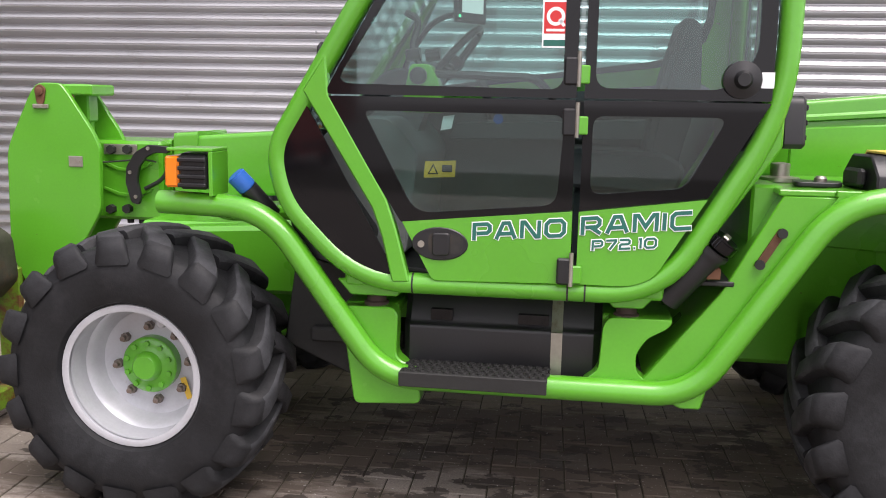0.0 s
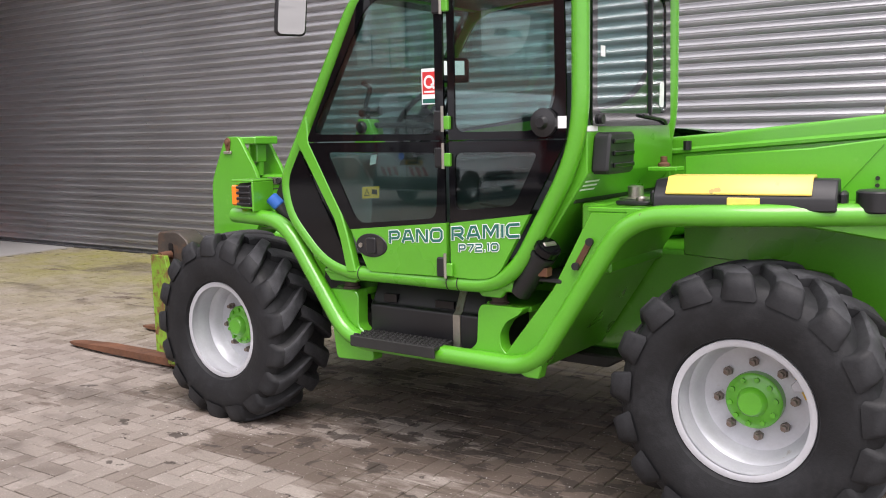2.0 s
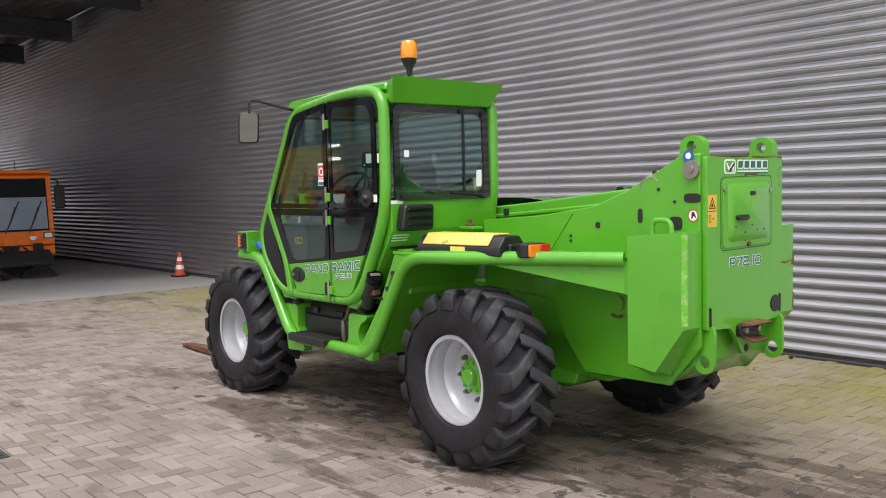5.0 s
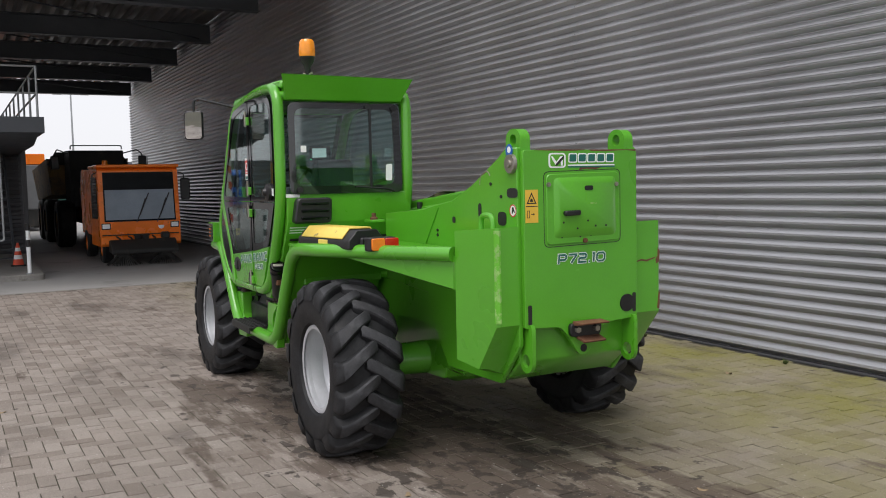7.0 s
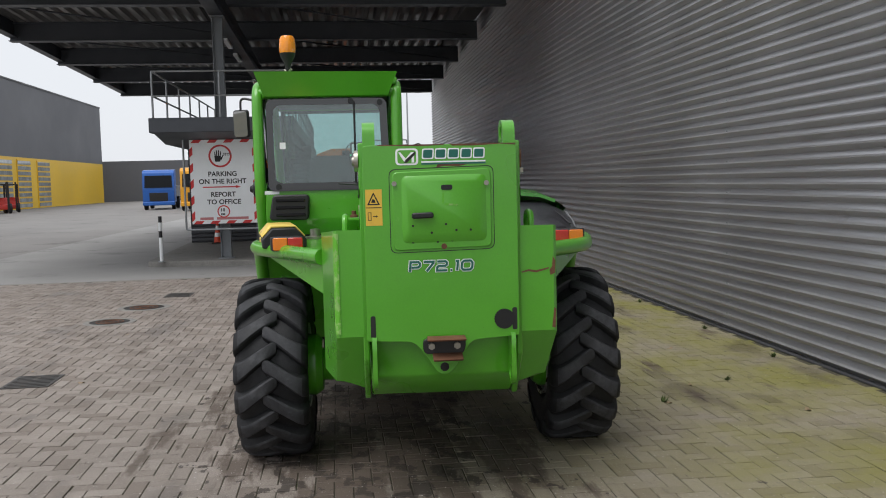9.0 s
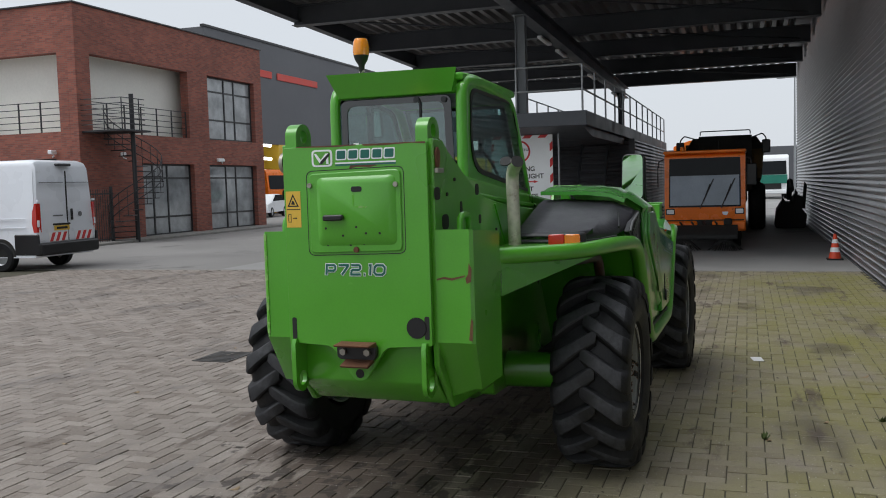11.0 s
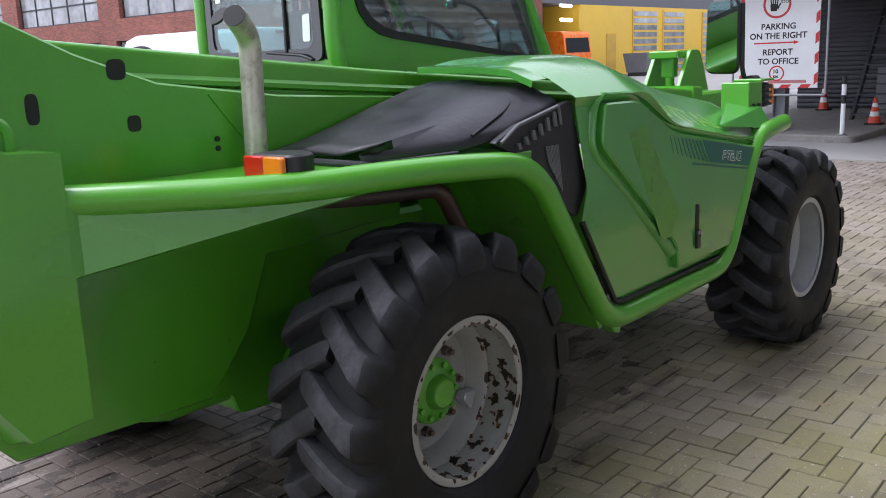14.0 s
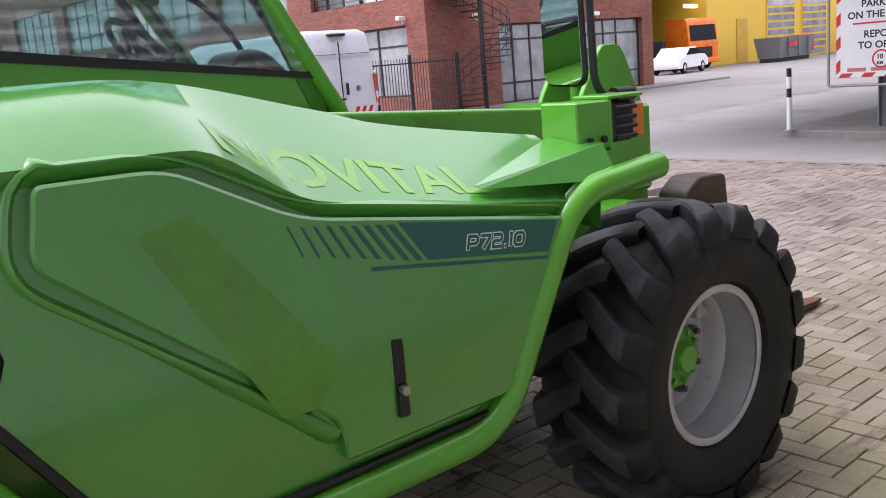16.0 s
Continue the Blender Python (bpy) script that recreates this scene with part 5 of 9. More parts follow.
part("boom_collar", loft([[(u, v, z) for v, z in rounded([(BV0 + 0.015, zz + 1.045), (BV1 - 0.015, zz + 1.045), (BV1 - 0.015, zz + 1.385), (BV0 + 0.015, zz + 1.385)], 0.02, 3)] for u, zz in ((-1.92, 0.0), (-1.80, 0.01))]), GREEN, boom)
inner = part("inner_boom", loft([[(u, v, z) for v, z in rounded([(0.0, zz + 1.08), (0.29, zz + 1.08), (0.29, zz + 1.35), (0.0, zz + 1.35)], 0.015, 3)] for u, zz in ((-1.95, 0.0), (-2.30, -0.03))]), GREEN, boom)
head_prof = [(-2.375, 1.610), (-2.49, 1.610), (-2.53, 1.56), (-2.64, 1.34), (-2.66, 1.28), (-2.67, 0.80), (-2.58, 0.62), (-2.45, 0.62), (-2.25, 0.93), (-2.198, 1.02), (-2.190, 1.32), (-2.222, 1.39), (-2.345, 1.575)]
for v in (-0.245, 0.0):
    h = part("head_plate", prism(rounded(head_prof, 0.03, 3), "y", v, v + 0.03, 0.004), GREEN, boom)
    part("plate_tab", box(-2.345, -2.275, v - 0.006 if v < 0 else v + 0.03, v if v < 0 else v + 0.036, 1.225, 1.275, 0.002), STEEL, h)
    part("head_pin", lathe([(0.020, 0.0), (0.020, -0.018), (0.012, -0.022), (0.0, -0.022)], "y", (-2.472, v, 1.570), 16), RUST, h)
    part("pin_lug", prism(rounded([(-2.500, 1.585), (-2.472, 1.606), (-2.442, 1.585), (-2.456, 1.510), (-2.488, 1.510)], 0.014, 3), "y", v - 0.010, v + 0.001, 0.002), RUST, h, "rusty tapered pin lug")
    part("pin_keeper", box(-2.508, -2.432, v - 0.016, v, 1.492, 1.512, 0.003), STEEL, h)
part("head_bridge", box(-2.36, -1.955, -0.105, 0.30, 0.965, 1.345, 0.015), GREEN, boom)
for z0, z1 in ((1.195, 1.235), (1.075, 1.110)):
    part("bridge_rib", prism(rounded([(-2.25, z1), (-2.17, z0 + 0.006), (-2.08, z0), (-2.0, z1), (-2.0, z1 + 0.012), (-2.08, z0 + 0.016), (-2.17, z0 + 0.022), (-2.25, z1 + 0.014)], 0.004, 2), "y", -0.116, -0.104, 0.002), GREEN, boom)
part("stay_wire", tube([(-2.29, -0.250, 1.248), (-2.20, -0.16, 1.245), (-2.03, -0.14, 1.262), (-1.97, -0.13, 1.25)], 0.004, 0.03, 6), DARK, boom)
part("head_cross_bar", box(-2.40, -2.235, -0.215, 0.0, 1.555, 1.606, 0.008), GREEN, boom)
part("head_post", box(-2.365, -2.29, -0.15, -0.06, 1.43, 1.56, 0.008), GREEN, boom)
part("head_post", cyl((-2.325, -0.10, 1.34), (-2.325, -0.10, 1.44), 0.03, 14), GREEN, boom)
for u, z in ((-2.198, 1.303), (-2.116, 1.305), (-2.212, 1.016), (-2.128, 1.020)):
    part("head_bolt", cyl((u, -0.138, z), (u, -0.104, z), 0.022, 6), DARK, boom)
for u in (-2.14, -2.08):
    part("head_bolt", cyl((u, -0.07, 0.945), (u, -0.07, 0.968), 0.016, 6), DARK, boom)
part("wear_plate", box(-2.245, -2.075, -0.112, -0.10, 1.278, 1.328, 0.003), STEEL, boom)
part("hose_guard", prism(rounded([(-1.89, 1.325), (-1.99, 1.333), (-2.06, 1.295), (-2.105, 1.225), (-2.112, 1.15), (-2.085, 1.055), (-2.045, 1.045), (-2.035, 1.09), (-2.052, 1.16), (-2.04, 1.225), (-2.005, 1.272), (-1.96, 1.295), (-1.89, 1.293)], 0.012, 2), "y", -0.165, -0.145, 0.003), BLACK, boom, "curved black hose guard")
for u, z in ((-2.085, 1.20), (-2.06, 1.085), (-1.99, 1.315)):
    part("guard_bolt", cyl((u, -0.172, z), (u, -0.10, z), 0.009, 8), STEEL, boom)
part("hose", tube([(-2.03, -0.13, 1.12), (-1.93, -0.13, 1.17), (-1.90, -0.12, 1.27), (-1.80, -0.06, 1.30)], 0.010, 0.06, 8), BLACK, boom)
part("ram_cap", lathe([(0.075, 0.0), (0.075, 0.03), (0.05, 0.045), (0.05, 0.06), (0.0, 0.065)], "z", (1.685, 0.10, 1.565), 20), STEEL, boom, "round steel cap on the boom")
part("hose_loop", tube([(1.64, 0.10, 1.60), (1.66, 0.05, 1.68), (1.72, 0.05, 1.68), (1.76, 0.10, 1.62)], 0.013, 0.03, 8), BLACK, boom)
part("boom_bolt", cyl((0.73, -0.075, 1.50), (0.73, -0.075, 1.545), 0.02, 10), BLACK, boom)
part("tie_loop", tube([(2.20, -0.385, 1.665), (2.21, -0.385, 1.715), (2.29, -0.385, 1.745), (2.32, -0.385, 1.715)], 0.012, 0.02, 8), STEEL, machine)
part("hinge_bracket", box(0.70, 0.84, -0.50, -0.40, 1.415, 1.435, 0.004), GREEN, machine)
part("hinge_knob", lathe([(0.028, 1.435), (0.028, 1.448), (0.016, 1.455), (0.016, 1.480), (0.0, 1.482)], "z", (0.76, -0.45, 0), 14), RUST, machine, "small rusty knob")
part("lift_ram", cyl((-0.6, 0.14, 0.9), (1.2, 0.14, 1.22), 0.07, 20), GREEN, machine)

# fork carriage and forks
HOOK = surface("worn_hook_steel", (0.085, 0.072, 0.062), 0.5, metal=0.4, var=0.3, big=6, relief=0.2, dirt=(0.15, 0.085, 0.05), dirt_at=(0.5, 0.68), dirt_scale=7)
carriage = part("fork_carriage", box(-2.73, -2.66, -0.66, 0.56, 0.06, 0.16, 0.01), GREEN_WORN, machine, "weathered green fork carriage with rusty edges")
part("carriage_rail", box(-2.73, -2.66, -0.66, 0.56, 0.62, 0.72, 0.01), GREEN_WORN, carriage)
for v in (-0.30, 0.10, 0.525):
    part("carriage_upright", box(-2.72, -2.60, v, v + 0.035, 0.05, 0.74, 0.006), GREEN_WORN, carriage)
part("carriage_side_plate", prism(rounded([(-2.755, 0.16), (-2.56, 0.16), (-2.56, 0.60), (-2.62, 0.83), (-2.755, 0.83)], 0.01, 2), "y", -0.715, -0.68, 0.004), GREEN_WORN, carriage, "yellow-green side plate with rusty edges")
part("plate_edge", box(-2.765, -2.752, -0.717, -0.64, 0.16, 0.83, 0.002), GREEN_WORN, carriage)
for v in (-0.60, 0.20):
    hk = part("carriage_hook", prism(rounded([(-2.84, 0.60), (-2.60, 0.62), (-2.50, 0.72), (-2.52, 0.92), (-2.62, 0.98), (-2.83, 0.97), (-2.85, 0.80)], 0.03, 3), "y", v, v + 0.16, 0.012), HOOK, carriage, "grey-brown worn steel fork hook")
    part("hook_slot", prism(rounded([(-2.72, 0.80), (-2.67, 0.80), (-2.67, 0.90), (-2.72, 0.90)], 0.02, 3), "y", v - 0.002, v + 0.001), BLACK_GLOSS, hk)
part("carriage_bar", cyl((-2.70, -0.69, 0.82), (-2.70, 0.54, 0.82), 0.028, 14), RUST, carriage)
for v in (-0.53, 0.15):
    bm = loft([[(-2.80, v + d, z) for d, z in ((-0.06, 0.02), (0.06, 0.02), (0.06, 0.075), (-0.06, 0.075))],
               [(-3.60, v + d, z) for d, z in ((-0.06, 0.02), (0.06, 0.02), (0.06, 0.065), (-0.06, 0.065))],
               [(-3.98, v + d, z) for d, z in ((-0.05, 0.02), (0.05, 0.02), (0.05, 0.045), (-0.05, 0.045))],
               [(-4.10, v + d, z) for d, z in ((-0.02, 0.02), (0.02, 0.02), (0.02, 0.034), (-0.02, 0.034))]])
    box(-2.80, -2.73, v - 0.06, v + 0.06, 0.02, 0.80, 0.01, bm)
    part("fork", bm, RUST, machine, "rusty brown steel fork lying on the paving")

# ---- guard tubes and mudguards ----
TR = 0.043
left_guard = [(2.25, -0.60, 1.285), (1.32, -1.06, 1.28), (0.87, -1.085, 1.265), (0.43, -1.085, 0.575), (-0.66, -1.085, 0.575), (-1.085, -1.085, 1.168), (-1.50, -1.06, 1.178)]
part("guard_tube", tube(left_guard, TR, [0, 0.3, 0.16, 0.14, 0.14, 0.16, 0], 14, bend_seg=8), GREEN, machine, "thick green guard tube")
right_guard = [(2.25, 0.56, 1.285), (1.82, 0.91, 1.28), (1.32, 1.03, 1.285), (0.87, 1.055, 1.255), (0.40, 1.055, 0.575), (-0.66, 1.055, 0.595), (-0.99, 1.055, 1.185), (-1.44, 1.02, 1.215)]
part("guard_tube", tube(right_guard, TR, [0, 0.18, 0.3, 0.16, 0.14, 0.14, 0.14, 0], 14, bend_seg=8), GREEN, machine, "thick green guard tube")
for s, w in ((-1, 1.07), (1, 1.04)):
    # shelf over the rear wheel and the sloping sheet down to the sill
    part("mudguard", prism([(2.24, s * 0.40), (2.24, s * 0.60), (1.82, s * (0.82 if s < 0 else 0.90)), (1.32, s * w), (0.85, s * w), (0.85, s * 0.40)], "z", 1.275, 1.295, 0.003), GREEN, machine)
    part("mudguard_skirt", prism([(2.275, 1.275), (1.55, 1.275), (2.275, 1.085)], "y", s * 0.585, s * 0.60), GREEN, machine)
    bm = loft([[(0.86, s * 0.40, 1.28), (0.86, s * w, 1.28), (0.885, s * w, 1.275), (0.885, s * 0.40, 1.275)], [(0.40, s * 0.40, 0.56), (0.40, s * w, 0.56), (0.425, s * w, 0.555), (0.425, s * 0.40, 0.555)]])
    part("mudguard_slope", bm, GREEN, machine)
# deck between mudguard and chassis at the back: sloped gusset
for s in (-1, 1):
    part("gusset", loft([[(2.275, s * 0.565, 1.275), (2.275, s * 0.585, 1.26), (2.275, s * 0.585, 1.085), (2.275, s * 0.565, 1.075)], [(1.42, s * 0.99, 1.275), (1.42, s * 1.01, 1.27), (1.42, s * 1.01, 1.265), (1.42, s * 0.99, 1.255)]]), GREEN, machine)

# left sill: brackets, tank, step
part("front_bracket", prism(rounded([(-0.82, 0.82), (-0.63, 0.825), (-0.61, 0.80), (-0.615, 0.64), (-0.54, 0.60), (-0.52, 0.47), (-0.77, 0.455)], 0.025, 3), "y", -1.06, -0.98, 0.008), GREEN, machine)
part("front_bracket_return", box(-0.82, -0.62, -0.99, -0.62, 0.79, 0.825, 0.006), GREEN, machine)
part("rear_bracket", prism(rounded([(0.12, 0.80), (0.14, 0.83), (0.36, 0.83), (0.34, 0.80), (0.27, 0.76), (0.235, 0.70), (0.24, 0.64), (0.30, 0.585), (0.05, 0.59), (0.11, 0.64)], 0.02, 3), "y", -1.06, -0.98, 0.006), GREEN, machine)
part("rear_bracket_return", box(0.12, 0.36, -0.99, -0.60, 0.80, 0.828, 0.006), GREEN, machine)
part("side_gusset", prism([(0.44, 0.56), (0.30, 0.555), (0.252, 0.60), (0.507, 0.93), (0.688, 1.272), (0.87, 1.272)], "y", -1.055, -1.030, 0.004), GREEN, machine)
part("front_slope", loft([[(0.27, -1.03, 0.605), (0.27, -0.42, 0.605), (0.30, -0.42, 0.60), (0.30, -1.03, 0.60)], [(0.512, -1.03, 0.925), (0.512, -0.42, 0.925), (0.54, -0.42, 0.915), (0.54, -1.03, 0.915)], [(0.688, -1.03, 1.270), (0.688, -0.42, 1.270), (0.718, -0.42, 1.266), (0.718, -1.03, 1.266)]]), GREEN, machine)
part("front_shelf", box(0.672, 0.86, -1.055, -0.40, 1.273, 1.293, 0.004), GREEN, machine)
part("shelf_plate", prism(rounded([(0.74, -0.95), (0.90, -0.95), (0.92, -0.84), (0.76, -0.82)], 0.03, 3), "z", 1.296, 1.312, 0.003), BLACK, machine, "flat black cover plate")
part("shelf_knob", lathe([(0.022, 1.312), (0.022, 1.322), (0.014, 1.330), (0.0, 1.330)], "z", (0.84, -0.89, 0), 14), STEEL, machine)
part("neck_bracket", box(0.452, 0.498, -1.09, -1.04, 0.985, 1.025, 0.004), RUST, machine)
for u0, u1 in ((-0.83, -0.56), (0.10, 0.30)):
    part("cab_foot", prism([(u0, 0.925), (u1, 0.925), (u1 - 0.05, 0.868), (u0 + 0.05, 0.868)], "y", -1.075, -1.045, 0.005), GREEN, machine)
part("sill_foot", prism([(0.27, 0.60), (0.45, 0.66), (0.34, 0.52), (0.30, 0.51)], "y", 1.01, 1.06, 0.005), GREEN, machine)
part("sill_foot", prism([(0.33, 0.56), (0.475, 0.60), (0.46, 0.53), (0.39, 0.53)], "y", -1.10, -1.04, 0.006), GREEN, machine)
for u in (-0.70, 0.20):
    part("cab_mount", lathe([(0.045, 0.82), (0.045, 0.835), (0.036, 0.84), (0.036, 0.875), (0.045, 0.89)], "z", (u, -1.00, 0), 20), surface("rusty_mount", (0.05, 0.03, 0.025), 0.7), machine)
tank = part("fuel_tank", loft([[(u, v, z) for v, z in rounded([(-1.0 + i, 0.55), (-0.60, 0.55), (-0.60, 0.87), (-0.93 + i, 0.87), (-0.98 + i, 0.76), (-1.0 + i, 0.75)], 0.02, 3)] for u, i in ((-0.60, 0.03), (-0.575, 0.0), (0.09, 0.0), (0.12, 0.03))]), BLACK, machine, "black plastic fuel tank")
part("tank_strap", loft([[(u, v, z) for u in (-0.06, -0.02)] + [(u, v + 0.008, z) for u in (-0.02, -0.06)] for v, z in ((-1.008, 0.55), (-1.008, 0.75), (-0.985, 0.765), (-0.936, 0.875))]), STEEL, tank, "grey steel strap")
for u0, u1, z0, z1 in ((-0.50, -0.42, 0.77, 0.81), (-0.18, -0.07, 0.77, 0.805)):
    part("tank_label", prism([(u0, z0), (u1, z0), (u1, z1), (u0, z1)], "y", -0.985, -0.95), BLACK_GLOSS, tank)
step = part("step", box(-0.585, -0.065, -1.155, -0.985, 0.600, 0.618, 0.003), DARK, machine, "black perforated steel step")
part("step_front", box(-0.585, -0.065, -1.160, -1.150, 0.565, 0.618, 0.003), DARK, step)
STUD = finish(lathe([(0.013, 0.0), (0.012, 0.007), (0.008, 0.007), (0.007, 0.001), (0.0, 0.001)], "z", seg=8, cap=False), 40)
for i in range(17):
    for j in range(4):
        o = part("stud", STUD, DARK, step)
        o.location = (-0.565 + 0.030 * i + (0.015 if j % 2 else 0), -1.135 + 0.038 * j, 0.618)

# ---- engine cover on the hall side ----
def lerp(table, u):
    for (a, p), (b, q) in zip(table, table[1:]):
        if min(a, b) <= u <= max(a, b):
            f = (u - a) / (b - a)
            k = table.index((a, p))
            slope = lambda n: (table[n + 1][1] - table[n][1]) / (table[n + 1][0] - table[n][0])

            def tangent(n):
                if n in (0, len(table) - 1):
                    return slope(min(n, len(table) - 2))
                l_, r_ = slope(n - 1), slope(n)
                return 2 * l_ * r_ / (l_ + r_) if l_ * r_ > 0 else 0.0
            t0, t1 = tangent(k) * (b - a), tangent(k + 1) * (b - a)
            return p * (1 + 2 * f) * (1 - f) ** 2 + q * f * f * (3 - 2 * f) + t0 * f * (1 - f) ** 2 - t1 * f * f * (1 - f)
    return table[0][1] if abs(u - table[0][0]) < abs(u - table[-1][0]) else table[-1][1]


RIDGE = 1.064
CREASE = [(0.72, 1.46), (0.14, 1.455), (-0.16, 1.305), (-1.05, 1.165)]
TOPZ = [(0.72, 1.570), (0.46, 1.604), (0.20, 1.610), (-0.39, 1.490), (-0.56, 1.440), (-1.25, 1.325)]


def hood_rise(u, v):
    """How far up from the crease to the crown the skin is at v: a round shoulder at the back, a flat slope in front."""
    flat = (RIDGE - v) / (RIDGE - 0.72)
    full = 1 - (1 - flat) ** 2.3
    k = min(1.0, max(0.0, (u + 0.02) / 0.22))
    return flat * (1 - k) + full * k


def hood_rows():
    n_ = 44
    rows = []
    spec = [(0.335, -0.675, 0), (0.46, -0.76, 0.3), (0.57, -0.85, 0.48), (0.53, -0.87, 0.62), (0.59, -0.985, 1), (0.615, -1.03, 2), (0.635, -1.12, 2.5), (0.655, -1.20, 3), (0.67, -1.20, 4), (0.68, -1.18, 5)]
    for r0, r1, kind in spec:
        row = []
        for i in range(n_):
            u = r0 + (r1 - r0) * i / (n_ - 1)
            bot = 0.625 + 0.03 * i / (n_ - 1)
            zc, zt = lerp(CREASE, u), lerp(TOPZ, u)
            if kind <= 1:
                row.append((u, 1.045 + 0.012 * math.sin(math.pi * kind), bot + (zc - 0.035 - bot) * kind))
            elif kind == 2:
                row.append((u, RIDGE, zc))
            elif kind == 2.5:
                row.append((u, 0.965, zc + (zt - zc) * hood_rise(u, 0.965)))
            elif kind == 3:
                row.append((u, 0.86, zc + (zt - zc) * hood_rise(u, 0.86)))
            elif kind == 4:
                row.append((u, 0.72, zt))
            else:
                row.append((u, 0.42, zt + 0.005))
        rows.append(row)
    return rows


hood = part("engine_cover", loft(hood_rows(), closed=False), HOOD, machine, "smooth green moulded engine cover", smooth=26)
part("raised_panel", prism(rounded([(0.438, 1.428), (0.188, 1.426), (-0.098, 1.278), (-0.935, 1.140), (-0.905, 1.058), (-0.705, 0.695), (-0.155, 0.685), (-0.145, 0.785), (0.465, 1.277)], [0.02, 0.06, 0.08, 0.02, 0.05, 0.05, 0.01, 0.04, 0.04], 4), "y", 1.02, 1.080, 0.022), HOOD, hood)


def surround():
    """The moulded lip that runs round the raised panel, a channel's width away from it."""
    path = [(-0.15, 0.81), (0.465, 1.277), (0.438, 1.428), (0.188, 1.426), (-0.098, 1.278), (-0.92, 1.142)]
    fine = [path[0]] + rounded(path, [0.001, 0.05, 0.05, 0.08, 0.10, 0.001], 4)[1:]
    rows = []
    bend = min(range(len(fine)), key=lambda q: (fine[q][0] - 0.40) ** 2 + (fine[q][1] - 1.428) ** 2)
    for i, (u, z) in enumerate(fine):
        a, b = fine[max(0, i - 1)], fine[min(len(fine) - 1, i + 1)]
        d = Vector((b[0] - a[0], b[1] - a[1])).normalized()
        nu, nz = d.y, -d.x
        k = min(1.0, i / 2.0, (len(fine) - 1 - i) / 2.0)
        top = 0.012 if z > 1.2 or u < 0.2 else 0.0
        lip = ((0.022, 1.030), (0.024, 1.047), (0.038, 1.071), (0.048, 1.074), (0.075, 1.060), (0.125, 0.994 if top else 1.030))
        if i <= bend and z > 1.2:
            lip = ((0.022, 1.030), (0.024, 1.047), (0.036, 1.068), (0.046, 1.064), (0.052, 1.050), (0.058, 1.030))
        if i > bend:
            lip = ((0.022, 1.030), (0.023, 1.047), (0.027, 1.066), (0.031, 1.067), (0.036, 1.058), (0.042, 1.040))
        rows.append([(u + nu * o, y if y < 1.05 else 1.047 + (y - 1.047) * (0.3 + 0.7 * k), z + nz * o) for o, y in lip])
    return rows


part("panel_surround", loft(surround(), closed=False), HOOD, hood, smooth=50)
part("stripe", prism([(-0.36, 1.222), (-0.905, 1.134), (-0.862, 1.054), (-0.44, 1.115)], "y", 1.080, 1.0812), DECAL_T, hood, "teal stripe")
for k in range(9):
    f0 = 0.035 * k
    wide = 0.020 - 0.0019 * k
    a0, a1 = -0.345 + f0, -0.345 + f0 + wide
    part("stripe_fade", prism([(a0, 1.2200 - 0.155 * (a0 + 0.345) * -1.0), (a1, 1.2200 + 0.155 * (a1 + 0.345)), (a1 - 0.080 + 0.006 * k, 1.118 + 0.145 * (a1 + 0.345) + 0.004 * k), (a0 - 0.080 + 0.006 * k, 1.118 + 0.145 * (a0 + 0.345) + 0.004 * k)], "y", 1.080, 1.0811), DECAL_T, hood)
part("stripe_line", prism([(-0.27, 1.132), (-0.855, 1.044), (-0.855, 1.035), (-0.27, 1.122)], "y", 1.080, 1.0812), DECAL_T, hood)
RR = Matrix.Rotation(radians(180), 4, "Z") @ Matrix.Rotation(radians(90), 4, "X")
block_letters("model_letter", "P72.10", Matrix.Translation((-0.565, 1.0815, 1.113)) @ Matrix.Rotation(radians(-7.0), 4, "Y") @ RR, hood, 0.205, 0.040, border=0.003)
part("faded_patch", prism(rounded([(0.27, 1.30), (0.15, 1.33), (-0.16, 0.93), (-0.10, 0.84), (0.0, 0.84)], 0.02, 3), "y", 1.080, 1.0804), surface("faded_decal_trace", (0.086, 0.318, 0.014), 0.34, var=0.12, big=5, relief=0, coat=0.45), hood)
part("latch_slot", prism(rounded([(-0.306, 0.945), (-0.338, 0.940), (-0.338, 0.742), (-0.306, 0.745)], 0.006, 2), "y", 1.078, 1.083), DARK, hood)
part("latch", prism(rounded([(-0.309, 0.83), (-0.335, 0.83), (-0.337, 0.745), (-0.305, 0.747)], 0.008, 2), "y", 1.080, 1.094, 0.003), BLACK, hood, "steel latch lever")
part("latch_bolt", cyl((-0.322, 1.092, 0.815), (-0.322, 1.104, 0.815), 0.012, 12), STEEL, hood)
part("seal", tube([(0.565, 1.055, 1.0), (0.325, 1.055, 0.635), (-0.665, 1.055, 0.65), (-0.905, 1.055, 1.09)], 0.012, 0.05, 8), BLACK, hood, "black rubber edge seal")
part("hood_fin", loft([[(-0.66, 1.045, 1.255), (-0.66, 1.035, 1.265), (-0.66, 1.02, 1.262)], [(-1.20, 1.06, 1.205), (-1.22, 0.985, 1.310), (-1.22, 0.80, 1.345)]]), HOOD, hood, smooth=15)
GHOST = surface("ghost_lettering", (0.19, 0.46, 0.06), 0.32, var=0.08, relief=0, coat=0.45)


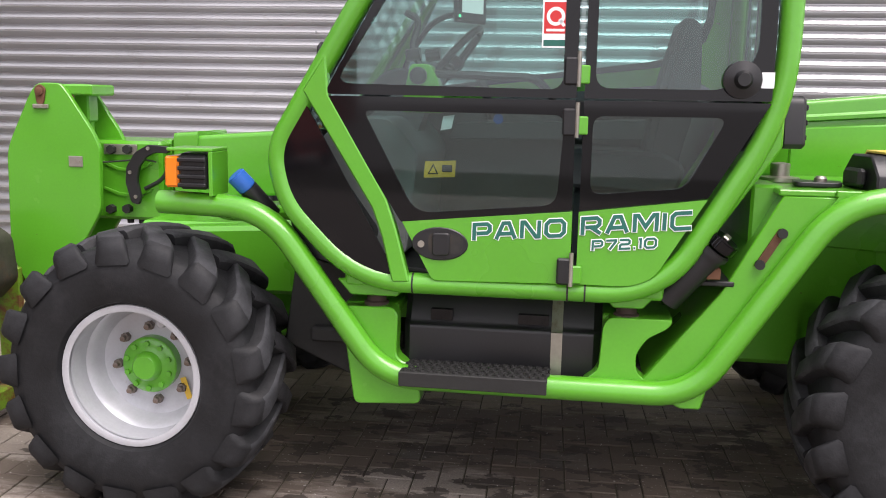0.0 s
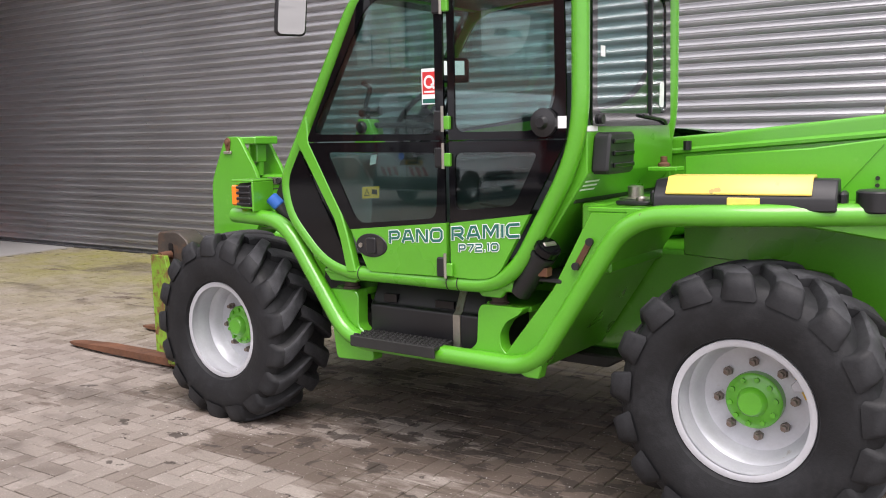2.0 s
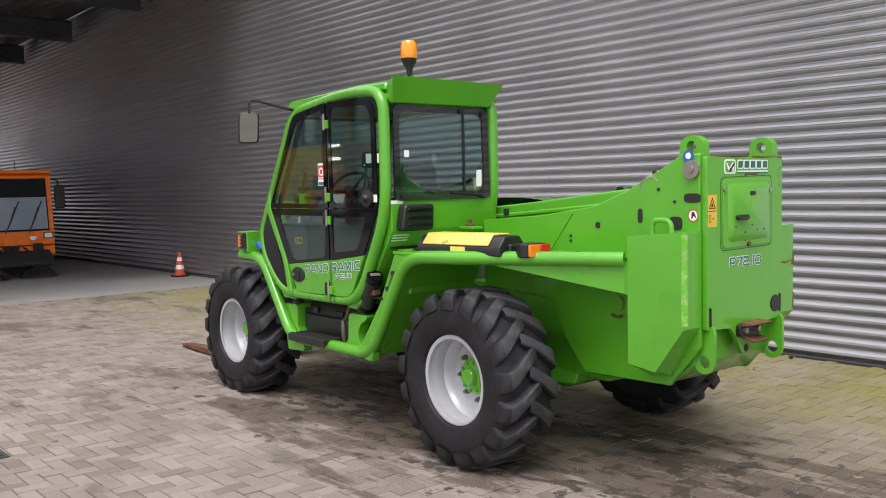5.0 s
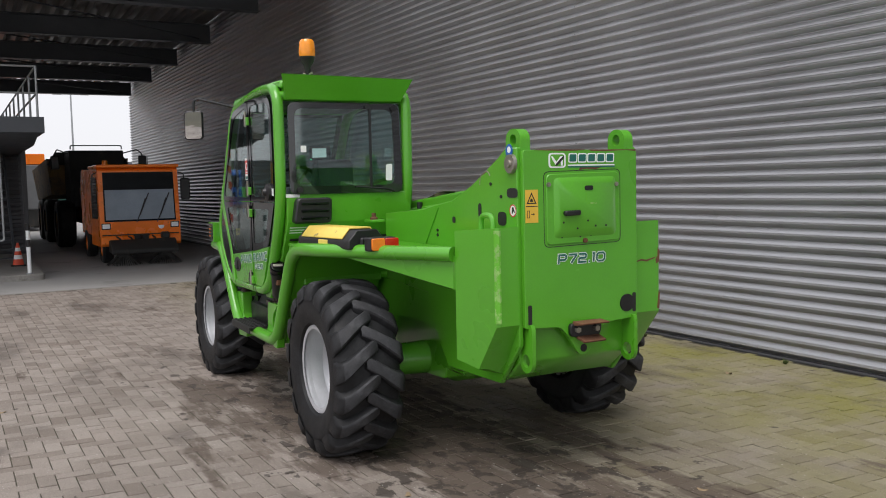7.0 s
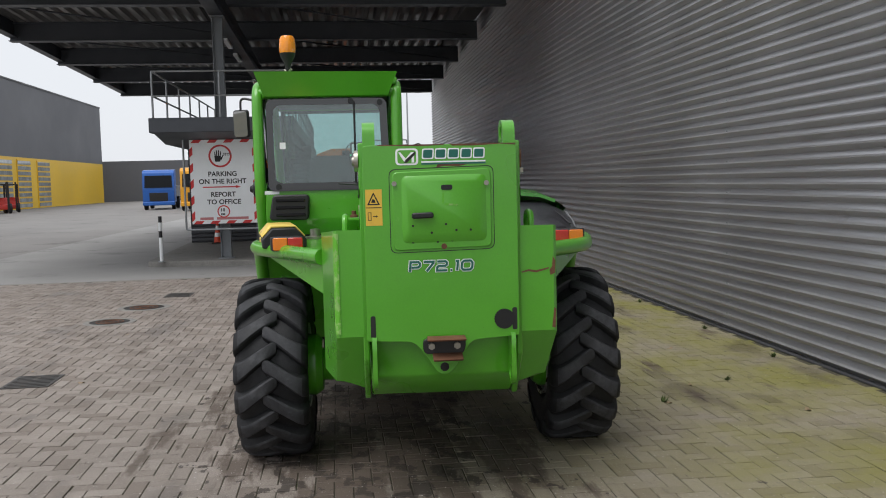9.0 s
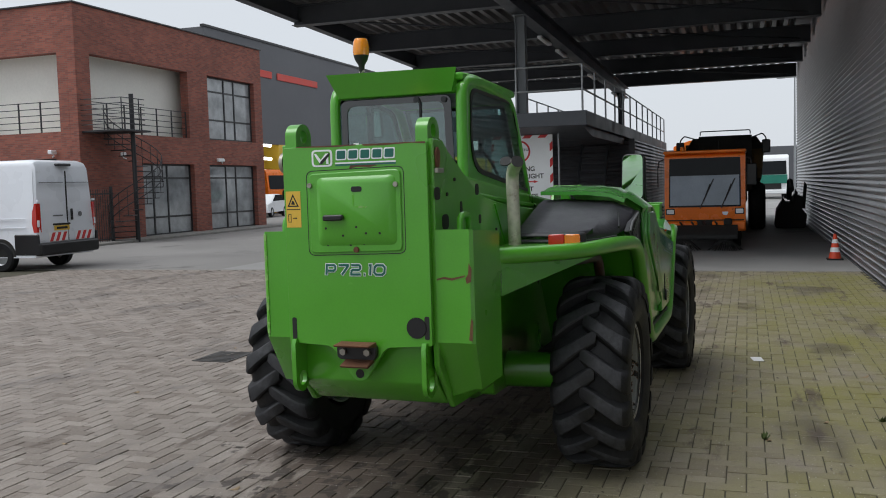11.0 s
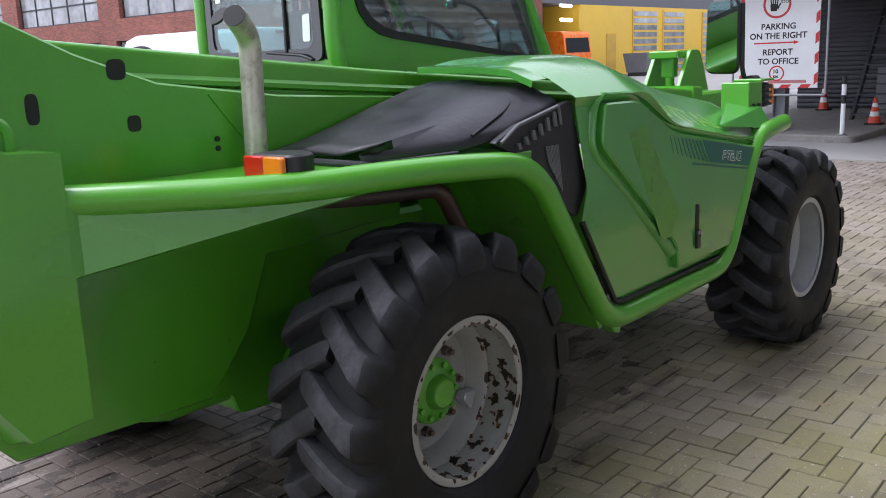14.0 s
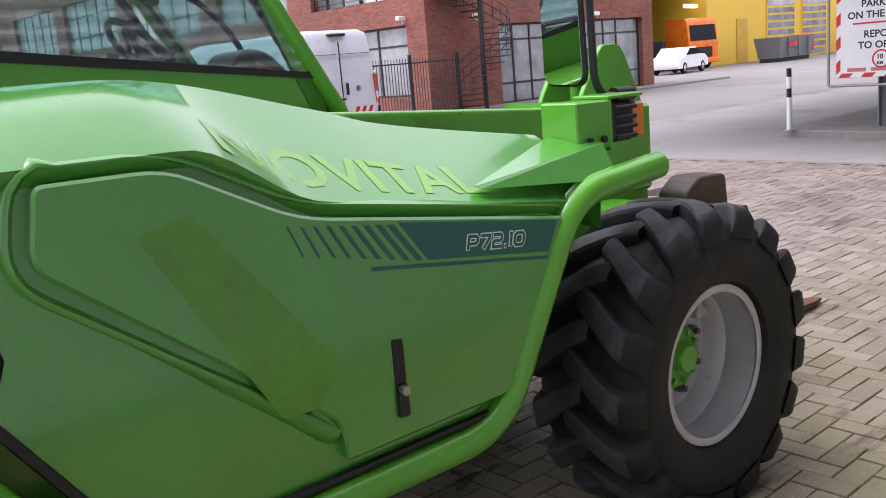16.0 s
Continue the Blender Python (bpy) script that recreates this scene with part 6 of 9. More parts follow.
def ghost_letters():
    """Traces left by peeled letters, laid on the sloping top of the cover."""
    made = lettering("ghost_letter", "NOVITAL", 0.1, Matrix.Identity(4), GHOST, hood, "pale trace of a peeled letter", width=1.0, height=1.0, offset=0.002)
    for ob in made:
        cut = bmesh.new()
        cut.from_mesh(ob.data)
        for k in range(1, 60):
            bmesh.ops.bisect_plane(cut, geom=cut.verts[:] + cut.edges[:] + cut.faces[:], plane_co=(k / 60, 0, 0), plane_no=(1, 0, 0))
        cut.to_mesh(ob.data)
        cut.free()
        for vt in ob.data.vertices:
            u = 0.03 - 0.74 * vt.co.x
            f = 0.12 + 0.33 * vt.co.y
            zc, zt = lerp(CREASE, u), lerp(TOPZ, u)
            v = RIDGE - (RIDGE - 0.72) * f
            vt.co = (u, v + 0.0008, zc + (zt - zc) * hood_rise(u, v) + (0.0012 if vt.co.z > 0 else 0.0008))


ghost_letters()
part("hood_front", loft([[(-1.185, 1.0, 1.18), (-1.20, 0.86, 1.27), (-1.20, 0.44, 1.295)], [(-1.20, 0.98, 1.05), (-1.22, 0.86, 1.05), (-1.22, 0.44, 1.05)]], closed=False), HOOD, hood)
part("rear_lip", loft([[(0.650, v, z) for v, z in ((0.42, 1.587), (0.72, 1.582), (0.86, 1.567), (0.965, 1.528))], [(0.735, v, z - 0.004) for v, z in ((0.42, 1.587), (0.72, 1.582), (0.86, 1.567), (0.965, 1.528))], [(0.735, v, z - 0.028) for v, z in ((0.42, 1.587), (0.72, 1.582), (0.86, 1.567), (0.960, 1.528))]], closed=False), HOOD, hood)
# grey-black cover behind the hood and the radiator grille
def cover_row(u, z_in, z_mid, z_out, v_out):
    return [(u, 0.42, z_in), (u, 0.58, z_in + 0.005), (u, 0.74, z_mid), (u, 0.88, (z_mid + z_out) / 2 + 0.025), (u, v_out - 0.02, z_out), (u, v_out, z_out - 0.03)]


cover_bm = loft([cover_row(0.66, 1.525, 1.52, 1.455, 1.025), cover_row(0.78, 1.505, 1.495, 1.43, 1.03), cover_row(0.95, 1.46, 1.455, 1.385, 1.02), cover_row(1.15, 1.405, 1.400, 1.356, 0.985), cover_row(1.36, 1.352, 1.352, 1.345, 0.905), cover_row(1.46, 1.336, 1.336, 1.334, 0.86)], closed=False)
cover = part("hood_cover", cover_bm, TARP, machine, "black padded cover with creases", smooth=60)
part("cover_seam", tube([(0.74, 0.90, 1.475), (0.90, 0.955, 1.425), (1.10, 0.985, 1.365)], 0.006, 0.05, 6), BLACK, cover)
part("cover_hem", tube([(1.462, 0.44, 1.305), (1.462, 0.855, 1.305), (1.36, 0.90, 1.305), (1.17, 0.98, 1.312)], 0.012, 0.03, 8), TARP, cover)
sol = cover.modifiers.new("thick", "SOLIDIFY")
sol.thickness, sol.offset = 0.012, -1
grille = part("grille", prism(rounded([(0.565, 1.02), (0.50, 1.13), (0.60, 1.45), (0.92, 1.385), (1.05, 1.335), (0.90, 1.27), (0.74, 1.10)], 0.02, 3), "y", 1.005, 1.035, 0.005), BLACK, machine, "black radiator side grille")
for k in range(6):
    part("louvre", prism([(0.70 + 0.042 * k, 1.365 - 0.012 * k), (0.715 + 0.042 * k, 1.365 - 0.012 * k), (0.725 + 0.042 * k, 1.415 - 0.018 * k), (0.71 + 0.042 * k, 1.417 - 0.018 * k)], "y", 1.035, 1.045), GREYPART, grille)
for k in range(9):
    part("grille_bar", prism([(0.665 + 0.009 * k, 1.13 + 0.012 * k), (0.670 + 0.009 * k, 1.13 + 0.012 * k), (0.695 + 0.009 * k, 1.30), (0.690 + 0.009 * k, 1.30)], "y", 1.035, 1.040), GREYPART, grille)
part("louvre_rim", tube([(1.02, 1.04, 1.335), (0.93, 1.04, 1.385), (0.69, 1.04, 1.435), (0.675, 1.04, 1.37)], 0.007, 0.01, 6), GREYPART, grille)
# exhaust
part("exhaust_pipe", tube([(1.575, 0.48, 1.28), (1.553, 0.465, 1.705), (1.648, 0.525, 1.762)], 0.036, 0.07, 18), EXHAUST, machine, "upright bare steel exhaust pipe")
# the pipe is solid: dark discs paint the shade inside its mouth
part("exhaust_mouth_shade", cyl((1.6446, 0.5229, 1.7600), (1.6505, 0.5266, 1.7635), 0.0352, 18), DARK, machine, "dark disc for the shaded open end of the pipe")
part("pipe_mouth_shade", cyl((1.652, 0.46, 1.7624), (1.6575, 0.46, 1.7672), 0.0335, 18), DARK, machine)
part("lower_exhaust", tube([(1.70, 0.72, 1.22), (1.45, 0.80, 1.20), (1.12, 0.86, 1.19), (1.02, 0.86, 1.02)], 0.03, 0.06, 12), surface("rusty_pipe", (0.10, 0.075, 0.06), 0.55, metal=0.3, var=0.3, relief=0.1, dirt=(0.16, 0.07, 0.035), dirt_at=(0.45, 0.65)), machine)
for s in (-1, 1):
    lamp = part("tail_lamp", prism(rounded([(1.775, s * 0.735), (1.775, s * 0.905), (1.735, s * 0.925), (1.672, s * 0.90), (1.645, s * 0.82), (1.672, s * 0.735)], 0.02, 4), "z", 1.296, 1.376, 0.006), BLACK, machine, "tail lamp with red and amber lens")
    lamp.matrix_local = pose(0.015, 0, -0.006)
    part("lens", prism(rounded([(s * 0.73, 1.30), (s * 0.815, 1.30), (s * 0.815, 1.372), (s * 0.73, 1.372)], 0.008, 2), "x", 1.775, 1.795, 0.004), REDLENS, lamp)
    part("lens", prism(rounded([(s * 0.817, 1.30), (s * 0.90, 1.30), (s * 0.90, 1.372), (s * 0.817, 1.372)], 0.008, 2), "x", 1.775, 1.795, 0.004), AMBER, lamp)

# ---- cab ----
cab = part("cab", bmesh.new(), GREEN, machine, "green tube-framed cab with tinted glass")
LOOP = [(-1.048, 1.385), (-0.505, 2.292), (0.24, 2.374), (0.66, 2.35), (0.66, 1.545), (0.308, 0.925), (-0.745, 0.925), (-1.01, 1.20)]
BEND = [0.08, 0.16, 0.25, 0.16, 0.22, 0.2, 0.2, 0.2]
cab.data = finish(tube([(u, -1.09, z) for u, z in LOOP], 0.038, BEND, 14, True, bend_seg=8), 40)
cab.data.materials.append(GREEN)
part("frame_loop", tube([(u, -0.135, z) for u, z in LOOP], 0.040, BEND, 14, True, bend_seg=8), GREEN, cab)
part("door_post", prism([(-0.938, 1.590), (-0.855, 1.715), (-0.846, 1.575), (-0.640, 1.225), (-0.605, 1.12), (-0.556, 0.935), (-0.618, 0.932), (-0.655, 1.09), (-0.690, 1.19)], "y", -1.132, -1.085, 0.006), GREEN, cab)
for u in (-0.547, -0.009, 0.050):
    part("frame_seam", lathe([(0.0385, -0.003), (0.0395, -0.003), (0.0395, 0.003), (0.0385, 0.003)], "x", (u, -1.09, 0.925), 20, cap=False), DARK, cab)
for u, z in ((-0.47, 2.30), (0.63, 2.30), (-0.95, 1.28)):
    part("cross_tube", tube([(u, -1.09, z), (u, -0.135, z)], 0.035, 0, 12), GREEN, cab)
part("floor_pan", box(-0.80, 0.32, -1.08, -0.14, 0.90, 0.955, 0.01), GREEN, cab)
roof = part("roof", prism([(-0.66, 2.34), (-0.60, 2.385), (0.35, 2.415), (0.66, 2.405), (0.66, 2.35), (0.3, 2.375), (-0.5, 2.31)], "y", -1.07, -0.125, 0.012), GREEN, cab)
part("visor", loft([[(0.60, -1.05, 2.36), (0.60, -0.16, 2.36), (0.60, -0.16, 2.405), (0.60, -1.05, 2.405)], [(0.685, -1.05, 2.27), (0.685, -0.18, 2.27), (0.685, -0.18, 2.405), (0.685, -1.05, 2.405)], [(0.695, -1.04, 2.275), (0.695, -0.19, 2.275), (0.775, -0.125, 2.425), (0.775, -1.095, 2.435)]]), GREEN, roof)
V0, V1 = -1.128, -1.116
def glazing(name, outer, inner, ro, ri, axis, c0, c1, glass, parent, frame_mat=BLACK_GLOSS):
    f = part(name, ring(rounded(outer, ro, 5), rounded(inner, ri, 5), axis, c0, c1), frame_mat, parent)
    mid = (c0 + c1) / 2
    g = part("pane", prism(rounded(inner, ri, 5), axis, mid - 0.002, mid + 0.002), glass, f)
    g.visible_shadow = False
    return f
glazing("door_glazing", [(-0.862, 1.578), (-0.47, 2.27), (-0.005, 2.325), (-0.005, 1.578)], [(-0.825, 1.615), (-0.435, 2.225), (-0.05, 2.28), (-0.05, 1.605)], [0.03, 0.08, 0.02, 0.005], [0.06, 0.09, 0.05, 0.05], "y", V0, V1, GLASS_SIDE, cab)
glazing("door_glazing", [(-0.862, 1.572), (-0.005, 1.572), (-0.005, 1.207), (-0.588, 1.146)], [(-0.725, 1.525), (-0.040, 1.522), (-0.058, 1.222), (-0.540, 1.178)], 0.005, [0.03, 0.04, 0.05, 0.06], "y", V0, V1, GLASS, cab)
glazing("rear_quarter_glazing", [(0.02, 1.578), (0.02, 2.325), (0.60, 2.31), (0.612, 1.80), (0.612, 1.578)], [(0.055, 1.612), (0.055, 2.28), (0.555, 2.27), (0.562, 1.72), (0.470, 1.612)], [0.005, 0.02, 0.14, 0.01, 0.01], [0.05, 0.05, 0.12, 0.05, 0.05], "y", V0, V1, GLASS_SIDE, cab)
glazing("rear_quarter_glazing", [(0.02, 1.572), (0.612, 1.572), (0.435, 1.262), (0.02, 1.207)], [(0.052, 1.522), (0.482, 1.524), (0.360, 1.292), (0.052, 1.262)], 0.005, 0.04, "y", V0, V1, GLASS, cab)
part("dark_corner_panel", prism(rounded([(-0.945, 1.57), (-1.035, 1.40), (-0.99, 1.21), (-0.74, 0.945), (-0.60, 0.945)], [0.02, 0.05, 0.1, 0.1, 0.01], 4), "y", V0 + 0.012, V1 + 0.01), BLACK_GLOSS, cab)
door = part("door", prism(rounded([(-0.585, 1.148), (-0.003, 1.203), (-0.003, 0.955), (-0.475, 0.945)], [0.004, 0.004, 0.004, 0.02], 3), "y", -1.128, -1.10, 0.003), GREEN, cab)
quarter = part("rear_quarter_panel", prism(rounded([(0.018, 1.203), (0.435, 1.258), (0.275, 0.985), (0.20, 0.955), (0.018, 0.955)], [0.004, 0.004, 0.1, 0.06, 0.004], 3), "y", -1.126, -1.10, 0.003), GREEN, cab)
n_ = 24
dh = part("door_handle", prism([(-0.45 + 0.098 * math.cos(2 * math.pi * k / n_), 1.075 + 0.058 * math.sin(2 * math.pi * k / n_)) for k in range(n_)], "y", -1.133, -1.12, 0.003), BLACK, door, "oval black door handle")
part("handle_recess", prism(rounded([(-0.49, 1.04), (-0.375, 1.042), (-0.37, 1.11), (-0.49, 1.112)], 0.02, 4), "y", -1.1338, -1.130), DARK, dh)
part("handle_flap", prism(rounded([(-0.475, 1.035), (-0.415, 1.037), (-0.415, 1.115), (-0.475, 1.113)], 0.012, 4), "y", -1.145, -1.130, 0.004), BLACK, dh)
part("lock", cyl((-0.515, -1.132, 1.073), (-0.515, -1.139, 1.073), 0.012, 12), STEEL, dh)
for z in (2.18, 1.665, 1.50, 1.0):
    hg = part("hinge", box(-0.048, 0.0, -1.150, -1.125, z - 0.045, z + 0.045, 0.006), BLACK, cab, "black hinge with green tab")
    part("hinge_tab", box(0.002, 0.036, -1.146, -1.125, z - 0.04, z + 0.02, 0.004), GREEN, hg)
    part("hinge_pin", cyl((0.0, -1.145, z - 0.05), (0.0, -1.145, z + 0.065), 0.008, 10), STEEL, hg)
RL = Matrix.Rotation(radians(90), 4, "X")
for txt, u, z, ang, wd, ht in (("PANO", -0.338, 1.088, -5.0, 0.318, 0.064), ("RAMIC", 0.028, 1.122, -5.5, 0.365, 0.064), ("P72.10", 0.066, 1.072, -5, 0.215, 0.037)):
    par = door if txt == "PANO" else quarter
    base = Matrix.Translation((u, -1.1285, z)) @ Matrix.Rotation(radians(ang), 4, "Y") @ RL
    block_letters("letter", txt, base, par, wd, ht)
# cab rear
glazing("rear_window", [(-1.03, 1.625), (-0.185, 1.625), (-0.205, 2.255), (-1.03, 2.255)], [(-0.985, 1.68), (-0.24, 1.68), (-0.255, 2.215), (-0.985, 2.215)], 0.05, 0.06, "x", 0.668, 0.684, GLASS_CLEAR, cab, BLACK_SKYLIT)
part("window_divider", box(0.672, 0.69, -0.435, -0.42, 1.66, 2.235, 0.002), BLACK, cab)
for v, z in ((-0.45, 2.235), (-0.25, 2.225), (-0.96, 1.655)):
    part("window_clamp", cyl((0.68, v, z), (0.70, v, z), 0.02, 14), BLACK, cab)
rear_low = part("rear_body", prism([(0.60, 1.63), (0.672, 1.63), (0.672, 1.43), (0.56, 1.26), (0.36, 0.95), (0.30, 0.95), (0.50, 1.28), (0.60, 1.45)], "y", -1.055, -0.12, 0.006), GREEN, cab)
part("cab_base", prism([(0.60, 1.0), (0.74, 1.0), (0.74, 1.26), (0.70, 1.30), (0.60, 1.30)], "y", -0.97, -0.395, 0.01), GREEN, machine)
vent = part("air_intake", prism(rounded([(-1.03, 1.425), (-0.76, 1.425), (-0.75, 1.60), (-1.0, 1.60)], 0.03, 4), "x", 0.672, 0.75, 0.012), BLACK, rear_low, "black louvred air intake")
for q in range(3):
    part("intake_slat", box(0.748, 0.762, -0.98, -0.78, 1.452 + q * 0.05, 1.472 + q * 0.05, 0.004), BLACK_GLOSS, vent)
for q in range(3):
    part("decal_bar", prism([(0.673 - (1.43 - z) * 0.659 + d, z) for d, z in ((0, 1.355 + q * 0.018), (0.002, 1.355 + q * 0.018), (0.002, 1.363 + q * 0.018), (0, 1.363 + q * 0.018))], "y", -1.03, -0.90), DECAL_W, rear_low)
part("number_bar", box(0.6725, 0.6735, -1.06, -0.96, 1.605, 1.628), DECAL_W, rear_low)
part("window_sticker", prism(rounded([(-0.315, 1.71), (-0.265, 1.71), (-0.262, 1.83), (-0.31, 1.825)], 0.012, 3), "x", 0.679, 0.6805), DECAL_W, cab)
part("window_sticker", box(0.679, 0.6805, -0.945, -0.905, 1.915, 1.96), DECAL_W, cab)
part("wiper", tube([(0.70, -0.55, 1.67), (0.70, -0.30, 1.65), (0.69, -0.25, 1.63)], 0.007, 0.03, 6), BLACK, cab)
# hall side of the cab
glazing("side_window", [(-0.945, 1.565), (-0.49, 2.285), (0.55, 2.315), (0.57, 1.74)], [(-0.915, 1.59), (-0.475, 2.265), (0.52, 2.29), (0.54, 1.775)], [0.05, 0.1, 0.12, 0.25], [0.05, 0.1, 0.12, 0.25], "y", -0.118, -0.104, GLASS_CLEAR, cab, BLACK)
part("side_panel", ring(rounded([(-1.03, 1.15), (-0.52, 2.30), (0.66, 2.34), (0.66, 1.15)], 0.03, 5), rounded([(-0.94, 1.57), (-0.487, 2.28), (0.545, 2.31), (0.565, 1.745)], [0.05, 0.1, 0.12, 0.25], 5), "y", -0.135, -0.112), GREEN, cab)
# windscreen and nose
glazing_bm = prism([(-1.015, 1.42), (-0.985, 1.44), (-0.47, 2.29), (-0.50, 2.29)], "y", -1.03, -0.19)
ws = part("windscreen", ring([(-1.04, 0), (-0.18, 0), (-0.18, 1), (-1.04, 1)], [(-1.0, 0.05), (-0.22, 0.05), (-0.22, 0.95), (-1.0, 0.95)], "x", 0, 0.01), BLACK, cab)
for vt in ws.data.vertices:
    d, v, f = vt.co
    vt.co = (-1.02 + 0.52 * f + d, v, 1.40 + 0.89 * f)
g = part("pane", glazing_bm, GLASS_CLEAR, ws)
g.visible_shadow = False
part("nose", prism([(-1.03, 1.40), (-1.06, 1.30), (-0.98, 1.0), (-0.72, 0.93), (-0.70, 1.1), (-0.9, 1.38)], "y", -1.05, -0.17, 0.01), BLACK, cab)

# inside the cab
part("inner_lining", prism([(-0.92, 0.97), (0.60, 0.97), (0.60, 1.60), (0.5, 1.66), (-0.90, 1.53)], "y", -0.165, -0.145, 0.004), GREYPART, cab)
part("side_shelf", prism(rounded([(-0.55, 1.40), (0.45, 1.42), (0.45, 1.50), (-0.52, 1.47)], 0.02, 3), "y", -0.30, -0.166, 0.01), GREYPART, cab)
part("floor_mat", box(-0.78, 0.55, -1.06, -0.16, 0.957, 0.975, 0.004), BLACK, cab)
part("rear_lining", box(0.575, 0.598, -1.02, -0.16, 1.30, 1.61, 0.004), BLACK, cab)
part("roof_lining", prism([(-0.45, 2.29), (0.3, 2.352), (0.62, 2.33), (0.62, 2.31), (0.3, 2.335), (-0.43, 2.27)], "y", -1.04, -0.18, 0.003), BLACK, cab)
seat = part("seat", bmesh.new(), SEAT, cab, "dark cloth seat with high backrest")
bm = prism(rounded([(-0.05, 1.26), (0.36, 1.23), (0.40, 1.34), (0.32, 1.39), (-0.03, 1.40)], 0.04, 4), "y", -0.82, -0.40, 0.02)
prism(rounded([(0.24, 1.34), (0.36, 1.30), (0.44, 1.62), (0.43, 1.86), (0.36, 1.88), (0.30, 1.66)], 0.05, 5), "y", -0.76, -0.46, 0.05, bm, 2)
box(0.0, 0.34, -0.76, -0.46, 0.98, 1.25, 0.02, bm)
seat.data = finish(bm)
seat.data.materials.append(SEAT)
part("grab_bar", tube([(-0.60, -1.02, 1.60), (-0.56, -1.02, 1.655), (-0.14, -1.02, 1.645), (-0.08, -1.02, 1.57)], 0.014, 0.06, 8), BLACK, cab)
lev = part("lever_console", prism(rounded([(-0.61, 1.52), (-0.455, 1.52), (-0.475, 1.62), (-0.505, 1.685), (-0.575, 1.685)], 0.015, 3), "y", -1.06, -0.98, 0.01), GREEN, cab, "green lever console")
part("console_knob", lathe([(0.03, 0.0), (0.03, -0.015), (0.02, -0.025), (0.0, -0.027)], "y", (-0.545, -1.06, 1.645), 16), BLACK, lev)
part("control_lever", tube([(-0.55, -1.0, 1.68), (-0.585, -0.99, 1.74), (-0.56, -0.97, 1.84), (-0.61, -0.97, 1.865)], 0.012, 0.03, 8), BLACK, cab)
for q in range(2):
    part("lever_grip", tube([(-0.60 + 0.07 * q, -1.0, 1.715), (-0.55 + 0.07 * q, -1.0, 1.722)], 0.022, 0, 10), BLACK, cab)
part("armrest", prism(rounded([(-0.05, 1.50), (0.40, 1.52), (0.42, 1.58), (-0.02, 1.57)], 0.02, 3), "y", -0.93, -0.86, 0.01), BLACK, cab)
part("console", prism(rounded([(-0.92, 1.42), (-0.95, 1.30), (-0.75, 1.0), (-0.60, 1.0), (-0.56, 1.38), (-0.66, 1.50), (-0.82, 1.50)], 0.03, 3), "y", -0.98, -0.25, 0.02), surface("grey_console", (0.22, 0.235, 0.24), 0.55, var=0.12, relief=0.06), cab)
part("steering_column", loft([[(-0.86, -0.72, 1.44), (-0.86, -0.52, 1.44), (-0.62, -0.54, 1.42), (-0.62, -0.70, 1.42)], [(-0.70, -0.68, 1.60), (-0.70, -0.56, 1.60), (-0.57, -0.57, 1.56), (-0.57, -0.67, 1.56)], [(-0.56, -0.655, 1.71), (-0.56, -0.585, 1.71), (-0.50, -0.59, 1.67), (-0.50, -0.65, 1.67)]]), GREYPART, cab, "grey steering column fairing")
part("stalk", cyl((-0.56, -0.58, 1.68), (-0.53, -0.40, 1.72), 0.010, 8), BLACK, cab)
sw = part("steering_wheel", bmesh.new(), BLACK, cab)
bm = tube([(0.18 * math.cos(2 * math.pi * k / 24), 0.18 * math.sin(2 * math.pi * k / 24), 0) for k in range(24)], 0.014, 0.01, 8, True, bend_seg=1)
for k in range(3):
    a = 2 * math.pi * k / 3 + 0.5
    tube([(0, 0, -0.02), (0.17 * math.cos(a), 0.17 * math.sin(a), 0)], 0.013, 0, 8, bm=bm)
cyl((0, 0, -0.04), (0, 0, 0.01), 0.045, 16, bm)
bm.transform(pose(-0.50, -0.62, 1.70, 0, -50, 0))
sw.data = finish(bm, 40)
sw.data.materials.append(BLACK)
disp = part("display", box(-0.03, 0.0, -0.09, 0.09, -0.065, 0.065, 0.01), BLACK, cab, "small lit display on a stalk")
disp.matrix_local = pose(-0.44, -0.42, 1.94, 0, 0, -38)
scr = part("screen", box(0.0, 0.002, -0.06, 0.06, -0.025, 0.05), glow("lit_screen", (0.75, 0.82, 0.80), 0.45), disp)
part("screen_lamp", box(0.0, 0.003, -0.078, -0.068, -0.045, -0.035), glow("green_lamp", (0.05, 0.9, 0.35), 1.0), disp)
part("display_stalk", tube([(-0.45, -0.42, 1.92), (-0.60, -0.38, 1.90), (-0.72, -0.32, 1.75), (-0.80, -0.30, 1.50)], 0.012, 0.08, 8), BLACK, cab)
clu = part("instrument_hood", prism(rounded([(-0.90, 1.46), (-0.66, 1.46), (-0.63, 1.62), (-0.70, 1.70), (-0.80, 1.68), (-0.91, 1.56)], [0.01, 0.01, 0.03, 0.05, 0.05, 0.03], 4), "y", -0.46, -0.22, 0.015), BLACK, cab, "black hooded instrument cluster")
part("dial", cyl((-0.640, -0.34, 1.56), (-0.632, -0.34, 1.562), 0.04, 20), GREYPART, clu)
part("warning_sticker", prism([(-0.80, 1.56), (-0.74, 1.59), (-0.74, 1.65), (-0.80, 1.62)], "y", -0.22, -0.2185), RED_VINYL, clu)
part("joystick", tube([(-0.30, -0.95, 1.50), (-0.33, -0.95, 1.62), (-0.36, -0.95, 1.66)], 0.016, 0.04, 8), BLACK, cab)
part("window_latch", lathe([(0.06, 0.0), (0.06, -0.02), (0.03, -0.03), (0.02, -0.05), (0.0, -0.05)], "y", (0.515, -1.128, 1.645), 20), BLACK, cab)
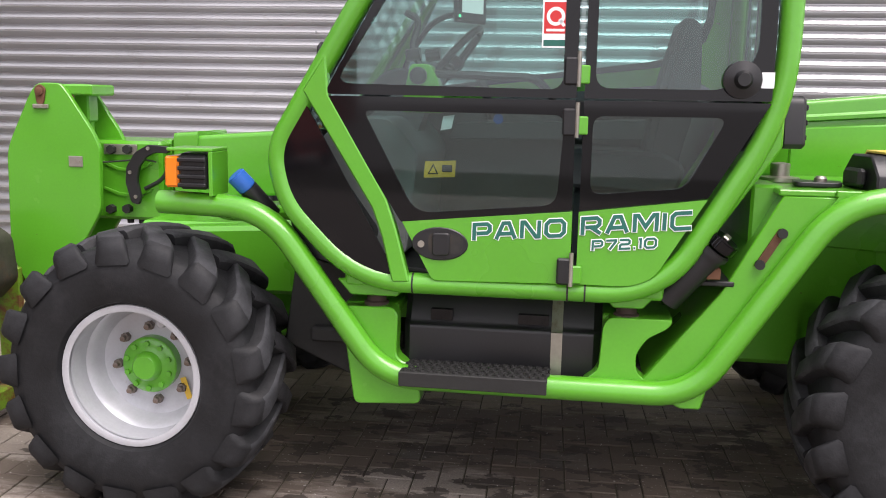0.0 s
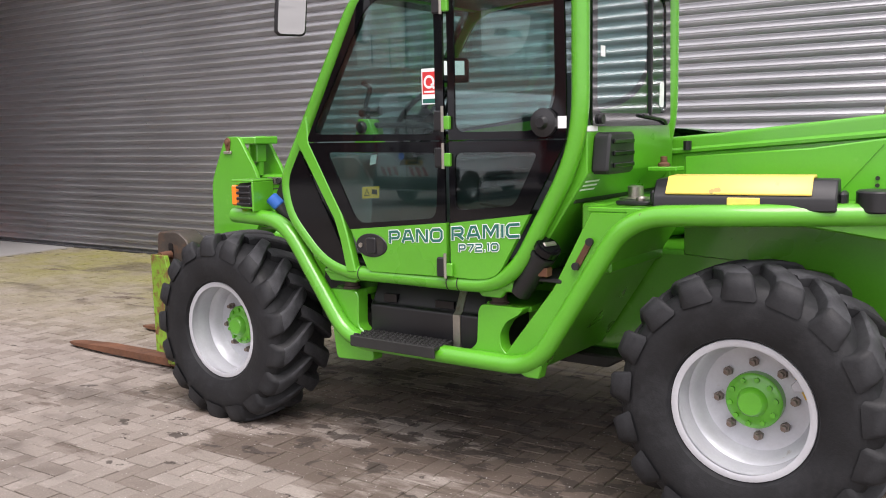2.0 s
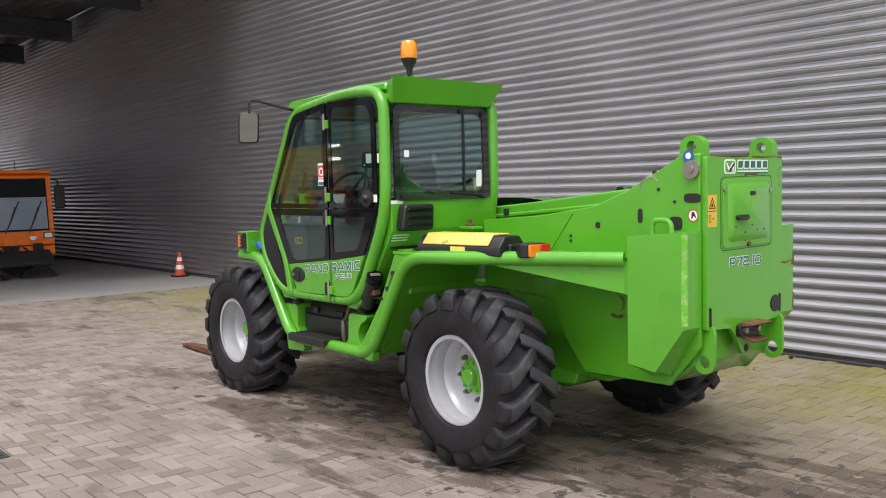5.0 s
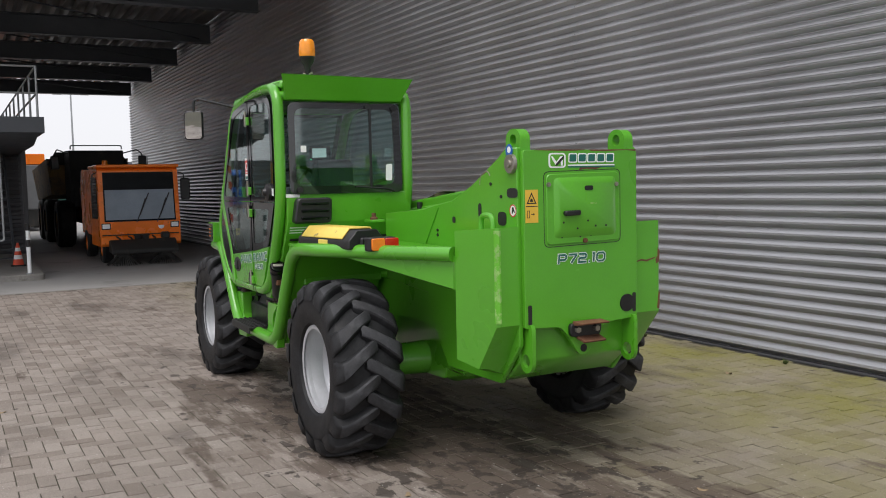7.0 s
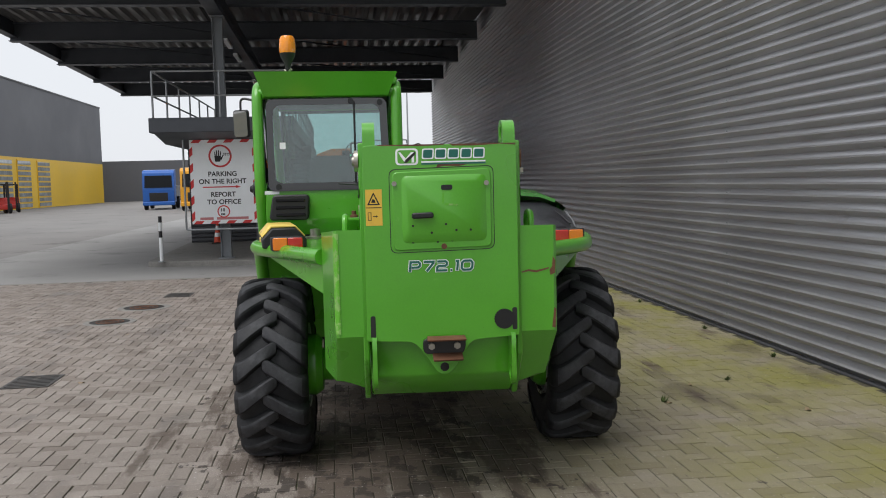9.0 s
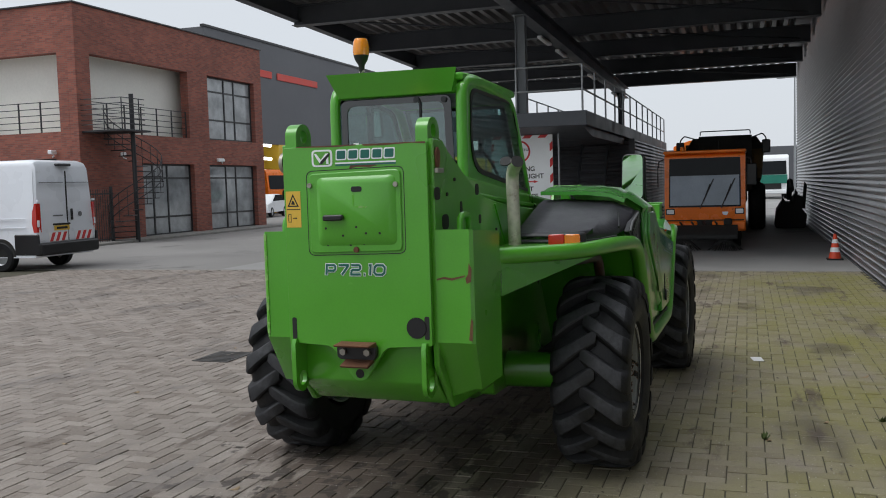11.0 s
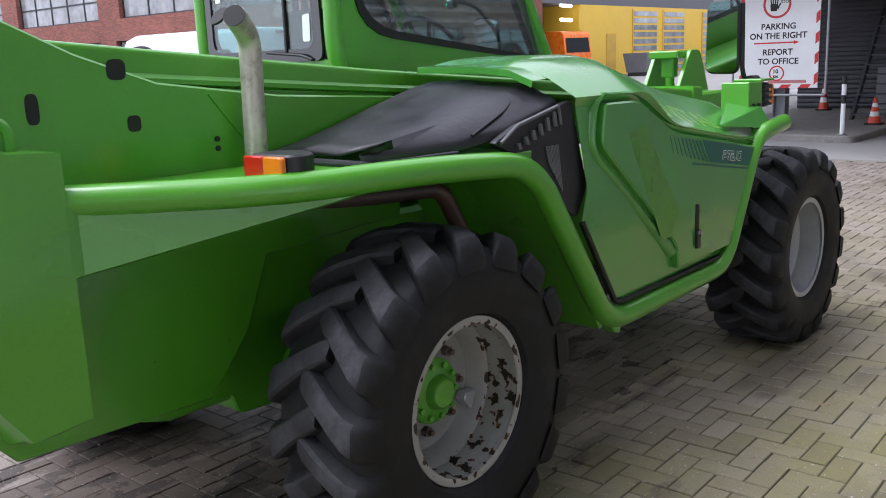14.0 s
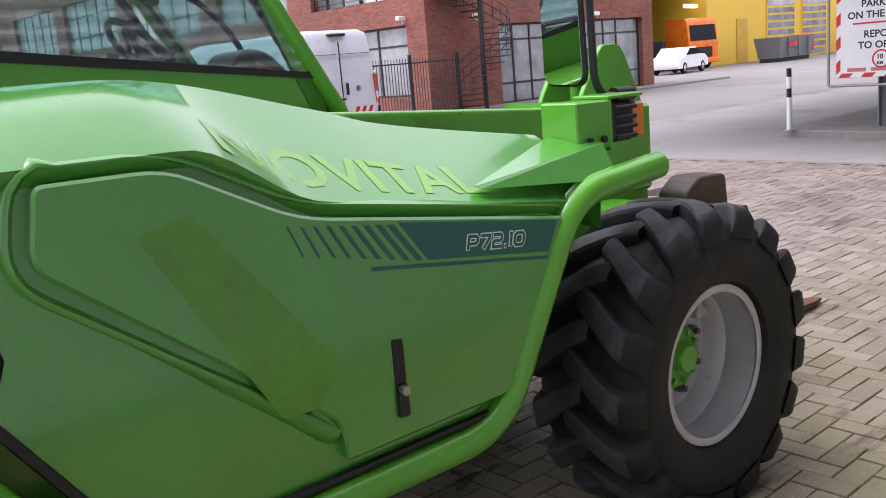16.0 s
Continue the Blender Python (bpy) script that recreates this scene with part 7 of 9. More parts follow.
part("latch_sticker", prism([(0.575, 1.62), (0.615, 1.62), (0.615, 1.67), (0.575, 1.67)], "y", -1.1295, -1.128), DECAL_W, cab)
qs = part("sticker", prism([(-0.125, 1.74), (-0.04, 1.74), (-0.04, 1.90), (-0.125, 1.90)], "y", -1.1258, -1.1245), DECAL_W, cab, "red and white round-mark sticker")
part("sticker_field", prism([(-0.12, 1.785), (-0.045, 1.785), (-0.045, 1.885), (-0.12, 1.885)], "y", -1.1263, -1.1258), RED_VINYL, qs)
part("sticker_ring", ring([(-0.0825 + 0.03 * math.cos(k * math.pi / 12), 1.84 + 0.03 * math.sin(k * math.pi / 12)) for k in range(24)], [(-0.0825 + 0.019 * math.cos(k * math.pi / 12), 1.84 + 0.019 * math.sin(k * math.pi / 12)) for k in range(24)], "y", -1.1268, -1.1263), DECAL_W, qs)
part("sticker_tail", prism([(-0.075, 1.828), (-0.066, 1.834), (-0.050, 1.812), (-0.058, 1.806)], "y", -1.1268, -1.1263), DECAL_W, qs)
part("sticker_line", box(-0.112, -0.053, -1.1268, -1.1263, 1.792, 1.800), DECAL_W, qs)
part("sticker_foot", prism([(-0.12, 1.745), (-0.045, 1.745), (-0.045, 1.765), (-0.12, 1.765)], "y", -1.1263, -1.1258), DECAL_T, qs)
yl = part("yellow_label", prism([(-0.512, 1.300), (-0.405, 1.306), (-0.402, 1.362), (-0.509, 1.356)], "y", -1.116, -1.1145), YELLOW, cab)
part("label_triangle", ring([(-0.500, 1.312), (-0.462, 1.314), (-0.480, 1.350)], [(-0.493, 1.317), (-0.469, 1.318), (-0.480, 1.341)], "y", -1.1165, -1.116), DARK, yl)
part("label_bar", box(-0.450, -0.415, -1.1165, -1.116, 1.322, 1.346), DARK, yl)
part("paper_tag", prism([(-0.458, 1.462), (-0.420, 1.470), (-0.410, 1.515), (-0.448, 1.510)], "y", -1.116, -1.115), DECAL_W, cab, "white and green paper tag")
part("emblem_dot", cyl((-0.262, -1.116, 1.505), (-0.262, -1.1145, 1.505), 0.017, 16), BLUE, cab)

# beacon, mirrors, lamps and loose fittings
beacon = part("beacon_stem", tube([(0.66, -0.87, 2.39), (0.66, -0.87, 2.49)], 0.013, 0, 10), BLACK, roof)
part("beacon_clamp", tube([(0.64, -0.895, 2.455), (0.66, -0.87, 2.445), (0.68, -0.845, 2.46)], 0.009, 0.01, 6), STEEL, beacon)
part("beacon_base", lathe([(0.020, 2.46), (0.022, 2.50), (0.046, 2.54), (0.054, 2.57)], "z", (0.66, -0.87, 0), 20), BLACK, beacon)
part("beacon_lens", lathe([(0.054, 2.57), (0.058, 2.60), (0.053, 2.665), (0.042, 2.685), (0.0, 2.688)], "z", (0.66, -0.87, 0), 24), BEACON, beacon, "orange beacon lens")
arm = part("mirror_arm", tube([(-0.58, -1.05, 2.32), (-0.66, -1.38, 2.40), (-0.66, -1.38, 2.28)], 0.01, 0.05, 8), BLACK, cab)
mir = part("mirror", prism(rounded([(-1.46, 2.07), (-1.31, 2.07), (-1.30, 2.30), (-1.45, 2.30)], 0.03, 4), "x", -0.70, -0.665, 0.01), BLACK, arm)
part("mirror_glass", prism(rounded([(-1.45, 2.08), (-1.32, 2.08), (-1.31, 2.29), (-1.44, 2.29)], 0.025, 4), "x", -0.6648, -0.662), MIRROR, mir)
mir.matrix_local = pose(-0.68, -1.38, 2.2) @ pose(0, 0, 0, 0, 7, -27) @ pose(0.68, 1.38, -2.2)
arm2 = part("mirror_arm", tube([(-1.58, 0.80, 1.432), (-1.45, 0.80, 1.434), (-1.418, 0.795, 1.49), (-1.415, 0.79, 1.84)], 0.013, 0.03, 8), BLACK, machine)
part("arm_clamp", cyl((-1.60, 0.80, 1.432), (-1.50, 0.80, 1.433), 0.026, 12, bevel=0.004), BLACK, arm2)
mir2 = part("mirror", prism(rounded([(0.572, 1.475), (0.768, 1.470), (0.775, 1.868), (0.590, 1.862)], 0.05, 5), "x", -1.405, -1.375, 0.010), BLACK, arm2, "tall black-backed mirror")
part("mirror_glass", prism(rounded([(0.580, 1.484), (0.760, 1.479), (0.767, 1.859), (0.598, 1.853)], 0.045, 5), "x", -1.3755, -1.373), MIRROR, mir2)
mir2.matrix_local = pose(-1.39, 0.69, 1.67) @ pose(0, 0, 0, 0, 3, -3) @ pose(1.39, -0.67, -1.67)


def front_lamp(side):
    """Bracket of bent sheet, black ribbed lamp body and orange lens; open to the front."""
    near = -1 if side < 0 else 1
    v0, v1, z, u = (-1.13, -0.98, 1.22, 0.0) if side < 0 else (0.80, 0.95, 1.285, -0.03)
    back = part("lamp_bracket", box(-1.285 + u, -1.27 + u, v0, v1, z - 0.01, z + 0.148, 0.003), GREEN, machine)
    part("bracket_top", box(-1.44 + u, -1.27 + u, v0, v1, z + 0.148, z + 0.160, 0.003), GREEN, back)
    if side > 0:
        part("bracket_side", prism([(-1.12 + u, z), (-1.12 + u, z + 0.150), (-1.27 + u, z + 0.148), (-1.27 + u, z)], "y", v0, v1, 0.005), GREEN, back)
        for a in (-1.17, -1.235):
            part("bracket_bolt", cyl((a + u, v1, z + 0.03), (a + u, v1 + 0.012, z + 0.03), 0.011, 8), DARK, back)
    body = part("lamp_body", box(-1.400 + u, -1.290 + u, v0 + 0.004, v1 - 0.004, z + 0.012, z + 0.140, 0.012), BLACK, machine, "black ribbed lamp body")
    face = v0 if near < 0 else v1
    for q in range(4):
        part("lamp_rib", box(-1.398 + u, -1.292 + u, min(face, face + near * 0.010), max(face, face + near * 0.010), z + 0.020 + 0.030 * q, z + 0.036 + 0.030 * q, 0.004), BLACK, body)
    part("indicator_lens", box(-1.452 + u, -1.398 + u, v0 + 0.004, v1 - 0.004, z + 0.018, z + 0.130, 0.008), AMBER, body, "orange indicator lens")


front_lamp(-1)
front_lamp(1)
part("filler_neck", cyl((-1.10, -0.98, 1.13), (-1.175, -1.03, 1.235), 0.035, 16), BLACK, machine)
part("filler_cap", cyl((-1.175, -1.03, 1.235), (-1.215, -1.055, 1.285), 0.036, 14, bevel=0.005), BLUE, machine, "blue filler cap")
neck = part("fuel_neck", cyl((0.33, -1.03, 0.90), (0.475, -1.075, 1.085), 0.050, 18), BLACK, machine)
part("neck_collar", cyl((0.462, -1.071, 1.068), (0.478, -1.076, 1.090), 0.057, 18, bevel=0.004), BLACK, neck)
part("fuel_cap", cyl((0.484, -1.078, 1.096), (0.508, -1.085, 1.127), 0.058, 18, bevel=0.006), BLACK_GLOSS, neck, "shiny black fuel cap")
part("cap_bar", box(-0.035, 0.035, -0.012, 0.012, 0.0, 0.010, 0.004), STEEL, neck).matrix_local = Matrix.Translation((0.508, -1.085, 1.127)) @ Vector((0.6, -0.18, 0.78)).to_track_quat("Z", "Y").to_matrix().to_4x4()
refl = part("reflector_bracket", prism([(0.608, 1.035), (0.632, 1.022), (0.704, 1.150), (0.680, 1.162)], "y", -1.064, -1.056), RUST, machine, "rusty reflector bracket")
for u, z in ((0.625, 1.040), (0.690, 1.148)):
    part("bracket_clip", cyl((u, -1.064, z), (u, -1.078, z), 0.017, 10), DARK, refl)
part("deck_plug", lathe([(0.07, 1.296), (0.07, 1.31), (0.035, 1.315), (0.035, 1.36), (0.0, 1.365)], "z", (0.74, -0.72, 0), 20), STEEL, machine)
for v0, v1 in ((-0.50, -0.36), (0.36, 0.60)):
    part("front_frame", prism([(-2.0, 0.72), (-2.0, 0.98), (-1.3, 1.02), (-0.95, 0.98), (-0.95, 0.72)], "y", v0, v1, 0.02), GREEN, machine)
part("guard_mount", tube([(-1.30, -1.02, 1.16), (-1.30, -0.9, 1.12), (-1.12, -0.62, 1.10), (-1.0, -0.50, 0.95)], 0.03, 0.08, 10), GREEN, machine)
part("side_fender", prism([(-1.12, 0.60), (-0.80, 0.46), (-0.72, 0.50), (-0.85, 0.98), (-1.05, 1.08)], "y", -0.80, -0.75, 0.008), DARK, machine)
# added bar, no real part; coloured dark to pass for shade
part("added_dark_bar", box(-1.0, -0.62, -0.85, -0.6, 0.62, 0.68, 0.01), DARK, machine)

# yellow and black cable ramp lying on the deck
ramp_thing = thing("cable_ramp", machine.matrix_world @ pose(1.28, -0.90, 1.2955, 0, 0, 8.5), "yellow topped black rubber cable protector on the deck", "cable protector")
part("body", prism([(-0.13, 0.0), (0.13, 0.0), (0.13, 0.05), (0.07, 0.115), (-0.07, 0.115), (-0.13, 0.05)], "x", -0.335, 0.335, 0.006), BLACK, ramp_thing)
part("lid", prism([(-0.126, 0.058), (-0.070, 0.118), (0.070, 0.118), (0.126, 0.058), (0.130, 0.066), (0.074, 0.128), (-0.074, 0.128), (-0.130, 0.066)], "x", -0.285, 0.25, 0.002), YELLOW_W, ramp_thing, "pale yellow hinged lid")
for x in (0.335, -0.365):
    part("end_lug", box(x, x + 0.03, -0.06, 0.06, 0.01, 0.07, 0.01), BLACK, ramp_thing)
part("hand_hole", box(-0.05, 0.07, -0.133, -0.12, 0.015, 0.05, 0.003), YELLOW_W, ramp_thing)
# ---- things in the yard and under the canopy ----
def cone(x, y, z, h=0.5):
    c = thing("traffic_cone", pose(x, y, z), "red and white striped traffic cone", "traffic cone", "traffic cones")
    part("base", prism(rounded([(-0.15, -0.15), (0.15, -0.15), (0.15, 0.15), (-0.15, 0.15)], 0.03, 3), "z", 0, 0.03, 0.006), DARK, c, "black rubber foot")
    def seg(f0, f1):
        r = lambda f: 0.115 - 0.09 * f
        return lathe([(r(f0), 0.03 + f0 * (h - 0.03)), (r(f1), 0.03 + f1 * (h - 0.03))], "z", seg=20)
    for k, (f0, f1) in enumerate(((0.0, 0.26), (0.26, 0.45), (0.45, 0.62), (0.62, 0.78), (0.78, 1.0))):
        part("red_band" if k % 2 == 0 else "white_band", seg(f0, f1), CONE_RED if k % 2 == 0 else DECAL_W, c)
    return c


CONE_RED = surface("cone_red", (0.72, 0.075, 0.025), 0.5, var=0.1, relief=0.05)
cone(-12.1, 7.30, -0.006)
cone(-14.6, 2.18, 0.11)
cone(-18.4, 0.10, 0.11, 0.62)


def bollard(x, y):
    b = thing("bollard", pose(x, y, 0.11), "white marker post with black bands on the kerb", "bollard", "kerb posts")
    for k, (z0, z1, m) in enumerate(((0.0, 0.52, DECAL_W), (0.52, 0.66, BLACK), (0.66, 0.84, DECAL_W), (0.84, 0.97, BLACK))):
        part("white_band" if m is DECAL_W else "black_band", lathe([(0.038, z0), (0.038, z1)], "z", seg=16), m, b)
    part("foot", lathe([(0.07, 0.0), (0.07, 0.012), (0.04, 0.02)], "z", seg=16), GALV, b)
    return b


bollard(-12.40, 2.24)
bollard(-12.45, -0.30)

# parking notice in a tube frame, tied to the column
SX = -12.72
sign = thing("notice_board", pose(0, 0, 0), "white parking notice with red and white hazard edge", "sign")
part("tube_frame", tube([(SX, 0.20, 0.76), (SX, 1.84, 0.76), (SX, 1.84, 2.80), (SX, 0.20, 2.80)], 0.022, 0.05, 10, True), GALV, sign)
part("board", box(SX + 0.0, SX + 0.02, 0.33, 1.71, 0.88, 2.68, 0.003), DECAL_W, sign)
FX = SX + 0.0205
hz = []
for z in (0.88, 2.615):
    for k in range(4):
        y = 0.36 + k * 0.34
        hz.append([(y, z), (y + 0.17, z), (y + 0.23, z + 0.065), (y + 0.06, z + 0.065)])
for y in (0.33, 1.645):
    for k in range(5):
        z = 0.93 + k * 0.345
        hz.append([(y, z), (y + 0.065, z + 0.06), (y + 0.065, z + 0.23), (y, z + 0.17)])
for q in hz:
    part("hazard_stripe", prism(q, "x", FX, FX + 0.0015), RED_VINYL, sign)
cy, cz = 0.97, 2.33
circ = lambda r: [(cy + r * math.cos(2 * math.pi * k / 32), cz + r * math.sin(2 * math.pi * k / 32)) for k in range(32)]
part("stop_ring", ring(circ(0.245), circ(0.205), "x", FX, FX + 0.002), RED_VINYL, sign)
palm = bmesh.new()
prism(rounded([(cy - 0.11, cz - 0.12), (cy + 0.0, cz - 0.12), (cy + 0.02, cz + 0.0), (cy - 0.12, cz + 0.01)], 0.02, 3), "x", FX, FX + 0.002, 0, palm)
for k, (dy, h, lean) in enumerate(((-0.11, 0.09, -0.015), (-0.08, 0.12, -0.006), (-0.045, 0.125, 0.003), (-0.01, 0.10, 0.012))):
    prism([(cy + dy, cz - 0.01), (cy + dy + 0.024, cz - 0.01), (cy + dy + 0.022 + lean, cz + h), (cy + dy + 0.002 + lean, cz + h)], "x", FX, FX + 0.002, 0, palm)
prism([(cy + 0.0, cz - 0.06), (cy + 0.055, cz + 0.02), (cy + 0.07, cz + 0.01), (cy + 0.02, cz - 0.10)], "x", FX, FX + 0.002, 0, palm)
part("stop_symbol", palm, DARK, sign, "black raised palm symbol")
SR = Matrix.Rotation(radians(90), 4, "Z") @ Matrix.Rotation(radians(90), 4, "X")


def sign_line(text, y, z, size, material=DARK):
    lettering("letter", text, size, Matrix.Translation((FX + 0.001, y, z)) @ SR, material, sign, depth=0.001, stretch=1.0, offset=0.003)


sign_line("STOP", 1.03, 2.34, 0.075, GREYPART)
sign_line("PARKING", 0.70, 1.90, 0.145)
sign_line("ON THE RIGHT", 0.50, 1.74, 0.145)
sign_line("REPORT", 0.74, 1.46, 0.145)
sign_line("TO OFFICE", 0.66, 1.30, 0.145)
sign_line("10", 0.93, 1.14, 0.10)
sign_line("KM", 0.94, 1.06, 0.06)
part("arrow", prism([(0.58, 1.655), (1.28, 1.655), (1.28, 1.635), (1.38, 1.667), (1.28, 1.70), (1.28, 1.68), (0.58, 1.68)], "x", FX, FX + 0.002), RED_VINYL, sign)
c10 = lambda r: [(1.0 + r * math.cos(2 * math.pi * k / 24), 1.14 + r * math.sin(2 * math.pi * k / 24)) for k in range(24)]
part("speed_ring", ring(c10(0.135), c10(0.11), "x", FX, FX + 0.002), RED_VINYL, sign)
for y0, y1 in ((0.50, 0.78), (0.85, 1.52)):
    part("name_bar", box(FX, FX + 0.0015, y0, y1, 0.965, 1.02), surface("pale_red_vinyl", (0.55, 0.2, 0.2), 0.5, var=0.1, relief=0), sign)


# ---- wheels for vehicles ----
def road_wheel(parent, x, y, r, w, side, rim_mat=GALV):
    t = part("wheel", lathe([(r * 0.55, -w / 2), (r * 0.9, -w / 2), (r, -w / 3), (r, w / 3), (r * 0.9, w / 2), (r * 0.55, w / 2)], "y", (x, y, r), 28, cap=False), RUBBER, parent)
    part("rim", lathe([(r * 0.58, side * w * 0.42), (r * 0.5, side * w * 0.30), (r * 0.22, side * w * 0.34), (0.0, side * w * 0.36)], "y", (x, y, r), 24, cap=False), rim_mat, t)
    return t


# ---- orange road sweeper: built facing +x, nose at x = 0 ----
sweeper = thing("road_sweeper", pose(-14.75, 4.78, -0.006), "orange compact road sweeper with wide windscreen", "road sweeper")
W = 0.89
cabp = [(0.0, 0.42), (0.02, 0.98), (-0.10, 2.16), (-0.22, 2.24), (-1.35, 2.26), (-1.40, 0.42)]
part("cab_body", prism(rounded(cabp, 0.05, 3), "y", -W, W, 0.03, None, 2), ORANGE, sweeper)
ws_ = part("windscreen", loft([[(d + 0.028, -0.79, 0.98), (d + 0.028, 0.79, 0.98), (d - 0.078, 0.78, 2.10), (d - 0.078, -0.78, 2.10)] for d in (0.0, 0.008)]), CARGLASS, sweeper, "wide windscreen with a pale lower field")
part("windscreen_lower", loft([[(d + 0.037, -0.76, 1.02), (d + 0.037, 0.76, 1.02), (d - 0.026, 0.755, 1.70), (d - 0.026, -0.755, 1.70)] for d in (0.0, 0.002)]), surface("pale_windscreen", (0.26, 0.31, 0.37), 0.08, var=0.15, relief=0, rough_var=0.02), ws_)
part("roof_eave", box(-1.42, 0.0, -W - 0.02, W + 0.02, 2.205, 2.275, 0.02), ORANGE, sweeper)
part("bumper_gap", box(-0.1, 0.026, -W + 0.04, W - 0.04, 0.665, 0.690), DARK, sweeper)
for y in (-0.10, 0.36):
    part("wiper", tube([(0.055, y, 0.95), (0.045, y + 0.10, 1.18), (0.01, y + 0.22, 1.50)], 0.012, 0.05, 6), BLACK, ws_)
    part("wiper_blade", tube([(0.05, y + 0.08, 1.12), (0.0, y + 0.30, 1.62)], 0.014, 0, 6), BLACK, ws_)
for s in (-1, 1):
    part("headlamp", prism(rounded([(s * 0.84, 0.83), (s * 0.68, 0.83), (s * 0.68, 0.93), (s * 0.84, 0.93)], 0.02, 3), "x", 0.0, 0.034, 0.004), DECAL_W, part("lamp_housing", box(-0.02, 0.030, min(s * 0.66, s * 0.86), max(s * 0.66, s * 0.86), 0.81, 0.95, 0.01), BLACK, sweeper))
    part("side_window", prism(rounded([(-0.18, 1.05), (-1.1, 1.05), (-1.1, 2.0), (-0.26, 2.0)], 0.06, 3), "y", s * (W + 0.002), s * (W + 0.012)), CARGLASS, sweeper)
    part("mirror", box(-0.02, 0.06, s * (W + 0.08) - 0.05, s * (W + 0.08) + 0.12 * s + 0.05, 1.45, 1.95, 0.03), BLACK, sweeper)
    part("mirror_arm", tube([(-0.2, s * W, 2.1), (0.02, s * (W + 0.12), 2.05), (0.02, s * (W + 0.12), 1.9)], 0.015, 0.05, 6), BLACK, sweeper)
    part("bumper", box(-0.2, 0.06, s * 0.16, s * W, 0.45, 0.66, 0.03), ORANGE, sweeper)
    road_wheel(sweeper, -0.75, s * 0.66, 0.36, 0.24, s, ORANGE)
    road_wheel(sweeper, -3.3, s * 0.66, 0.36, 0.24, s, ORANGE)
part("emblem", cyl((0.0, 0.45, 0.85), (0.016, 0.45, 0.85), 0.065, 20), DECAL_W, sweeper)
part("front_recess", box(-0.2, 0.02, -0.2, 0.2, 0.40, 0.70, 0.03), DARK, sweeper)
part("hopper", prism(rounded([(-1.45, 0.6), (-1.45, 2.2), (-3.9, 2.25), (-4.1, 1.9), (-4.1, 0.6)], 0.08, 3), "y", -0.76, 0.76, 0.04, None, 2), ORANGE, sweeper)
part("chassis", box(-4.1, -0.1, -0.55, 0.55, 0.30, 0.62, 0.02), DARK, sweeper)
brush = part("broom_frame", tube([(0.05, -0.45, 0.45), (0.35, -0.2, 0.30), (0.35, 0.55, 0.34), (0.05, 0.55, 0.50)], 0.04, 0.1, 8), DARK, sweeper)
for y in (-0.45, 0.45):
    bm = bmesh.new()
    rng = random.Random(3)
    for k in range(44):
        a = 2 * math.pi * k / 44
        r1 = 0.36 + rng.uniform(-0.03, 0.03)
        cyl((0.30 + 0.12 * math.cos(a), y + 0.12 * math.sin(a), 0.25), (0.30 + r1 * math.cos(a), y + r1 * math.sin(a), 0.02), 0.012, 5, bm, 0.006)
    lathe([(0.16, 0.22), (0.16, 0.30), (0.06, 0.34)], "z", (0.30, y, 0), 16, bm)
    part("broom", bm, DARK, sweeper, "worn dark side broom")
part("hydraulic_box", box(0.02, 0.20, 0.42, 0.60, 0.56, 0.72, 0.03), DARK, sweeper)
for k in range(5):
    y = -0.55 + 0.26 * k
    part("hydraulic_hose", tube([(0.03, y, 0.64), (0.16 + 0.03 * (k % 2), y + 0.05, 0.60), (0.28, y * 0.8, 0.42), (0.34, y * 0.7, 0.30)], 0.022, 0.06, 6), BLACK, sweeper)
part("broom_arm", prism(rounded([(0.02, 0.30), (0.02, 0.55), (0.20, 0.58), (0.50, 0.36), (0.50, 0.26), (0.18, 0.30)], 0.03, 3), "y", -0.72, 0.72, 0.02), DARK, sweeper)
part("beacon", lathe([(0.07, 2.26), (0.06, 2.40), (0.0, 2.42)], "z", (-1.2, -0.55, 0), 14), AMBER, sweeper)
part("roof_antenna", cyl((-0.5, 0.3, 2.26), (-0.5, 0.3, 2.5), 0.008, 6), BLACK, sweeper)

# ---- articulated dump truck behind it, facing +x ----
dumper = thing("dump_truck", pose(-22.2, 5.0, -0.006), "dirty ochre and dark articulated dump truck", "dump truck")
OCHRE = surface("dirty_ochre", (0.30, 0.18, 0.055), 0.7, var=0.3, relief=0.2, dirt=(0.05, 0.045, 0.04), dirt_at=(0.45, 0.65))
part("cab", prism(rounded([(0.0, 1.2), (-0.05, 1.8), (-0.8, 2.0), (-0.95, 2.95), (-2.2, 2.98), (-2.3, 1.2)], 0.06, 3), "y", -0.75, 0.85, 0.04), DARK, dumper)
part("bonnet", prism(rounded([(0.1, 0.9), (0.15, 1.75), (-0.9, 1.95), (-0.9, 0.9)], 0.08, 3), "y", -0.6, 0.7, 0.05), OCHRE, dumper)
part("body", loft([[(-2.4, -1.15, 1.6), (-2.4, 1.15, 1.6), (-2.5, 1.25, 2.75), (-2.5, -1.25, 2.75)], [(-7.4, -1.15, 1.4), (-7.4, 1.15, 1.4), (-8.2, 1.25, 2.5), (-8.2, -1.25, 2.5)]]), OCHRE, dumper)
part("headboard", prism([(-1.25, 2.55), (1.25, 2.55), (1.0, 2.95), (-1.0, 2.95)], "x", -2.55, -2.35, 0.02), DARK, dumper)
part("chassis", box(-8, 0.0, -0.5, 0.5, 0.7, 1.3, 0.05), DARK, dumper)
for x in (-0.7, -4.2, -6.2):
    for s in (-1, 1):
        road_wheel(dumper, x, s * 0.98, 0.72, 0.5, s, OCHRE)
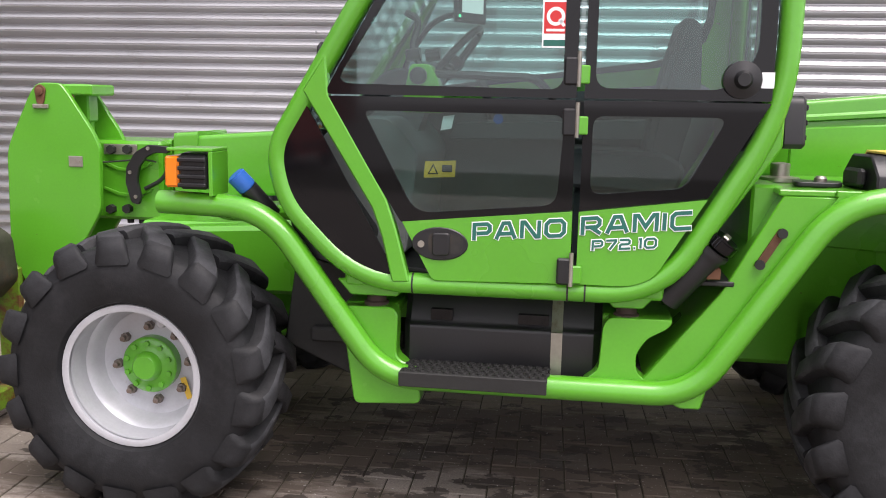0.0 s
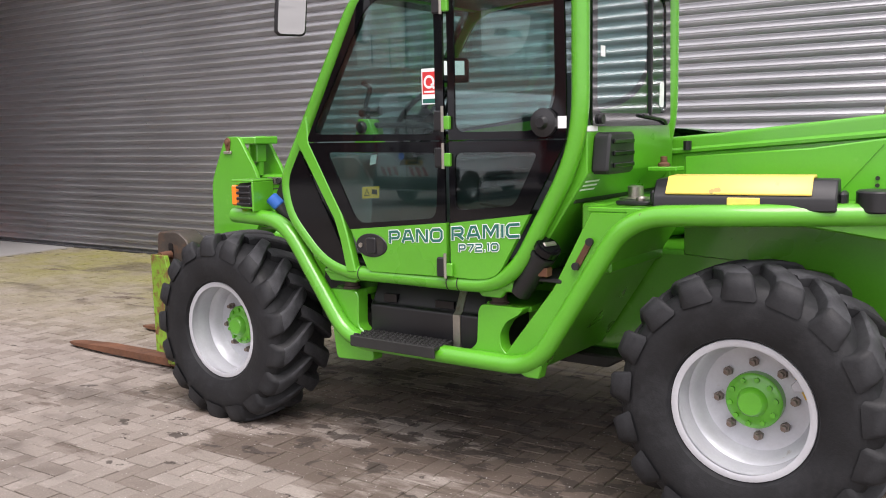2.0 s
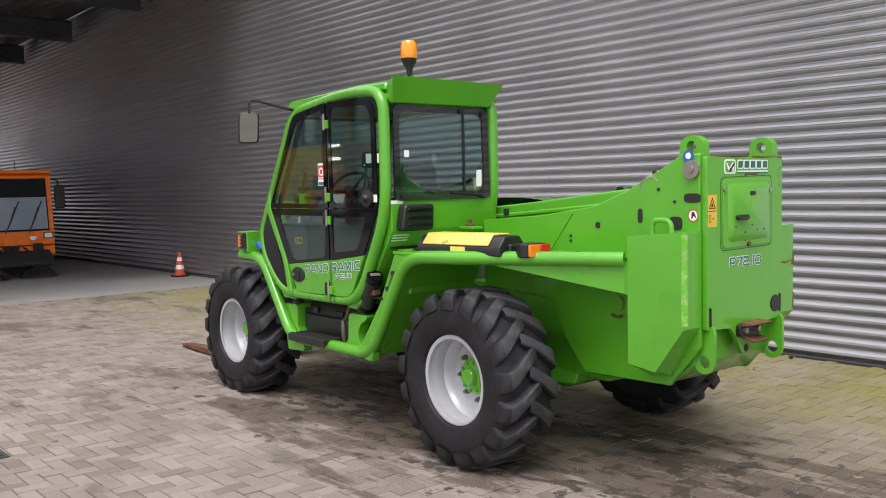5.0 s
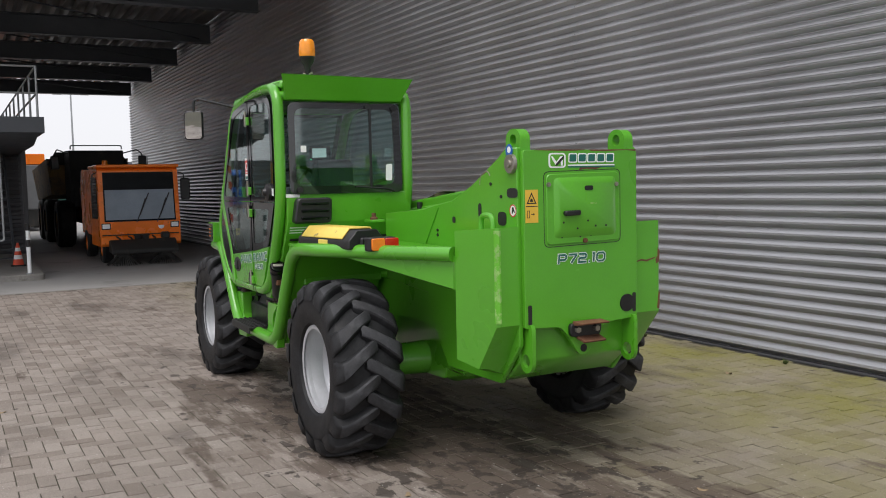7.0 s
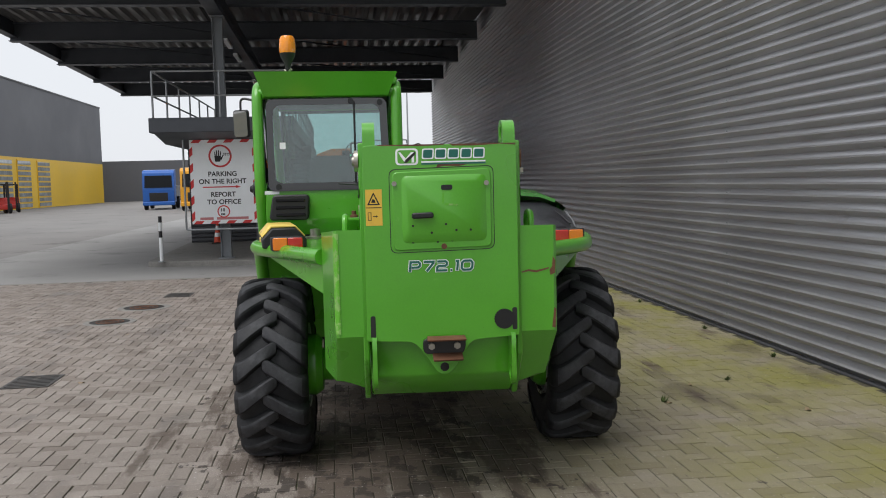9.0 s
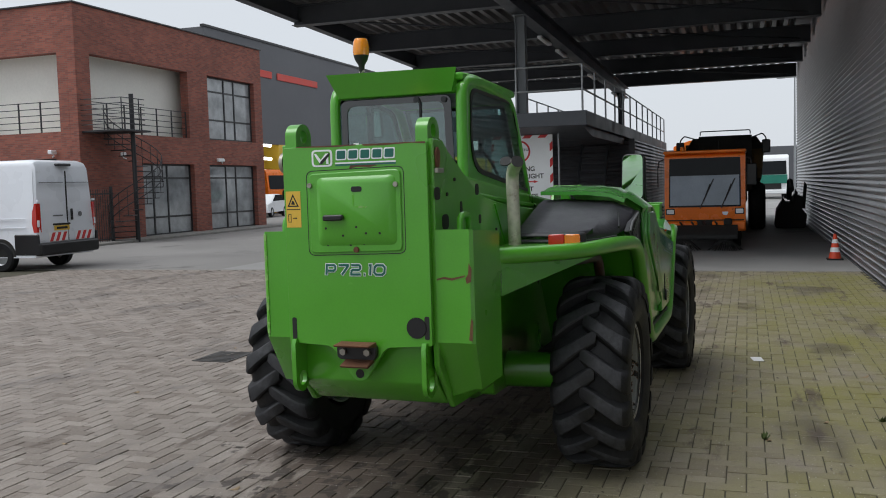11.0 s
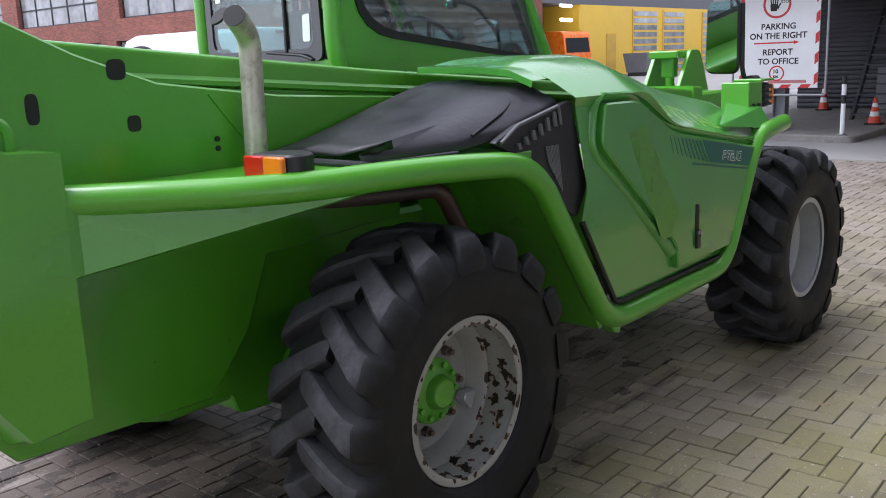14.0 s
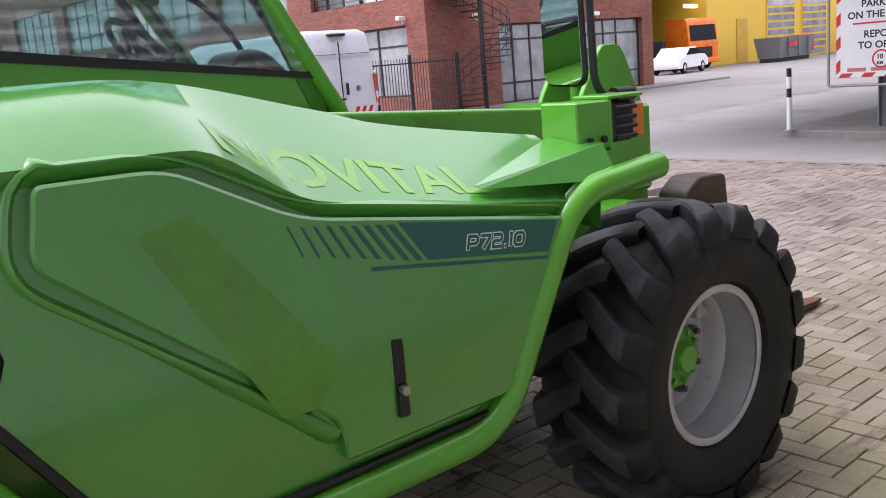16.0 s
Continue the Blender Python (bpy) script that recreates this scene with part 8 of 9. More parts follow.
for s in (-1, 1):
    part("mirror_rail", tube([(-0.9, s * 0.8, 2.85), (-0.3, s * 1.15, 2.95), (0.0, s * 1.25, 2.8), (0.0, s * 1.25, 2.4)], 0.02, 0.1, 6), BLACK, dumper)
    part("mirror", box(-0.05, 0.05, s * 1.25 - 0.12, s * 1.25 + 0.12, 2.35, 2.75, 0.03), BLACK, dumper)
part("roof_rail", tube([(-0.95, -0.7, 2.98), (-0.95, -0.7, 3.1), (-0.95, 0.8, 3.1), (-0.95, 0.8, 2.98)], 0.02, 0.05, 6), GALV, dumper)

# dark implements along the wall, and a grey truck far down the lane
heap = thing("parked_implement", pose(-24.3, 7.0, -0.006), "black folded implement parked against the wall", "implement")
part("frame", prism([(-0.45, 0.0), (0.42, 0.0), (0.46, 0.42), (0.30, 0.62), (0.40, 0.95), (0.16, 1.05), (0.02, 0.78), (-0.22, 0.84), (-0.40, 0.55)], "x", -1.1, 0.9, 0.03), DARK, heap)
for y, z0, z1 in ((0.36, 0.6, 1.45), (0.10, 0.7, 1.22), (-0.28, 0.5, 0.98)):
    part("folded_tine", prism([(y - 0.06, z0), (y + 0.05, z0), (y + 0.10, z1 - 0.12), (y + 0.02, z1)], "x", 0.75, 0.86, 0.01), DARK, heap)
part("arm", tube([(-0.8, 0.0, 0.9), (0.0, 0.0, 1.5), (0.9, 0.0, 1.2)], 0.09, 0.2, 10), DARK, heap)
lorry = thing("grey_lorry", pose(-36, 3.6, -0.006), "grey box lorry with orange top gear", "lorry")
part("box_body", box(-6, 0, -1.15, 1.15, 0.95, 2.9, 0.05), GREYPART, lorry)
part("orange_gear", prism(rounded([(-1.1, 2.9), (1.1, 2.9), (1.1, 3.35), (-0.4, 3.35), (-1.1, 3.1)], 0.06, 3), "x", -1.2, 0.0, 0.03), ORANGE, lorry)
part("underbody", box(-5.9, -0.05, -1.0, 1.0, 0.2, 0.95, 0.03), DARK, lorry)
for s in (-1, 1):
    road_wheel(lorry, -1.2, s * 1.0, 0.48, 0.3, s)
    road_wheel(lorry, -4.8, s * 1.0, 0.48, 0.3, s)


# ---- vans: built facing -y, rear at y = 0 ----
def panel_van(m, paint, length, width, height, label, low=False):
    v = thing("van" if not low else "small_van", m, label, "van")
    h, hw = height, width / 2
    brow, cowl = (0.62, 0.74) if low else (0.74, 0.80)
    nose = 0.36 * h
    side = [(0.0, 0.42), (-0.03, 0.9), (0.03, 0.62 * h), (0.06, h - 0.16), (0.12, h - 0.04), (0.24, h), (length * brow, h), (length * cowl, h - 0.10), (length * 0.90, nose + 0.45 * (h / 2.5)), (length * 0.985, nose + 0.2), (length, 0.55), (length - 0.1, 0.32), (0.05, 0.32)]
    secs = []
    for f, drop in ((-1.0, 0.935), (-0.985, 0.962), (-0.94, 0.985), (-0.82, 1.0), (0.82, 1.0), (0.94, 0.985), (0.985, 0.962), (1.0, 0.935)):
        pull = 0.985 if drop < 0.97 else 1.0
        secs.append([(f * hw * (1.0 if z < 0.55 * h else 1.0 - 0.09 * (z - 0.55 * h) / (0.45 * h)), -(length / 2 + (y - length / 2) * pull), 0.32 + (z - 0.32) * (drop if z > 0.6 * h else 1.0)) for y, z in side])
    part("body", loft(secs), paint, v, smooth=30)
    part("rear_bumper", box(-hw - 0.01, hw + 0.01, -0.10, 0.10, 0.36, 0.64, 0.04), BLACK, v)
    part("door_seam", box(-0.005, 0.005, 0.0, 0.034, 0.66, h - 0.25), DARK, v)
    for s in (-1, 1):
        e = s * hw
        part("bumper_corner", box(min(e - s * 0.03, e + s * 0.014), max(e - s * 0.03, e + s * 0.014), -0.62 if not low else -0.40, 0.05, 0.37, 0.84 if not low else 0.62, 0.02), BLACK, v)
        z0, z1 = (0.88, 1.52) if not low else (0.85, 1.48)
        lamp = part("rear_lamp", loft([[(e - s * 0.10, 0.035, z), (e + s * 0.004, 0.0, z), (e + s * (0.010 - inset), -reach, z), (e - s * 0.08, -reach, z)] for z, reach, inset in ((z0, 0.08, 0.0), (z0 + 0.2, 0.12, 0.0), (z1 - 0.18, 0.10, 0.006), (z1, 0.04, 0.012))]), REDLENS, v)
        part("clear_lens", box(min(e - s * 0.07, e - s * 0.012), max(e - s * 0.07, e - s * 0.012), 0.0, 0.032, z0 + 0.12, z0 + 0.27, 0.008), DECAL_W, lamp)
        part("sill_trim", box(min(e - s * 0.01, e + s * 0.014), max(e - s * 0.01, e + s * 0.014), -length * 0.80, -1.45, 0.46, 0.62, 0.01), BLACK if low else GREYPART, v)
        part("seam", box(e - 0.004, e + 0.004, -length * 0.55, -length * 0.548, 0.66, h * 0.60), GREYPART, v)
        if not low:
            for z, y1 in ((1.18, -length * 0.72), (0.98, -length * 0.72)):
                part("moulding", box(min(e - s * 0.01, e + s * 0.006), max(e - s * 0.01, e + s * 0.006), y1, -0.30, z, z + 0.018, 0.004), paint, v)
            part("door_rim", box(min(s * 0.06, s * (hw - 0.16)), max(s * 0.06, s * (hw - 0.16)), -0.02, 0.012, 1.98, 1.995, 0.003), GREYPART, v)
        for y in (-1.0, -length * 0.83) if not low else (-length * 0.17, -length * 0.80):
            half_disc = [(y + 0.405 * math.cos(math.pi * k / 20), 0.345 + 0.405 * math.sin(math.pi * k / 20)) for k in range(21)]
            part("wheel_arch", prism(half_disc, "x", e - s * 0.02, e + s * 0.003), DARK, v)
            w_ = part("wheel", lathe([(0.19, -0.11), (0.31, -0.11), (0.345, -0.07), (0.345, 0.07), (0.31, 0.11), (0.19, 0.11)], "x", (s * (hw - 0.085), y, 0.345), 28, cap=False), RUBBER, v)
            part("rim", lathe([(0.20, s * 0.09), (0.17, s * 0.06), (0.06, s * 0.08), (0.0, s * 0.085)], "x", (s * (hw - 0.085), y, 0.345), 20, cap=False), GALV, w_)
    part("number_plate", box(-0.02 if not low else -0.26, 0.48 if not low else 0.26, 0.035, 0.046, 0.90, 1.01), YELLOW, v)
    part("plate_bar", box(0.05 if not low else -0.2, 0.41 if not low else 0.2, 0.046, 0.048, 0.93, 0.98), DARK, v)
    return v


VAN_WHITE = surface("van_white", (0.80, 0.83, 0.88), 0.30, var=0.04, relief=0.0, coat=0.5, big=0.8, dirt=(0.55, 0.55, 0.54), dirt_at=(0.6, 0.9))
van = panel_van(pose(-10.25, -9.20, -0.014, 0, 0, 2.5), VAN_WHITE, 6.0, 1.98, 2.5, "white high-roofed panel van parked by the office")
part("side_glass", prism(rounded([(-4.60, 1.36), (-3.08, 1.36), (-3.08, 1.98), (-4.60, 1.98)], 0.06, 3), "x", 0.93, 0.985), CARGLASS, van)
part("cab_glass", prism(rounded([(-5.30, 1.40), (-4.85, 1.38), (-4.85, 1.95), (-5.0, 1.95)], 0.06, 3), "x", 0.93, 0.985), CARGLASS, van)
part("sill_step", box(0.985, 1.008, -2.60, -1.55, 0.46, 0.68, 0.01), BLACK, van)
part("rear_handle", box(-0.16, -0.08, 0.03, 0.06, 1.12, 1.38, 0.02), BLACK, van)
part("plate_recess", box(-0.06, 0.52, 0.03, 0.05, 1.02, 1.06, 0.008), DARK, van)
for x0 in (-0.82, 0.05):
    board = part("hazard_board", box(x0, x0 + 0.62, 0.036, 0.042, 0.66, 0.86), DECAL_W, van)
    for k in range(3):
        a = x0 + 0.02 + 0.19 * k
        part("hazard_stripe", prism([(a + 0.10, 0.662), (a + 0.20, 0.662), (a + 0.10, 0.858), (a, 0.858)], "y", 0.042, 0.044), RED_VINYL, board)
for x in (-0.93, 0.93):
    part("door_hinge", box(x - 0.03, x + 0.03, 0.0, 0.05, 1.55, 1.60, 0.004), VAN_WHITE, van)
part("brake_lamp", box(-0.22, 0.22, -0.12, 0.03, 2.36, 2.42, 0.02), BLACK, van)
part("name_bar", box(0.18, 0.50, 0.036, 0.04, 1.22, 1.25), GREYPART, van)
part("badge", cyl((-0.42, 0.034, 1.25), (-0.42, 0.042, 1.25), 0.06, 16), GREYPART, van)
car = panel_van(pose(-7.40, -11.60, -0.014, 0, 0, 2), RED, 4.4, 1.79, 1.78, "bright red small delivery van parked beside the white van", True)
part("rear_glass", prism(rounded([(-0.70, 1.12), (0.70, 1.12), (0.62, 1.58), (-0.62, 1.58)], 0.05, 3), "y", -0.03, 0.03), CARGLASS, car)

# ---- spiral stair at the office corner ----
stair2 = thing("spiral_stair", pose(-19.75, -14.55, -0.014), "black steel spiral stair outside the office", "stair")
part("pole", cyl((0, 0, 0), (0, 0, 5.15), 0.08, 14), DARKFRAME, stair2)
for k in range(20):
    a = radians(-60 + k * 20)
    z = 0.19 * (k + 1)
    b_ = prism([(0.05, -0.04), (0.95, -0.17), (0.95, 0.17), (0.05, 0.04)], "z", z - 0.02, z + 0.01)
    b_.transform(Matrix.Rotation(a, 4, "Z"))
    part("tread", b_, DARKFRAME, stair2)
    part("baluster", cyl((0.93 * math.cos(a), 0.93 * math.sin(a), z), (0.93 * math.cos(a), 0.93 * math.sin(a), z + 0.95), 0.012, 6), DARKFRAME, stair2)
for off in (0.95, 0.65, 0.35):
    part("handrail", tube([(0.93 * math.cos(radians(-60 + k * 20)), 0.93 * math.sin(radians(-60 + k * 20)), 0.19 * (k + 1) + off) for k in range(20)], 0.018, 0.05, 6, bend_seg=2), DARKFRAME, stair2)
part("landing", box(-0.2, 1.3, -1.1, 0.6, 3.80, 3.86), DARKFRAME, stair2)
for x, y in ((1.3, -1.1), (1.3, 0.6), (0.4, 0.6)):
    part("landing_post", cyl((x, y, 3.86), (x, y, 4.9), 0.02, 6), DARKFRAME, stair2)
for z in (4.05, 4.2, 4.38, 4.55, 4.72, 4.9):
    part("landing_rail", tube([(1.3, -1.1, z), (1.3, 0.6, z), (0.1, 0.6, z)], 0.016, 0.03, 6), DARKFRAME, stair2)

# ---- bar fence by the office ----
fence = thing("bar_fence", pose(0, 0, 0), "black steel bar fence beside the brick office", "fence")
for k in range(36):
    x = -15.0 - 0.115 * k
    part("bar", cyl((x, -15.0, 0), (x, -15.0, 1.85), 0.012, 6), DARKFRAME, fence)
for z in (0.15, 1.7):
    part("rail", box(-19.1, -14.95, -15.02, -14.98, z - 0.02, z + 0.02), DARKFRAME, fence)
for x in (-15.0, -17.0, -19.0):
    part("post", box(x - 0.04, x + 0.04, -15.04, -14.96, 0, 1.95), DARKFRAME, fence)

# security cameras and wall lamps on the office
for (x, y, z, yaw) in ((-18.25, -16.6, 3.15, 20), (-20.6, -15.55, 3.1, -30), (-27.0, -15.55, 3.0, 0)):
    c = thing("security_camera", pose(x, y, z, 0, 0, yaw), "white security camera on a bracket on the brickwork", "camera")
    part("housing", box(0.0, 0.45, -0.07, 0.07, -0.07, 0.07, 0.02), WHITE, c)
    part("bracket", tube([(-0.05, -0.1, -0.15), (0.1, 0.0, -0.12), (0.15, 0.0, -0.05)], 0.025, 0.05, 6), WHITE, c)

# ---- far yard: dumper bin, forklifts, white car, lorries, lamp post ----
skip_ = thing("waste_skip", pose(-55.7, -23.2, -0.014, 0, 0, 4), "grey metal waste containers in front of the hall", "waste container")
part("bin", loft([[(-2.4, -0.7, 0.25), (2.4, -0.7, 0.25), (2.4, 0.7, 0.25), (-2.4, 0.7, 0.25)], [(-2.6, -0.9, 1.55), (2.6, -0.9, 1.55), (2.6, 0.9, 1.55), (-2.6, 0.9, 1.55)]]), GREYPART, skip_)
for x in (-1.5, 0.0, 1.5):
    part("rib", box(x - 0.05, x + 0.05, 0.86, 0.96, 0.3, 1.5), GREYPART, skip_)
part("skid", box(-2.4, 2.4, -0.6, 0.6, 0.0, 0.25), DARK, skip_)
part("red_label", box(0.3, 1.5, 0.965, 0.975, 0.9, 1.25), RED, skip_)
part("red_end", box(-2.75, -2.5, -0.8, 0.8, 0.5, 1.6, 0.03), RED, skip_)


def forklift(m):
    f = thing("forklift", m, "red forklift truck with open cage", "forklift", "forklifts")
    part("body", prism(rounded([(-1.2, 0.3), (-1.25, 1.2), (-0.2, 1.25), (0.1, 0.7), (1.0, 0.7), (1.0, 0.3)], 0.1, 3), "y", -0.6, 0.6, 0.05), RED, f)
    for x, y in ((-1.1, -0.5), (-1.1, 0.5), (0.6, -0.5), (0.6, 0.5)):
        part("cage_post", cyl((x, y, 0.8), (x * 0.8, y, 2.3), 0.05, 8), DARK, f)
    part("cage_roof", box(-1.0, 0.6, -0.55, 0.55, 2.25, 2.35, 0.03), DARK, f)
    for y in (-0.35, 0.35):
        part("mast", box(1.0, 1.12, y - 0.06, y + 0.06, 0.1, 2.5), DARK, f)
    for x, r in ((-0.8, 0.32), (0.75, 0.4)):
        for s in (-1, 1):
            road_wheel(f, x, s * 0.52, r, 0.22, s, RED)
    return f


fk = forklift(pose(-68.0, -23.2, -0.014, 0, 0, 30))
copy_thing(fk, pose(-71.5, -23.6, -0.014, 0, 0, 20))

white_car = thing("saloon_car", pose(-43.8, -23.3, -0.014, 0, 0, 12), "white saloon car parked before the grey hall", "car")
prof = [(-2.2, 0.35), (-2.25, 0.75), (-1.9, 0.98), (-1.2, 1.02), (-0.6, 1.42), (0.6, 1.44), (1.35, 1.0), (2.15, 0.85), (2.25, 0.5), (2.2, 0.3)]
part("body", loft([[(x, y, 0.3 + (z - 0.3) * f) for x, z in prof] for y, f in ((-0.88, 0.9), (-0.8, 1.0), (0.8, 1.0), (0.88, 0.9))]), WHITE, white_car, smooth=30)
for s in (-1, 1):
    part("window", prism([(-1.1, 1.03), (-0.6, 1.36), (0.55, 1.38), (1.15, 1.0)], "y", s * 0.83, s * 0.885), CARGLASS, white_car)
    for x in (-1.35, 1.35):
        road_wheel(white_car, x, s * 0.80, 0.32, 0.2, s)


def lorry_cab(m, paint, label):
    t = thing("lorry_cab", m, label, "lorry", "lorries")
    part("cab", prism(rounded([(0.0, 0.5), (0.05, 1.6), (-0.12, 2.9), (-0.3, 3.1), (-2.1, 3.2), (-2.1, 0.6)], 0.08, 3), "y", -1.2, 1.2, 0.06, None, 2), paint, t)
    part("windscreen", loft([[(0.06, -1.05, 1.75), (0.06, 1.05, 1.75), (-0.08, 1.02, 2.7), (-0.08, -1.02, 2.7)], [(0.075, -1.05, 1.75), (0.075, 1.05, 1.75), (-0.065, 1.02, 2.7), (-0.065, -1.02, 2.7)]]), CARGLASS, t)
    part("grille", box(0.0, 0.07, -0.7, 0.7, 0.7, 1.35, 0.02), DARK, t)
    part("bumper", box(-0.2, 0.12, -1.22, 1.22, 0.35, 0.65, 0.05), paint, t)
    part("load_bed", box(-7.5, -2.3, -1.2, 1.2, 1.0, 1.9, 0.03), GREYPART, t)
    for x in (-1.0, -5.8):
        for s in (-1, 1):
            road_wheel(t, x, s * 1.05, 0.5, 0.3, s)
    return t


lorry_cab(pose(-60, -6.7, -0.014, 0, 0, 4), surface("lorry_yellow", (0.78, 0.36, 0.02), 0.4), "yellow lorry parked beyond the canopy")
lorry_cab(pose(-61, -3.7, -0.014, 0, 0, -10), ORANGE, "orange lorry parked beyond the canopy")
lorry_cab(pose(-66, -10.6, -0.014, 0, 0, 6), BLUE, "blue lorry parked beyond the canopy")
end_lorry = lorry_cab(pose(-62, 7.3, -0.014, 0, 0, 0), WHITE, "green and white lorry at the end of the lane")
part("green_band", box(0.06, 0.10, -1.1, 1.1, 1.1, 1.72, 0.02), surface("lorry_green", (0.02, 0.20, 0.14), 0.4), end_lorry)
truck_in = lorry_cab(pose(-49.3, -25.2, -0.014, 0, 0, 75), ORANGE, "orange lorry standing in the workshop opening")

mast = thing("lamp_post", pose(-62, 8.9, -0.014), "tall grey lamp post with two arms", "lamp post")
part("pole", cyl((0, 0, 0), (0, 0, 8.6), 0.09, 10, r1=0.05), GALV, mast)
part("arm", tube([(0, -0.9, 8.55), (0, 0.9, 8.55)], 0.04, 0, 8), GALV, mast)
for s in (-1, 1):
    part("lamp_head", box(-0.12, 0.12, s * 0.9 - 0.3, s * 0.9 + 0.3, 8.5, 8.62, 0.03), GALV, mast)

# far skyline beyond the lane
skyline = structure("backdrop", box(-140, -120, -60, 60, 0, 5.5), HALLGREY, "low grey halls in the far distance", "backdrop")

# ---- ironwork and litter on the paving ----
def manhole(x, y, r=0.32):
    m = thing("manhole_cover", pose(x, y, 0.0), "round iron manhole cover in a concrete ring", "manhole cover", "manholes")
    part("ring", lathe([(r, 0.0), (r, 0.006), (r * 0.78, 0.006), (r * 0.78, 0.0)], "z", seg=36, cap=False), CONCRETE, m)
    part("lid", lathe([(r * 0.76, 0.0), (r * 0.76, 0.004), (0, 0.005)], "z", seg=36), DARK, m)
    for k in range(3):
        part("lid_rib", ring([((0.2 + 0.17 * k) * r * math.cos(a * math.pi / 18), (0.2 + 0.17 * k) * r * math.sin(a * math.pi / 18)) for a in range(36)], [((0.15 + 0.17 * k) * r * math.cos(a * math.pi / 18), (0.15 + 0.17 * k) * r * math.sin(a * math.pi / 18)) for a in range(36)], "z", 0.004, 0.008), RUST, m)
    return m


manhole(-4.55, 0.55)
manhole(-5.85, 0.70, 0.36)


GRATE = surface("grey_cast_iron", (0.075, 0.07, 0.066), 0.6, metal=0.3, var=0.25, relief=0.3, dirt=(0.10, 0.075, 0.055), dirt_scale=8)


def gully(x, y, rot=0):
    g = thing("drain_grate", pose(x, y, 0.0, 0, 0, rot), "dark cast iron drain grate set in the pavers", "drain grate", "drains")
    part("frame", ring([(-0.25, -0.2), (0.25, -0.2), (0.25, 0.2), (-0.25, 0.2)], [(-0.22, -0.17), (0.22, -0.17), (0.22, 0.17), (-0.22, 0.17)], "z", 0.0, 0.006), GRATE, g)
    part("pit", box(-0.22, 0.22, -0.17, 0.17, 0.0005, 0.002), DARK, g)
    for k in range(7):
        part("bar", box(-0.2 + 0.06 * k, -0.17 + 0.06 * k, -0.17, 0.17, 0.002, 0.006), GRATE, g)
    return g


gully(-7.2, 0.95)
gully(-1.05, 0.75)
paper = thing("paper_scrap", pose(-1.81, 5.79, 0.001, 0, 0, 12), "small white scrap of paper on the pavers", "litter")
part("sheet", prism(rounded([(-0.09, -0.045), (0.08, -0.05), (0.09, 0.04), (-0.085, 0.05)], 0.01, 2), "z", 0.0, 0.004), WHITE, paper)
LEAF = surface("dead_leaf", (0.30, 0.22, 0.13), 0.8, var=0.2)
leaf_me = finish(loft([[(0.045 * math.cos(a), 0.028 * math.sin(a) * (1 if k % 2 else 0.7), 0.004 + 0.008 * math.cos(a * 2)) for k, a in enumerate(2 * math.pi * q / 12 for q in range(12))], [(0.04 * math.cos(a), 0.024 * math.sin(a) * (1 if k % 2 else 0.7), 0.006 + 0.008 * math.cos(a * 2)) for k, a in enumerate(2 * math.pi * q / 12 for q in range(12))]]))
leaf_me.materials.append(LEAF)
rng = random.Random(11)
spots = [(2.42, 3.02), (2.9, 2.5), (3.2, 4.4), (1.9, 1.4), (-0.9, 1.2), (-1.5, 0.6), (0.5, 0.9), (0.81, 5.83), (0.3, 6.2), (-1.2, 6.6), (-3.5, 1.0), (3.9, 2.3), (4.1, 3.4), (-2.4, 5.6), (-0.5, 5.6), (1.2, 6.7)]
for x, y in spots:
    o = new("dead_leaf", leaf_me)
    o.matrix_world = pose(x, y, 0.001, rng.uniform(-6, 6), rng.uniform(-6, 6), rng.uniform(0, 360)) @ Matrix.Scale(rng.uniform(0.5, 1.0), 4)
    tagged(o, "curled brown dead leaf lying on the pavers", "leaf", "leaves")
MOSS = surface("moss", (0.06, 0.09, 0.02), 0.95, fine=200, relief=0.5)
for x, y in ((0.78, 5.80), (0.2, 6.55), (-0.6, 7.35), (1.2, 7.4), (2.4, 7.42), (-2.2, 7.38), (-4.4, 7.4)):
    w = thing("weed_tuft", pose(x, y, 0.0), "small green weed tuft in a paving joint", "weed", "weeds")
    bm = bmesh.new()
    for k in range(14):
        a, r = rng.uniform(0, 6.28), rng.uniform(0.01, 0.05)
        h = rng.uniform(0.015, 0.05)
        p0 = Vector((0.3 * r * math.cos(a), 0.3 * r * math.sin(a), 0))
        p1 = Vector((r * math.cos(a), r * math.sin(a), h))
        sd = Vector((-math.sin(a), math.cos(a), 0)) * 0.006
        loft([[p0 - sd, p0 + sd, p0 + sd + Vector((0, 0, 0.002))], [(p0 + p1) / 2 - sd * 1.3, (p0 + p1) / 2 + sd * 1.3, (p0 + p1) / 2 + Vector((0, 0, 0.004))], [p1 - sd * 0.1, p1 + sd * 0.1, p1 + Vector((0, 0, 0.001))]], bm=bm)
    part("blades", bm, MOSS, w)

# small things standing by the hut
crate = thing("red_hose_reel", pose(-20.0, 1.89, 0.11, 0, 0, 10), "flat red hose bundle lying on the kerbed island", "hose")
bm = bmesh.new()
for k in range(4):
    tube([((0.42 - 0.05 * k) * math.cos(a * math.pi / 8), (0.30 - 0.04 * k) * math.sin(a * math.pi / 8), 0.04 + 0.05 * k) for a in range(16)], 0.035, 0.02, 6, True, bm, bend_seg=1)
part("coil", bm, RED, crate)
panel_lean = thing("leaning_panel", pose(-18.7, 1.35, 0.11, 0, -8, 0), "grey sheet panel leaning against the hut", "panel")
part("sheet", box(0.0, 0.03, -0.22, 0.22, 0.0, 0.95, 0.004), GREYPART, panel_lean)
